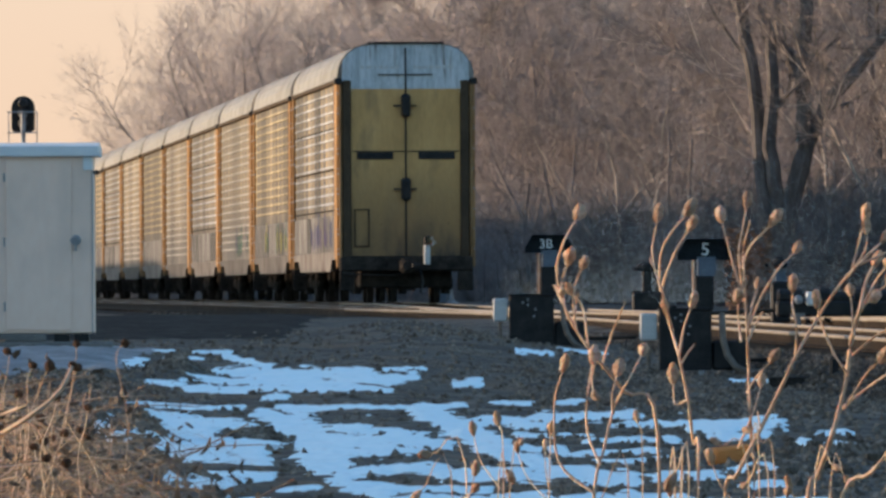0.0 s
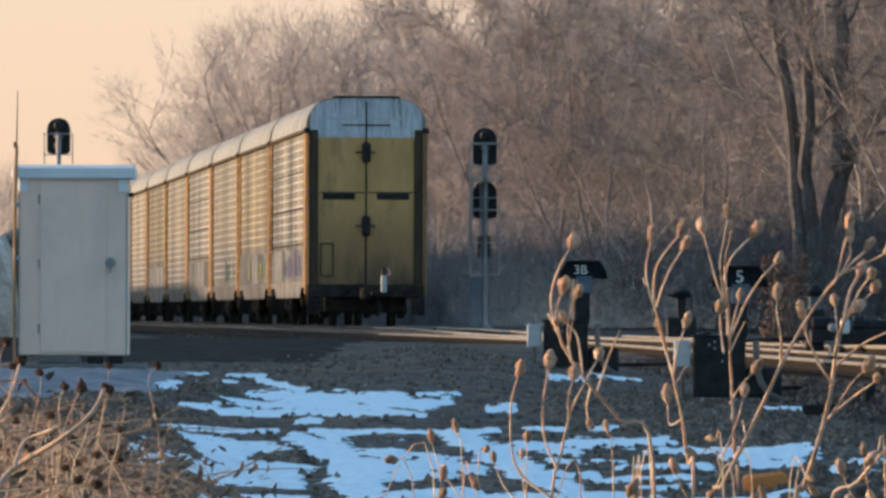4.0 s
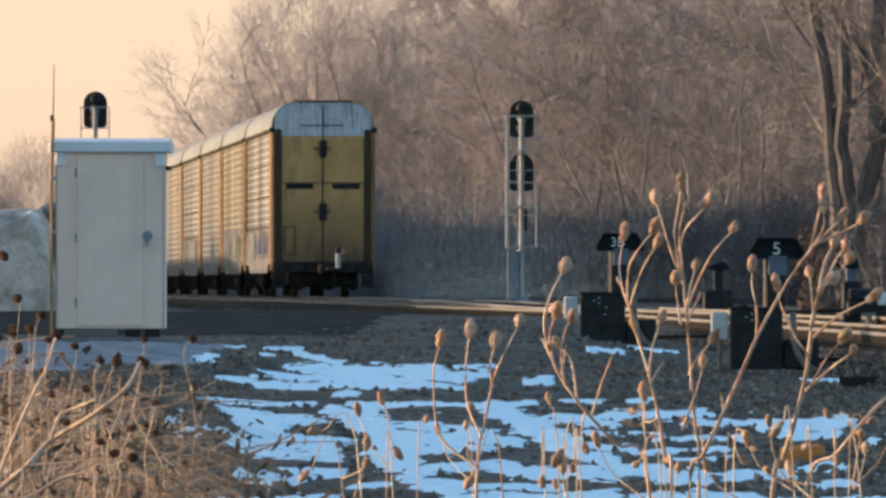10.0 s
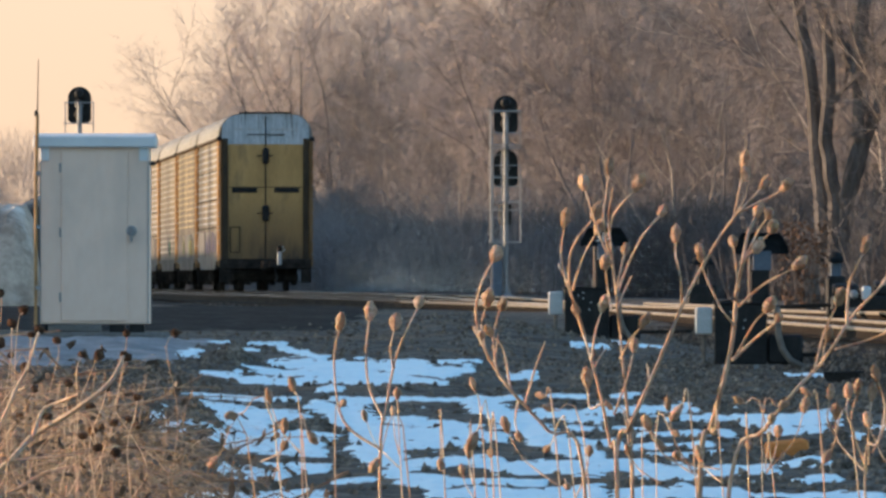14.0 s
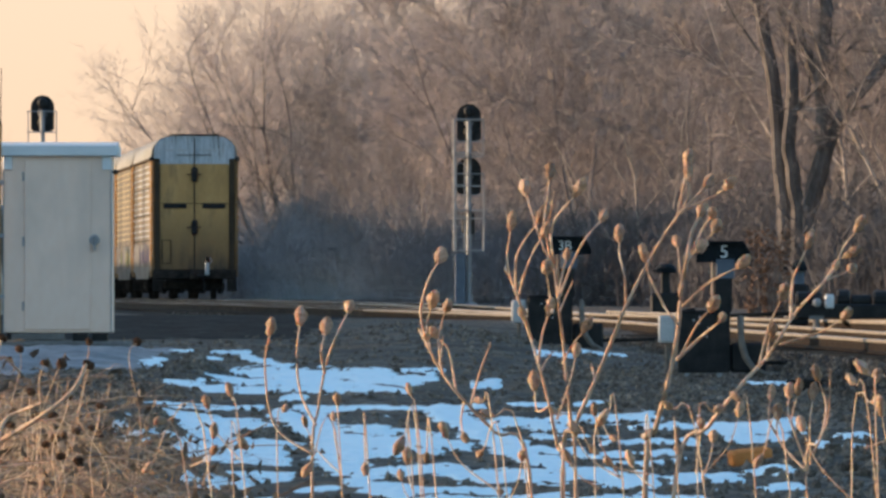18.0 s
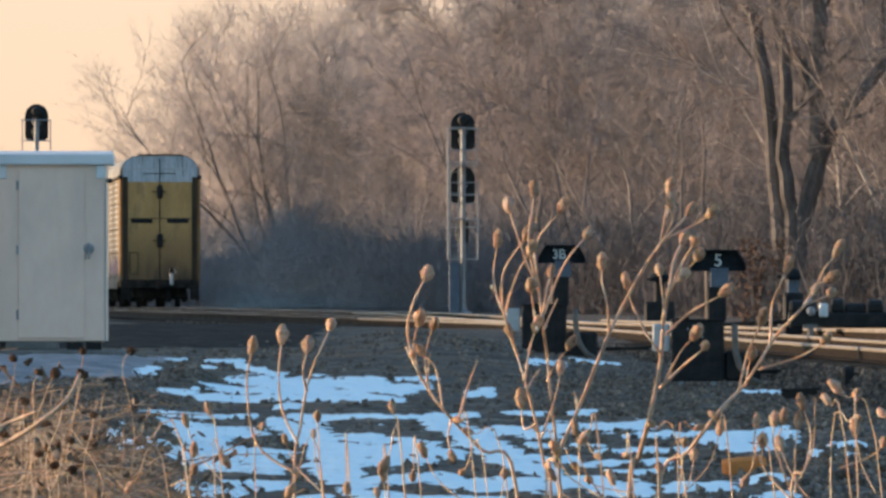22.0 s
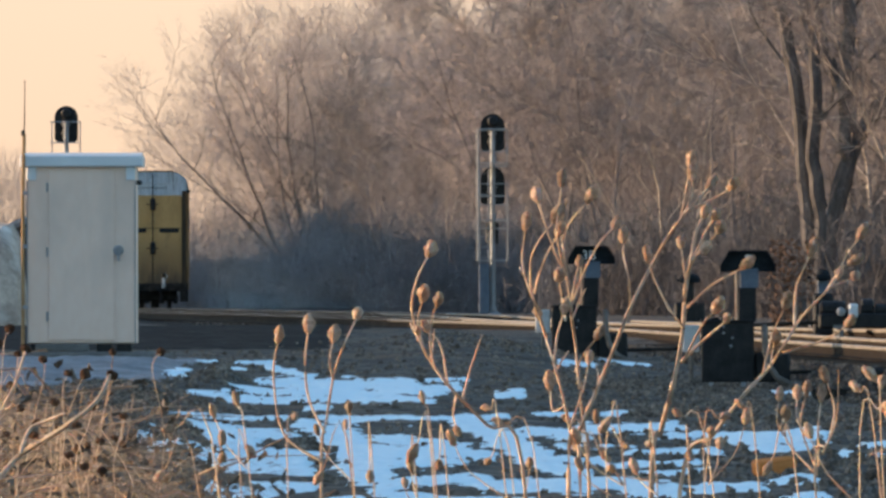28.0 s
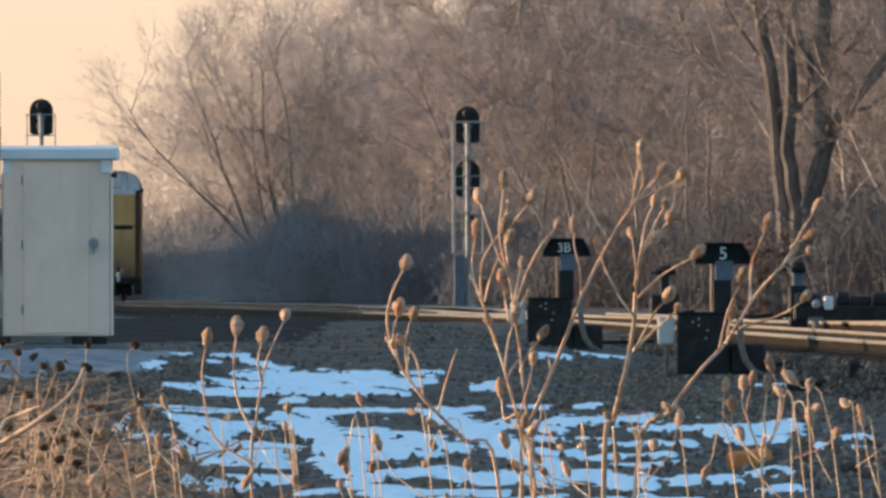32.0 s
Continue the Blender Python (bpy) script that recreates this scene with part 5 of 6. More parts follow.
# ---- bare trees and brush ----
def twigged(rg, crown, line, length, twigs, shoots, thick):
    """Slender twigs along a branch, with fine shoots on them."""
    n = len(line) - 1
    tt = rg.uniform(0.1, 1, twigs) * n
    k = np.minimum(n - 1, tt.astype(int))
    st = line[k] + (line[k + 1] - line[k]) * (tt - k)[:, None]
    d = line[k + 1] - line[k]
    d /= np.linalg.norm(d, axis=1, keepdims=True)
    d = d + rg.normal(size=(twigs, 3)) * 0.6 + (0, 0, 0.12)
    d /= np.linalg.norm(d, axis=1, keepdims=True)
    en = st + d * (length * rg.uniform(0.5, 1.25, twigs))[:, None]
    crown.blades(st, en, thick, rg)
    w = rg.uniform(0.1, 1.0, (twigs, shoots))[..., None]
    s2 = (st[:, None] + (en - st)[:, None] * w).reshape(-1, 3)
    d2 = np.repeat(d, shoots, 0) + rg.normal(size=(len(s2), 3)) * 0.5
    d2 /= np.linalg.norm(d2, axis=1, keepdims=True)
    crown.blades(s2, s2 + d2 * length * rg.uniform(0.3, 0.75, (len(s2), 1)), thick * 0.75, rg)


def limbed(rg, wood, crown, trunk, r0, height, limbs, low, spread_, branches, twigs, shoots, thick):
    """Limbs, branches and twigs along one stem."""
    n = len(trunk) - 1
    for li in range(limbs):
        u = low + (1 - low) * (li + rg.uniform(0, 1)) / limbs
        k = min(n - 1, int(u * n))
        p = trunk[k] + (trunk[k + 1] - trunk[k]) * (u * n - k)
        along = unit(trunk[k + 1] - trunk[k])
        a = 2.4 * li + rg.uniform(-0.6, 0.6)
        way = along * 0.7 + np.array((np.cos(a), np.sin(a), 0.25)) * spread_
        LL = height * rg.uniform(0.24, 0.36) * (1.1 - 0.45 * u)
        limb = bent(rg, p, way, LL, 5, 0.19, 0.05)
        rl = r0 * rg.uniform(0.28, 0.42) * (1.1 - 0.6 * u)
        wood.bar(limb, np.linspace(rl, rl * 0.3, 6), 5)
        twigged(rg, crown, limb, LL * 0.3, twigs, shoots, thick)
        for bi in range(branches):
            v = 0.15 + 0.85 * (bi + rg.uniform(0, 1)) / branches
            kk = min(4, int(v * 5))
            q = limb[kk] + (limb[kk + 1] - limb[kk]) * (v * 5 - kk)
            way2 = unit(limb[kk + 1] - limb[kk]) + rg.normal(size=3) * 0.7 + np.array((0, 0, 0.12))
            BL = LL * rg.uniform(0.35, 0.6) * (1.2 - 0.5 * v)
            br = bent(rg, q, way2, BL, 3, 0.16, 0.03)
            wood.bar(br, np.linspace(max(0.014, rl * 0.36), 0.009, 4), 3)
            twigged(rg, crown, br, BL * 0.8, twigs, shoots, thick)


def fan_tree(seed, height, stems, fan, limbs=9, branches=7, twigs=12, shoots=6, thick=0.012, stout=0.6, mat=None, bark=None):
    """Stems that fan out from one root into a wide round crown of fine twigs."""
    rg = np.random.default_rng(seed)
    wood, crown = Limbs(), Limbs()
    for s in range(stems):
        a = 2 * np.pi * (s + rg.uniform(0, 0.5)) / stems
        tilt = fan * rg.uniform(0.35, 1.0) if s else 0.08
        d = np.array((np.cos(a) * tilt, np.sin(a) * tilt * 0.7, 1.0))
        L = height * (0.97 - 0.16 * tilt)
        r0 = height * 0.0095 * stout * rg.uniform(0.8, 1.2)
        trunk = bent(rg, np.array((np.cos(a) * 0.3, np.sin(a) * 0.3, -0.1)), d, L, 9, 0.11, 0.02)
        wood.bar(trunk, np.linspace(r0, r0 * 0.12, 10), 6)
        twigged(rg, crown, trunk[5:], height * 0.09, twigs * 2, shoots, thick)
        limbed(rg, wood, crown, trunk, r0, height, limbs, 0.22, 0.75, branches, twigs, shoots, thick)
    tops = np.concatenate(crown.v)
    k = height / tops[:, 2].max()
    for line in wood.v + crown.v:
        line *= k
    return wood.mesh("trunk", bark or M_BARK), crown.mesh("crown", mat or M_TWIG)


# stems of the great clump at the edge of the wood: (sideways, height) in metres, and the radius at the foot
CLUMP = [([(-0.1, 0), (-0.3, 2.8), (-0.5, 5.1), (-0.9, 8.6), (-1.3, 10.4), (-1.9, 14), (-2.4, 18)], 0.25),
         ([(0.05, 0), (0.05, 3.3), (-0.2, 5.1), (-0.1, 6.9), (-0.2, 8.6), (-0.6, 10), (-0.8, 13), (-0.6, 17)], 0.22),
         ([(0.15, 0), (0.4, 3), (1.0, 5.3), (1.6, 6.4), (2.7, 7.8), (4.0, 9.6), (5.2, 12), (6.0, 15)], 0.26),
         ([(0.3, 2.6), (1.0, 5.3), (0.8, 6.9), (0.35, 8.1), (0, 9.4), (-0.1, 12), (0.2, 16)], 0.2),
         ([(0.9, 5.2), (0.8, 6.9), (0.95, 9.4), (0.9, 10.6), (1.1, 14), (1.4, 18)], 0.23)]
SLENDER = [([(0, 0), (-0.2, 4), (-0.6, 8), (-0.8, 12), (-1.5, 16)], 0.13), ([(0.2, 0), (0.4, 3), (0.9, 7), (1.0, 11), (1.8, 15)], 0.12), ([(-0.2, 0), (-0.9, 4), (-1.2, 8), (-2.0, 12), (-2.2, 15)], 0.1)]


def clump_tree(seed, stems, limbs):
    """Heavy dark stems that part near the ground, with thin crooked side limbs."""
    rg = np.random.default_rng(seed)
    wood, crown = Limbs(), Limbs()
    for path, r0 in stems:
        side = rg.normal() * 0.06
        pts = np.array([tuple(v) for v in curve_points([(px, side * pz, pz - 0.1) for px, pz in path], 3)])
        pts += rg.normal(size=pts.shape) * (0.03, 0.03, 0)
        wood.bar(pts, np.linspace(r0 * 1.25, r0 * 0.45, len(pts)), 9)
        limbed(rg, wood, crown, pts, r0, 11.0, limbs, 0.35, 0.9, 5, 5, 3, 0.008)
    return wood.mesh("trunk", M_DARKBARK), crown.mesh("crown", M_DARKTWIG)


def shrub_meshes(seed, height, wide, shoots, mat):
    rg = np.random.default_rng(seed)
    stems, lb = Limbs(), Limbs()
    st = np.stack([rg.normal(size=shoots) * wide * 0.4, rg.normal(size=shoots) * wide * 0.4, np.zeros(shoots)], 1)
    way = np.stack([rg.normal(size=shoots) * 0.35, rg.normal(size=shoots) * 0.35, np.ones(shoots)], 1)
    en = st + way * (height * rg.uniform(0.4, 1.0, shoots))[:, None]
    stems.spikes(st, en, 0.018, rg)
    k = 10
    w = rg.uniform(0.1, 1, (shoots, k))[..., None]
    s2 = (st[:, None] + (en - st)[:, None] * w).reshape(-1, 3)
    e2 = s2 + rg.normal(size=s2.shape) * 0.35 * height / 2.5 + (0, 0, 0.12 * height)
    lb.blades(s2, e2, 0.013, rg)
    return stems.mesh("stems", mat), lb.mesh("twigs", mat)


def bush(kind, x, y, turn, size):
    root = thing("bush", pose(x, y, 1.05, 0, 0, turn), "leafless tangled brown bush at the edge of the wood", "bush", "brush of the wood")
    root.scale = (size, size, size)
    tagged(part("branchwork", BRUSHES[kind][0], None, root), kind="stuff")
    tagged(part("crown", BRUSHES[kind][1], None, root), kind="stuff")


TREES = [fan_tree(11, 17, 3, 0.45), fan_tree(12, 16, 2, 0.35, mat=M_DARKTWIG), clump_tree(13, CLUMP, 7), fan_tree(14, 14, 4, 0.5, limbs=7, mat=M_DARKTWIG, bark=M_LITBARK), fan_tree(15, 18, 2, 0.3), fan_tree(16, 12, 3, 0.5, limbs=7, mat=M_DARKTWIG, bark=M_DARKBARK),
         fan_tree(17, 23, 13, 0.55, limbs=9, twigs=9, shoots=5, stout=1.0), clump_tree(18, SLENDER, 6)]
TREE_LABELS = ["broad bare winter tree with a rounded twiggy crown", "bare twin-stemmed winter tree", "tall bare tree with several dark stems", "low spreading bare tree", "slender bare twin-stemmed tree", "bare many-stemmed small tree", "great bare tree, stems fanning from the ground into a round crown", "slender dark-stemmed bare tree"]


def tree(kind, x, y, turn, size=1.0, group="trees of the wood"):
    root = thing("tree", pose(x, y, 1.1, 0, 0, turn), TREE_LABELS[kind], "tree", group)
    root.scale = (size, size, size)
    part("trunk", TREES[kind][0], None, root, "grey-brown trunk and limbs")
    part("crown", TREES[kind][1], None, root, "fine reddish-brown twigs")
    return root




def edge_x(y):
    """The edge of the wood runs beside the tracks."""
    return 31.1 - 0.0437 * y


rnd = random.Random(77)
# the broad trees at the far end of the wood
tree(6, -12.8, 1040, 20, 1.14)
tree(0, -6.0, 1040, 120, 1.25)
tree(6, -7.0, 1100, 200, 0.9)
tree(3, -3.5, 960, 15, 1.3)
tree(0, -1.5, 900, 200, 1.25)
tree(4, -0.5, 830, 10, 1.2)
tree(0, 2.2, 780, 80, 1.25)
tree(5, -10.0, 990, 30, 0.9)
tree(0, 1.6, 700, 40, 1.3)
tree(4, 3.6, 640, 130, 1.2)
tree(0, 5.0, 590, 250, 1.2)
# dark stems of the big trees near the edge
tree(2, 9.75, 412, 0, 0.94)
tree(7, 14.2, 436, 180, 1.1)
tree(7, 12.6, 470, 60, 1.1)
for i in range(34):
    row = i % 3
    y = 400 + 430 * ((i + rnd.uniform(0, 1)) / 34) ** 1.3
    x = edge_x(y) + (1.5, 6.0, 11.0)[row] + rnd.uniform(-1, 1.5)
    tree(rnd.choice((1, 3, 5, 0, 3)), x, y, rnd.uniform(0, 360), rnd.uniform(0.85, 1.15))
# hazy trees far to the left
for i in range(6):
    tree(rnd.choice((0, 3, 5)), -66 + i * 3.6, 1450 + rnd.uniform(-30, 30), rnd.uniform(0, 360), rnd.uniform(0.7, 0.95), "far trees")

BRUSHES = [shrub_meshes(31, 3.4, 3.0, 330, M_BRUSH), shrub_meshes(32, 2.6, 3.4, 330, M_BRUSH), shrub_meshes(33, 4.6, 3.2, 360, M_BRUSH)]
# copies for the farther bushes, with haze in their colour
BRUSHES += [shrub_meshes(34, 3.4, 3.0, 330, M_HAZEBRUSH), shrub_meshes(35, 2.6, 3.4, 330, M_HAZEBRUSH), shrub_meshes(36, 4.6, 3.2, 360, M_HAZEBRUSH)]
for i in range(92):
    y = 395 + 1000 * (i + rnd.uniform(0, 1)) / 92
    x = edge_x(y) - 1.0 + (i % 3) * 1.6 + rnd.uniform(-1.2, 1.0)
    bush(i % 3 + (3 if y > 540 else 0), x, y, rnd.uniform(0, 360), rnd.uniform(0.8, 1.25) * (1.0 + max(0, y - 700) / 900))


# a rust-brown bush that kept its leaves, across the tracks
def leafy_bush(x, y, z0, wide, height):
    root = thing("leafy_bush", pose(x, y, z0), "dense rust-brown bush with dead leaves across the tracks", "bush")
    rg = np.random.default_rng(61)
    stems, lv = Limbs(), Limbs()
    n = 60
    st = np.stack([rg.uniform(-wide, wide, n) * 0.7, rg.uniform(-wide, wide, n) * 0.7, np.zeros(n)], 1)
    en = st + np.stack([rg.normal(size=n) * 0.1, rg.normal(size=n) * 0.1, rg.uniform(0.6, 1.0, n) * height], 1)
    stems.spikes(st, en, 0.012, rg)
    k = 550
    p = np.stack([rg.uniform(-wide, wide, k), rg.uniform(-wide, wide, k), height * rg.uniform(0.02, 1.0, k)], 1)
    lv.spikes(p, p + rg.normal(size=(k, 3)) * 0.06, rg.uniform(0.015, 0.035, k), rg)
    tagged(part("branchwork", stems.mesh("branchwork", M_BRUSH), None, root), kind="stuff")
    tagged(part("dead_leaves", lv.mesh("dead_leaves", M_RUSTLEAF), None, root, "rust-brown dead leaves"), kind="stuff")


leafy_bush(4.95, 228, 1.2, 0.36, 1.5)


def far_wood():
    """The depth of the wood behind: countless upright stems and twigs."""
    rg = np.random.default_rng(5)
    lb = Limbs()
    n = 5200
    y = 390 + 480 * rg.uniform(0, 1, n) ** 1.2
    x = 31.1 - 0.0437 * y + rg.uniform(4, 34, n)
    st = np.stack([x, y, np.full(n, 1.0)], 1)
    way = np.stack([rg.normal(size=n) * 0.07, rg.normal(size=n) * 0.07, np.ones(n)], 1)
    en = st + way * rg.uniform(7, 19, n)[:, None]
    lb.spikes(st, en, rg.uniform(0.012, 0.035, n), rg)
    k = 46
    w = rg.uniform(0.08, 1, (n, k))[..., None]
    s2 = (st[:, None] + (en - st)[:, None] * w).reshape(-1, 3)
    e2 = s2 + rg.normal(size=s2.shape) * (0.7, 0.7, 0.5) + (0, 0, 0.35)
    lb.blades(s2, e2, 0.019, rg)
    # shade deep in the wood, put in as the darker twig colour
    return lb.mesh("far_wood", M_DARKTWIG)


def far_crowns():
    """Rounded crowns of far trees as a haze of fine twigs."""
    rg = np.random.default_rng(15)
    lb = Limbs()
    crowns = [(-24, 1230, 11, 7, 9), (-33, 1260, 6.5, 7, 6), (-16.8, 1200, 15.5, 10.5, 12.5), (-10, 1180, 15.5, 9, 12), (-5, 1150, 14, 8.5, 11), (-1, 1100, 13, 7, 11), (5, 1080, 13, 7, 11), (-50.5, 1480, 10, 5.5, 7.5), (-50.5, 1500, 9, 6.5, 7), (-57, 1500, 8, 6.5, 6), (-57, 1480, 7, 7, 6), (-65, 1490, 6, 7, 5), (-22, 1250, 6, 9, 5), (-8, 1240, 6, 9, 5)]
    for cx, cy, cz, rx, rz in crowns:
        n = int(165 * rx * rz)
        d = rg.normal(size=(n, 3))
        d /= np.linalg.norm(d, axis=1, keepdims=True)
        r = rg.uniform(0.1, 1.0, n)[:, None] ** 0.45
        st = d * r * (rx, rx, rz) + (cx, cy, cz)
        keep = st[:, 2] > 1.5
        st, dd = st[keep], d[keep]
        en = st + (dd + rg.normal(size=dd.shape) * 0.6 + (0, 0, 0.5)) * rg.uniform(0.5, 1.3, (len(st), 1))
        lb.blades(st, en, 0.012, rg)
        stem = np.array([(cx, cy, 0.8)] * 26)
        lb.spikes(stem, stem + np.array((0, 0, cz - 2.5)) + rg.normal(size=(26, 3)) * (rx * 0.5, rx * 0.5, rz * 0.45), 0.12, rg)
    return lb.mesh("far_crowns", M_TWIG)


solid("far_trees", far_crowns(), None, "far hazy crowns of leafless trees", "trees", kind="stuff")
solid("far_wood", far_wood(), None, "depth of the leafless winter wood, brown stems and twigs", "wood", kind="stuff")

# ---- dry weeds in the foreground ----
HEAD_MESHES = []
for hs in range(4):
    rg_h = random.Random(hs + 40)
    prof = [(0.0004, 0.0), (0.0016, 0.0006), (0.0024, 0.0022), (0.0031, 0.0042), (0.0032, 0.0062), (0.0028, 0.0080), (0.0020, 0.0096), (0.0014, 0.0104), (0.0004, 0.0108)]
    hb = Build()
    sides = 11
    for r, z in prof:
        for k in range(sides):
            w = 2 * math.pi * k / sides
            q = 0.96 * r * rg_h.uniform(0.72, 1.24)
            hb.v.append((q * math.cos(w), q * math.sin(w), 1.15 * z + rg_h.uniform(-0.0003, 0.0003)))
    for i in range(len(prof) - 1):
        for k in range(sides):
            hb.f.append((i * sides + k, i * sides + (k + 1) % sides, (i + 1) * sides + (k + 1) % sides, (i + 1) * sides + k))
    hb.f += [tuple(range(sides))[::-1], tuple(range((len(prof) - 1) * sides, len(prof) * sides))]
    hb.m = [0] * len(hb.f)
    HEAD_MESHES.append(hb.mesh("seed_head", [M_HEAD], True))
bt = Build().lathe([(0.0008, 0), (0.003, 0.0005), (0.0036, 0.0024), (0.0031, 0.0044), (0.0012, 0.0054)], 9)
rg_h = random.Random(8)
bt.v = [(x * rg_h.uniform(0.75, 1.25), y * rg_h.uniform(0.75, 1.25), z) for x, y, z in bt.v]
BUTTON = bt.mesh("button_head", [M_DARKHEAD], False)

PLANTS = []


def weed(x, y, stems, label, gain, seed, head=1.0, button=False, group="dry weeds", gusts="B"):
    """A dead plant rooted at (x, y). stems: lists of (right, up) in metres from the eye's level at the root; each ends in a head.
    gain and gusts: how far, and with which gusts, the wind pushes it."""
    g = ground_z(x, y) - 0.02
    up = EYE.z - g
    root = thing("dry_weed", pose(x, y, g), label, "weed", group)
    rnd_w = random.Random(seed)
    for line, radius, heads in stems:
        z = [(px + rnd_w.uniform(-0.0004, 0.0004), rnd_w.uniform(-0.02, 0.02), up + pz + rnd_w.uniform(-0.0004, 0.0004)) for px, pz in line]
        pts = curve_points(z)
        rad = [radius * (1 - 0.5 * i / (len(pts) - 1)) for i in range(len(pts))]
        stem = part("stem", Build().tube(pts, [0.75 * r for r in rad], 6), [M_STEM], root)
        stem.data.polygons.foreach_set("use_smooth", [True] * len(stem.data.polygons))
        if heads:
            d = (pts[-1] - pts[-2]).normalized()
            m = Matrix.Translation(pts[-1]) @ (d + Vector((0, 0, 0.3))).to_track_quat("Z", "Y").to_matrix().to_4x4() @ Matrix.Rotation(rnd_w.uniform(0, 6), 4, "Z") @ Matrix.Scale(head * rnd_w.uniform(0.8, 1.15), 4)
            part("button_head" if button else "seed_head", BUTTON if button else HEAD_MESHES[rnd_w.randrange(4)], None, stem, m=m)
    PLANTS.append((root, gain, gusts, seed))
    return root


def at(x, y, away):
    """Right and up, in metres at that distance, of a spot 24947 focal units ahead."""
    return ((x - 784) * away / 24947.0, (513 - y) * away / 24947.0)


def seen_weed(xroot, stems, label, gain, seed, away=8.0, right=0, down=0, **more):
    """A plant whose stems run through the given spots, counted from (right, down)."""
    rx = at(xroot - right, 0, away)[0]
    made = []
    for pts, r, h in stems:
        made.append(([(a - rx, b) for a, b in (at(px - right, py - down, away) for px, py in pts)], r, h))
    return weed(rx, away, made, label, gain, seed, **more)


TALL = dict(right=36, down=42)
seen_weed(955, [
    ([(955, 2600), (952, 1500), (930, 882), (870, 812), (805, 745), (770, 700), (750, 660), (734, 630)], 0.0017, 0),
    ([(750, 660), (738, 605), (745, 560), (758, 527), (767, 512)], 0.0012, 1),
    ([(757, 672), (747, 625), (755, 592)], 0.0010, 1),
    ([(778, 712), (768, 655), (776, 612), (783, 597)], 0.0010, 1),
    ([(800, 738), (788, 670), (768, 645)], 0.0011, 1),
    ([(762, 688), (752, 660), (748, 648)], 0.0011, 1),
    ([(770, 700), (776, 660), (778, 640)], 0.0011, 0),
    ([(826, 765), (842, 705), (862, 652)], 0.0012, 0),
    ([(815, 755), (808, 790), (812, 812)], 0.0010, 1)], "dry branching weed with tan seed heads on a hooked stem", 1.0, 1, gusts="H", **TALL)
seen_weed(1010, [
    ([(1010, 2600), (1012, 1500), (1008, 882), (1000, 790), (992, 720), (985, 650), (978, 580), (986, 530), (992, 506)], 0.0017, 1),
    ([(978, 580), (972, 530), (964, 480), (962, 440), (969, 386)], 0.0012, 0),
    ([(963, 470), (972, 432), (1005, 394)], 0.0011, 1),
    ([(979, 570), (1000, 515), (1025, 470), (1054, 436)], 0.0012, 1),
    ([(979, 600), (990, 570), (1003, 545)], 0.0010, 0),
    ([(972, 530), (958, 480), (951, 440), (956, 400), (960, 366)], 0.0011, 1),
    ([(970, 522), (950, 480), (932, 430), (920, 392)], 0.0012, 1),
    ([(968, 600), (961, 560), (957, 530)], 0.0010, 1),
    ([(985, 690), (1000, 660), (1020, 635)], 0.0010, 1),
    ([(975, 790), (998, 725), (1008, 680)], 0.0010, 1)], "tall dry branching weed with many tan seed heads", 1.0, 2, gusts="A", **TALL)
seen_weed(996, [
    ([(996, 2600), (998, 1500), (992, 890), (980, 840), (965, 765), (945, 690), (930, 640), (921, 612)], 0.0017, 1),
    ([(944, 690), (950, 640), (962, 606)], 0.0012, 1),
    ([(932, 645), (910, 575), (897, 540), (891, 500), (896, 456)], 0.0012, 1),
    ([(910, 575), (904, 545), (906, 500), (925, 466), (943, 442)], 0.0011, 1),
    ([(912, 565), (918, 540), (932, 500), (949, 468)], 0.0011, 1),
    ([(897, 540), (888, 526), (887, 520)], 0.0009, 0),
    ([(950, 705), (962, 680), (972, 668)], 0.0010, 0),
    ([(965, 765), (945, 775), (940, 740)], 0.0010, 1)], "dry weed with forked stems and tan seed heads", 1.0, 5, gusts="M", **TALL)
seen_weed(1000, [
    ([(1000, 2600), (998, 1500), (985, 882), (1005, 805), (1040, 725), (1075, 640), (1095, 590), (1130, 522), (1165, 465), (1192, 424), (1233, 382)], 0.0020, 1),
    ([(1188, 428), (1199, 372), (1204, 345)], 0.0011, 1),
    ([(1180, 444), (1206, 396), (1207, 368)], 0.0011, 1),
    ([(1192, 424), (1245, 398), (1270, 382)], 0.0012, 1),
    ([(1097, 590), (1092, 540), (1084, 500), (1085, 477)], 0.0011, 1),
    ([(1040, 725), (1037, 700), (1036, 690)], 0.0009, 0)], "tall leaning dry weed with tan seed heads at its tip", 1.0, 6, **TALL)
seen_weed(1120, [
    ([(1120, 2600), (1122, 1500), (1134, 882), (1150, 810), (1165, 745), (1182, 680), (1190, 620), (1195, 560), (1203, 510), (1213, 460), (1225, 432)], 0.0026, 1),
    ([(1205, 505), (1232, 455), (1245, 432)], 0.0012, 1),
    ([(1207, 505), (1235, 476), (1251, 458)], 0.0012, 1),
    ([(1195, 560), (1190, 510), (1187, 482)], 0.0011, 1),
    ([(1166, 592), (1140, 540), (1131, 512)], 0.0011, 1),
    ([(1190, 625), (1170, 600), (1160, 585)], 0.0010, 0),
    ([(1198, 590), (1240, 550), (1293, 522)], 0.0012, 1),
    ([(1187, 684), (1230, 645), (1262, 616)], 0.0014, 1),
    ([(1195, 676), (1222, 622), (1242, 597)], 0.0011, 1),
    ([(1205, 512), (1215, 498), (1220, 494)], 0.0010, 1)], "stout dry weed with forked twigs and tan seed heads", 1.0, 3, **TALL)
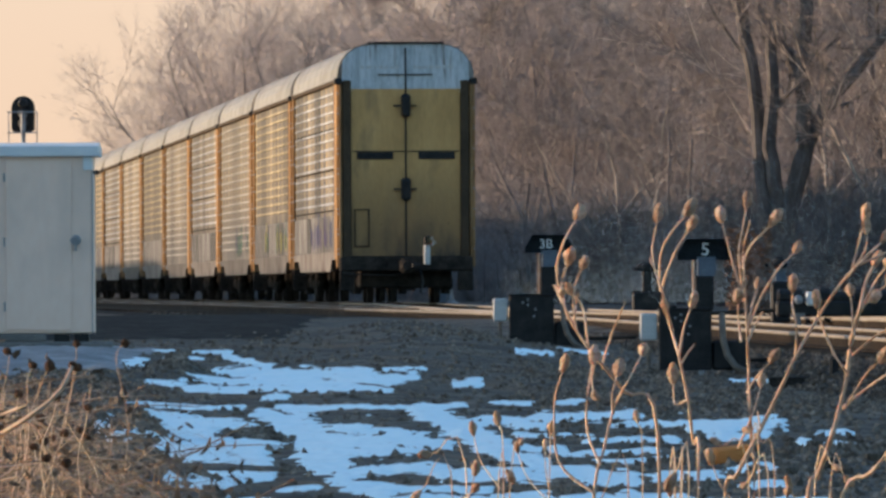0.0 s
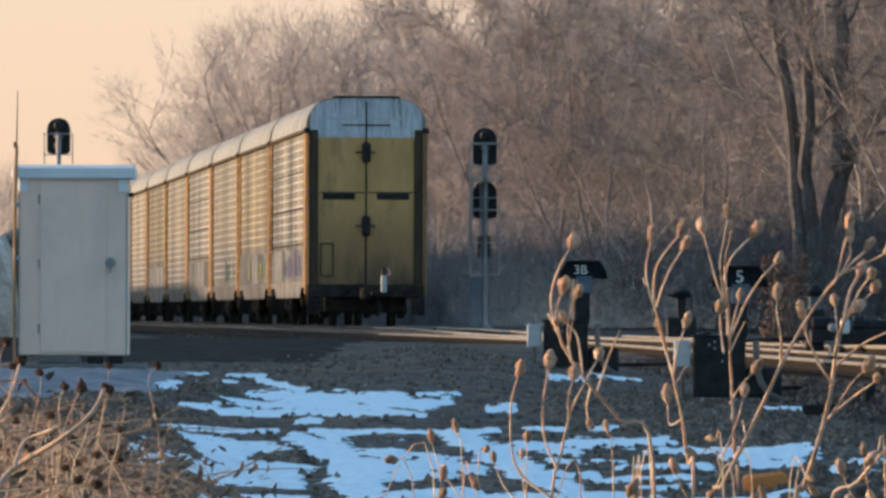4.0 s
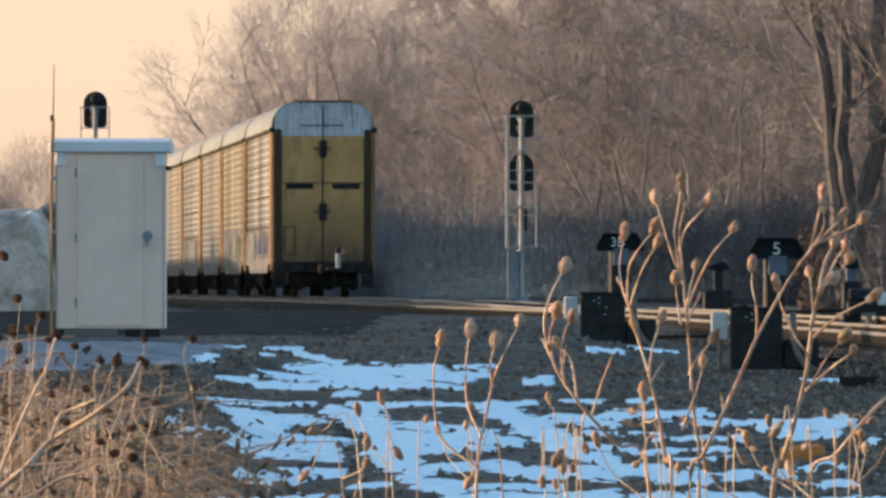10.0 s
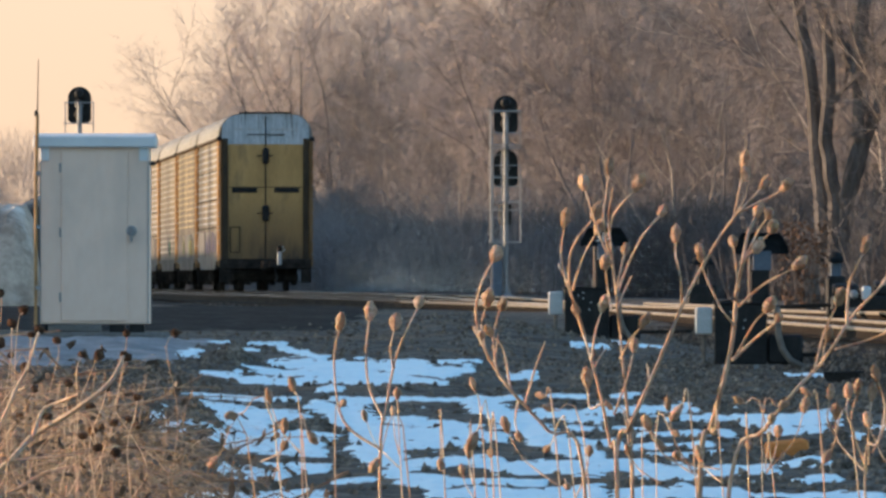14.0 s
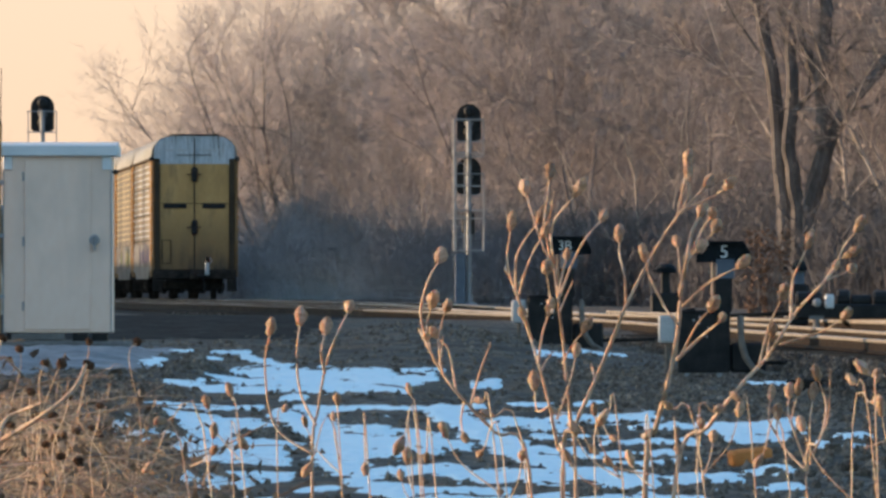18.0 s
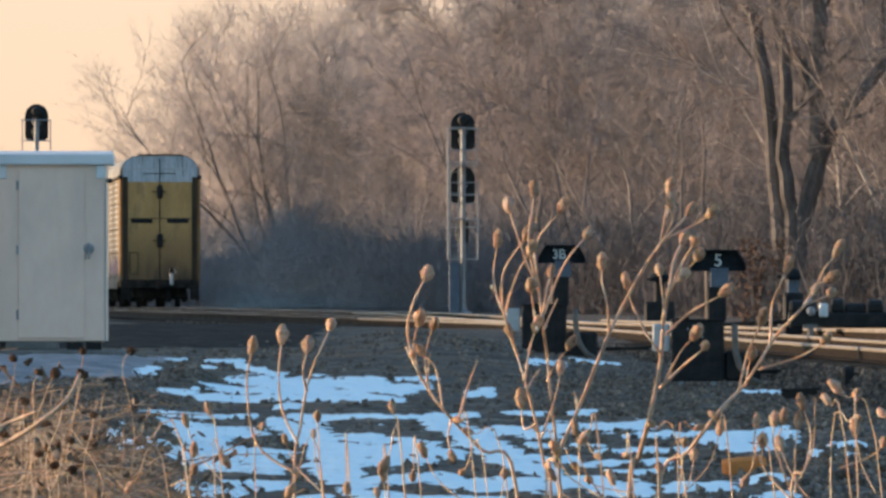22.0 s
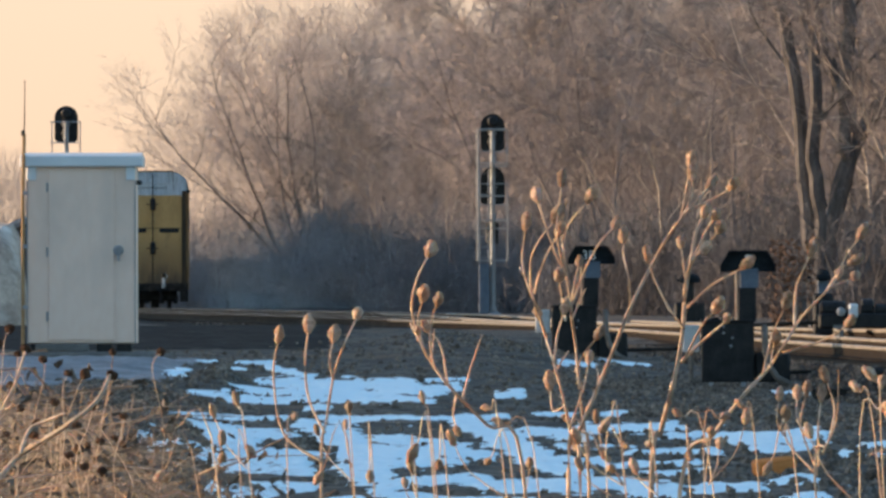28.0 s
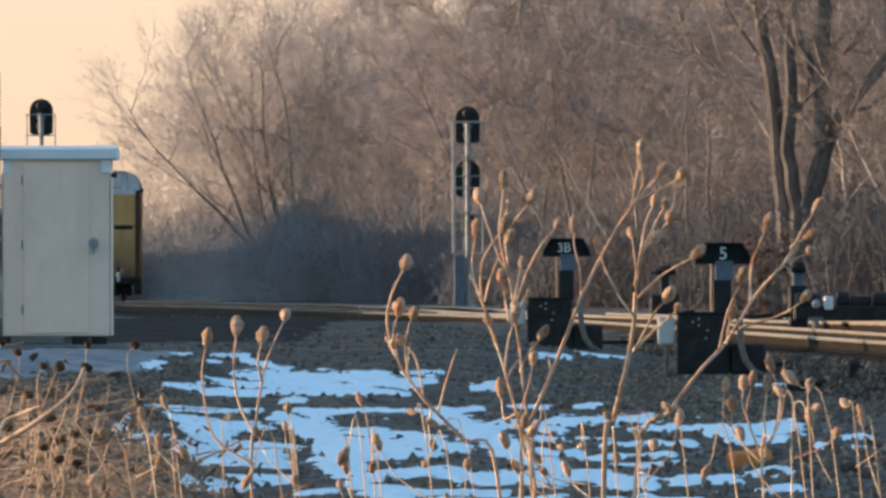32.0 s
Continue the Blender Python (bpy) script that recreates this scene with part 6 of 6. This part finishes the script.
seen_weed(1150, [
    ([(1150, 2600), (1155, 1500), (1185, 890), (1245, 795), (1300, 722), (1340, 682), (1365, 642), (1400, 592), (1440, 546), (1464, 518)], 0.0019, 1),
    ([(1390, 605), (1393, 540), (1404, 506), (1416, 482)], 0.0013, 1),
    ([(1448, 540), (1472, 502), (1483, 496)], 0.0011, 1),
    ([(1452, 535), (1486, 522), (1494, 520)], 0.0010, 1),
    ([(1370, 652), (1440, 630), (1480, 607)], 0.0011, 1),
    ([(1332, 690), (1350, 622), (1370, 572)], 0.0012, 1),
    ([(1345, 678), (1352, 645), (1356, 634)], 0.0010, 1),
    ([(1464, 518), (1480, 480), (1500, 452)], 0.0010, 1)], "tall leaning dry weed with clustered tan seed heads", 1.0, 4, gusts="C", **TALL)
seen_weed(1470, [
    ([(1470, 2600), (1466, 1500), (1420, 900), (1440, 830), (1455, 770), (1442, 724)], 0.0012, 1),
    ([(1428, 870), (1425, 800), (1428, 758)], 0.0010, 1),
    ([(1432, 850), (1458, 790), (1460, 700)], 0.0010, 0),
    ([(1425, 880), (1395, 800), (1403, 748)], 0.0010, 1),
    ([(1424, 885), (1372, 830), (1366, 790)], 0.0010, 1),
    ([(1400, 815), (1385, 780), (1389, 752)], 0.0010, 1),
    ([(1366, 815), (1352, 790), (1356, 755)], 0.0010, 1)], "low bunched dry weed with tan seed heads", 1.1, 7, **TALL)
seen_weed(560, [
    ([(560, 2600), (556, 1500), (540, 890), (552, 770), (566, 690), (585, 640), (604, 598)], 0.0014, 1),
    ([(563, 705), (558, 670), (562, 638)], 0.0011, 1),
    ([(548, 800), (520, 745), (514, 680), (519, 622)], 0.0011, 1),
    ([(544, 850), (475, 800), (456, 700), (466, 640)], 0.0011, 1)], "slender dry weed with four tan seed heads", 1.4, 8, gusts="A", away=7.4, **TALL)
# plants that stand farther to the side and lean in as the wind turns
seen_weed(1700, [
    ([(1700, 2600), (1690, 1500), (1650, 880), (1700, 740), (1790, 610), (1860, 520)], 0.0017, 1),
    ([(1700, 740), (1735, 640), (1745, 560)], 0.0012, 1),
    ([(1790, 610), (1830, 570), (1880, 545)], 0.0012, 1),
    ([(1740, 680), (1790, 620), (1800, 500)], 0.0012, 1)], "leaning dry weed with tan seed heads", 1.0, 9, **TALL)

# low weeds whose heads stand in the lower part of the view
rnd = random.Random(9)
for i in range(31):
    px = 275 + i * 45 + rnd.uniform(-22, 22)
    top = rnd.uniform(745, 872) - (35 if px > 1400 else 0)
    y = 7.3 + rnd.uniform(-0.7, 1.2)
    k = y / 24947.0
    rx = (px - 36 - 784) * k + 0.04
    dx = rnd.uniform(-0.02, 0.02)
    base = [(0, -1.65), (dx * 0.4, -0.6), (dx - 0.03, (513 - 900) * k), (dx - 0.04 + rnd.uniform(-0.012, 0.02), (513 + 42 - top) * k)]
    st = [(base, 0.0008, 1)]
    for j in range(rnd.randrange(0, 3)):
        u = rnd.uniform(0.0, 0.5)
        b0 = (base[2][0] + (base[3][0] - base[2][0]) * u, base[2][1] + (base[3][1] - base[2][1]) * u)
        e = (b0[0] + rnd.uniform(-0.025, 0.025), (513 + 42 - top) * k - rnd.uniform(0.002, 0.022))
        st.append(([b0, (b0[0] + (e[0] - b0[0]) * 0.7, b0[1] + (e[1] - b0[1]) * 0.5), e], 0.0006, 1))
    weed(rx, y, st, "short dry weed with pinkish tan seed heads", 1.3 + rnd.uniform(-0.15, 0.2), 100 + i, head=0.74, gusts="A")

# ---- the tangle beside the cabinet: a thick arching branch, curled leaves, button heads, dead grass ----
seen_weed(-230, [
    ([(-230, 2100), (-220, 1300), (-180, 930), (-133, 873), (-78, 827), (-40, 785), (36, 738), (95, 690), (118, 645)], 0.0042, 1),
    ([(-40, 785), (-25, 742), (6, 725), (40, 712)], 0.0026, 0),
    ([(-78, 827), (-10, 822), (60, 815)], 0.0012, 0),
    ([(36, 738), (60, 760), (70, 800)], 0.0010, 1)], "thick arching dry branch with a forked tip", 0.03, 51, away=10.8, button=True, group="tangled weeds")
seen_weed(-150, [
    ([(-150, 2100), (-148, 1300), (-140, 900), (-133, 856), (-108, 789), (-70, 704), (-49, 662), (-32, 603)], 0.0030, 1),
    ([(-108, 789), (-112, 700), (-106, 600)], 0.0011, 1),
    ([(-70, 704), (-50, 690), (-44, 610)], 0.0010, 1)], "upright golden dry stalk with small heads", 0.03, 52, away=10.8, button=True, group="tangled weeds")
seen_weed(-200, [
    ([(-200, 2100), (-190, 1300), (-170, 930), (-120, 905), (-70, 880), (-20, 850), (30, 838)], 0.0028, 0),
    ([(-120, 905), (-60, 900), (-10, 905)], 0.0012, 0)], "arching pale dry stalk", 0.03, 53, away=10.9, button=True, group="tangled weeds")
BUTTONS = [(-78, 582), (2, 613), (44, 640), (74, 640), (124, 600), (124, 646), (208, 600), (88, 698), (-13, 750), (143, 715), (48, 784), (65, 773), (2, 799), (-60, 660), (-100, 620), (-120, 700), (100, 760), (20, 690), (-40, 700), (60, 735), (-150, 470), (-128, 455), (-160, 540), (-100, 530), (-60, 560), (-190, 500), (-135, 600), (-170, 610), (-80, 640), (-200, 570), (-110, 580)]
for i, (bx, by) in enumerate(BUTTONS):
    root_x = bx - rnd.uniform(10, 60)
    seen_weed(root_x, [([(root_x, 2100), (root_x + 2, 1300), (root_x + 4, 920), (root_x + rnd.uniform(-10, 30), (by + 900) / 2), (bx + rnd.uniform(-14, 4), by + 34), (bx, by + 6)], 0.0008, 1),
                       ([(root_x + 4, 900), (root_x + rnd.uniform(-30, 40), 840), (root_x + rnd.uniform(-50, 80), 780 + rnd.uniform(-60, 40))], 0.0007, rnd.random() < 0.5)],
              "thin dry weed with a dark button head", 0.05, 60 + i, away=11.0 + rnd.uniform(0, 2), button=True, head=1.15, group="tangled weeds")


def tangle_mesh(seed, shoots, wide, top):
    """Broken, arching stalks that cross each other, and curled dead leaves on them."""
    rg = np.random.default_rng(seed)
    lb, lv = Limbs(), Limbs()
    for i in range(shoots):
        x, y = rg.uniform(-wide, wide), rg.normal() * 0.35
        h = top * rg.uniform(0.86, 1.0)
        side = rg.choice((-1, 1))
        over = rg.uniform(0.03, 0.17) * side
        drop = rg.uniform(0.0, 0.09)
        pts = np.array([(x, y, 0), (x + over * 0.1, y, h * 0.8), (x + over * 0.35, y, h - 0.02), (x + over * 0.75, y + rg.normal() * 0.02, h - drop * 0.3 + rg.normal() * 0.008), (x + over * 1.3, y + rg.normal() * 0.03, h - drop)])
        r = rg.uniform(0.0003, 0.0009)
        lb.bar(pts, [r * 1.3, r * 1.2, r, r * 0.8, r * 0.4], 3)
        # a broken stalk lying across the others
        q = np.array((x + rg.normal() * 0.05, y, h - abs(rg.normal()) * 0.07 - 0.01))
        d = unit(np.array((rg.choice((-1, 1)), rg.normal() * 0.5, rg.normal() * 0.38))) * rg.uniform(0.02, 0.085)
        sag = np.array((0, 0, rg.uniform(-0.3, 0.5) * np.linalg.norm(d)))
        r = rg.uniform(0.0004, 0.0013)
        lb.bar(np.array([q - d, q - d * 0.4 + sag * 0.7, q + d * 0.2 + sag, q + d * 0.7 + sag * 0.4, q + d - sag * 0.4]), [r, r * 1.1, r, r * 0.8, r * 0.4], 3)
        for k in range(2):
            q = pts[2] + (pts[4] - pts[2]) * rg.uniform(-0.4, 1.0) + rg.normal(size=3) * (0.012, 0.02, 0.015)
            # a leaf: a short strip bent twice
            d = unit(rg.normal(size=3)) * rg.uniform(0.003, 0.009)
            e = unit(np.cross(d, rg.normal(size=3))) * rg.uniform(0.0012, 0.0032)
            up = unit(np.cross(d, e)) * np.linalg.norm(d) * rg.uniform(0.3, 0.8)
            strip = [q - d - e * 0.4, q - d + e * 0.4, q - d * 0.2 + up - e, q - d * 0.2 + up + e, q + d * 0.7 + up * 0.4 - e * 0.8, q + d * 0.7 + up * 0.4 + e * 0.8, q + d - up * 0.3]
            lv.v.append(np.array(strip))
            o = lv.n
            lv.f.extend([[o, o + 1, o + 3, o + 2], [o + 2, o + 3, o + 5, o + 4], [o + 4, o + 5, o + 6]])
            lv.n += 7
    return lb.mesh("stalks", M_GRASS), lv.mesh("dead_leaves", M_LEAF)


TANGLES = [tangle_mesh(s, 190, 0.08, 1.45) for s in (1, 2, 3)]
for i in range(24):
    px = -230 + i * 15.0
    y = rnd.uniform(11.5, 15)
    k = y / 24947.0
    top = 600 + max(0, px + 130) * 0.95 + rnd.uniform(-25, 130)
    g = ground_z(0, y)
    size = (EYE.z + (513 - top) * k - g) / 1.45
    root = thing("withered_bush", pose((px - 784) * k, y, g - 0.01, 0, 0, rnd.choice((0, 180))), "withered brown tangle of broken stalks and curled leaves", "weeds", "tangled weeds")
    root.scale = (size, size, size)
    tagged(part("stalk_tangle", TANGLES[i % 3][0], None, root, "brown broken stalks"), kind="stuff")
    tagged(part("dead_leaves", TANGLES[i % 3][1], None, root, "curled dead leaves"), kind="stuff")


def litter():
    """Dead leaves and stalks strewn over the heaps beside the lane."""
    rg = np.random.default_rng(71)
    lv = Limbs()
    for i in range(1500):
        x, y = rg.uniform(-5.2, -2.75 + 0.2 * rg.normal()), rg.uniform(98, 150)
        q = np.array((x, y, ground_z(x, y) + 0.02 + abs(rg.normal()) * 0.05))
        d = unit(rg.normal(size=3) * (1, 1, 0.6)) * rg.uniform(0.012, 0.04)
        e = unit(np.cross(d, rg.normal(size=3))) * rg.uniform(0.006, 0.02)
        up = unit(np.cross(d, e)) * np.linalg.norm(d) * 0.5
        lv.v.append(np.array([q - d - e * 0.5, q - d + e * 0.5, q + up - e, q + up + e, q + d]))
        o = lv.n
        lv.f.extend([[o, o + 1, o + 3, o + 2], [o + 2, o + 3, o + 4]])
        lv.n += 5
    return lv.mesh("leaf_litter", M_LEAF)


solid("leaf_litter", litter(), None, "brown dead leaves strewn over the heaps beside the lane", "leaves", kind="stuff")
# a black bag half hidden in the tangle
bag = Build().lathe([(0.03, 0), (0.12, 0.01), (0.165, 0.07), (0.155, 0.15), (0.1, 0.215), (0.04, 0.235)], 14)
bag.v = [(x * (1 + 0.12 * noise.noise((x * 9, y * 9, z * 9))), y, z * (1 + 0.1 * noise.noise((x * 7, y * 5, 1)))) for x, y, z in bag.v]
solid("black_bag", bag, [M_BLACK], "crumpled black bag lying on the ground", "bag", m=pose(-3.02, 117.2, ground_z(-3.02, 117.2) - 0.01), smooth=True)


# ---- what moves ----
TRAIN = [(0, 316.0), (4, 359.0), (9, 409.8), (13, 450.5), (17.5, 495.5), (21, 529.8), (25, 569.5), (28, 599.8), (32, 638.0)]
# gusts: seconds, sideways and upwards shift in metres of the tall weeds' tops
GUST_A = [(0, 0.1253, -0.0122), (1, 0.1441, -0.0151), (2, 0.1253, -0.0085), (3, 0.0996, -0.0026), (4, 0.0951, -0.0044), (7, 0.0656, -0.0031), (8, 0.0599, 0.0004), (9, 0.0059, 0.0076), (10, 0.0483, -0.0055), (11, 0.0351, 0.0024), (12, 0.0619, -0.0008), (13, 0.0435, -0.0015), (14, 0.0168, 0.0000), (15, 0.0362, 0.0023), (18, 0.0044, 0.0020), (19, -0.0133, 0.0016), (20, -0.0208, -0.0019), (21, 0.0270, -0.0016), (22, -0.0013, -0.0031), (23, -0.0084, -0.0004), (24, 0.0000, -0.0000), (25, 0.0247, 0.0028), (28, -0.0022, 0.0034), (29, -0.0280, -0.0006), (30, -0.0372, -0.0011), (31, -0.0330, -0.0001), (32, -0.0208, -0.0011)]
GUST_B = [(0, 0.1148, -0.0218), (1, 0.1441, -0.0151), (2, 0.1253, -0.0085), (3, 0.0971, -0.0097), (4, 0.0861, -0.0133), (7, 0.0599, -0.0124), (8, 0.0544, -0.0076), (9, 0.0017, 0.0092), (10, 0.0505, -0.0154), (11, 0.0374, -0.0002), (12, 0.0597, -0.0078), (13, 0.0397, -0.0063), (14, 0.0158, -0.0022), (15, 0.0336, 0.0036), (18, 0.0047, 0.0026), (19, -0.0095, 0.0067), (20, -0.0336, 0.0039), (21, 0.0228, -0.0096), (22, -0.0019, -0.0088), (23, -0.0084, -0.0027), (24, 0.0000, -0.0000), (25, 0.0241, 0.0012), (28, -0.0067, 0.0070), (29, -0.0280, 0.0103), (30, -0.0378, 0.0079), (31, -0.0330, 0.0092), (32, -0.0208, 0.0085)]
GUST_C = [(0, 0.1148, -0.0218), (1, 0.1441, -0.0151), (2, 0.1253, -0.0085), (3, 0.0971, -0.0097), (4, 0.0861, -0.0133), (7, 0.0599, -0.0124), (8, 0.0544, -0.0076), (9, 0.0017, 0.0092), (10, 0.0505, -0.0154), (11, 0.0374, -0.0002), (12, 0.0597, -0.0078), (13, 0.0397, -0.0063), (14, 0.0155, -0.0064), (15, 0.0313, -0.0009), (18, 0.0044, 0.0004), (19, -0.0047, 0.0058), (20, -0.0307, 0.0068), (21, 0.0190, -0.0135), (22, -0.0042, -0.0091), (23, -0.0081, -0.0017), (24, 0.0000, -0.0000), (25, 0.0247, -0.0020), (28, -0.0076, 0.0006), (29, -0.0242, 0.0109), (30, -0.0378, 0.0105), (31, -0.0301, 0.0086), (32, -0.0189, 0.0098)]
GUST_H = [(0, 0.0939, 0.0250), (1, 0.0998, 0.0379), (2, 0.1003, 0.0184), (3, 0.0836, 0.0240), (4, 0.0704, 0.0232), (7, 0.0487, 0.0078), (8, 0.0394, 0.0136), (9, 0.0044, 0.0076), (10, 0.0447, -0.0064), (11, 0.0351, 0.0072), (12, 0.0523, 0.0101), (13, 0.0323, 0.0049), (14, 0.0139, -0.0022), (15, 0.0272, 0.0023), (18, 0.0033, 0.0020), (19, -0.0050, 0.0016), (20, -0.0270, -0.0019), (21, 0.0203, -0.0016), (22, -0.0010, -0.0031), (23, -0.0063, -0.0004), (24, 0.0000, -0.0000), (25, 0.0185, 0.0028), (28, -0.0160, 0.0120), (29, -0.0240, 0.0030), (30, -0.0360, 0.0005), (31, -0.0310, 0.0005), (32, -0.0160, 0.0000)]
GUST_M = [(a[0], 0.78 * a[1], (a[2] + h[2]) / 2) for a, h in zip(GUST_A, GUST_H)]
GUSTS = {"M": GUST_M, "H": GUST_H, "A": GUST_A, "B": GUST_B, "C": GUST_C}


FLASHES = (1.24, 2.74, 4.25, 5.75, 7.25, 8.75, 10.26, 11.82, 13.34, 14.86, 16.36, 17.85, 19.35, 20.85, 22.35, 23.85, 25.46, 26.96, 28.46, 29.96, 31.46)
SWEEP = ((-0.16, 180), (-0.12, 100), (-0.08, 20), (-0.04, 0), (0.04, 0), (0.08, -20), (0.12, -100), (0.16, -180))


def motions():
    for car, i in CARS:
        rows = []
        for t, s in TRAIN:
            s += i * (CAR_LENGTH + CAR_GAP)
            rows.append((t, MAIN @ pose(0, s, RAIL_Z + 0.003)))
        walk(car, rows)
    walk(dust, [(t, MAIN @ pose(0, s, RAIL_Z + 0.003)) for t, s in TRAIN])
    walk(marker, [(t, MAIN @ pose(0, s, RAIL_Z + 0.003)) for t, s in TRAIN])
    rows = [(0, pose(0.43, -0.84, 1.33, 0, 0, 180))]
    for t in FLASHES:
        for dt, a in SWEEP:
            rows.append((t + dt, pose(0.43, -0.84, 1.33, 0, 0, a)))
    walk(beacon, rows + [(32, pose(0.43, -0.84, 1.33, 0, 0, 180))])
    for root, gain, gusts, seed in PLANTS:
        home = root.matrix_basis.copy()
        rnd_m = random.Random(seed)
        rows = []
        for t, dx, dz in GUSTS[gusts]:
            extra = rnd_m.uniform(-0.002, 0.002) * min(1.0, gain) if gain > 1.0 else 0.0
            lean = math.degrees(math.atan((dx * gain + extra) / 1.75))
            rows.append((t, home @ pose(0, 0, dz * min(gain, 1.0), 0, lean, 0)))
        walk(root, rows)


motions()
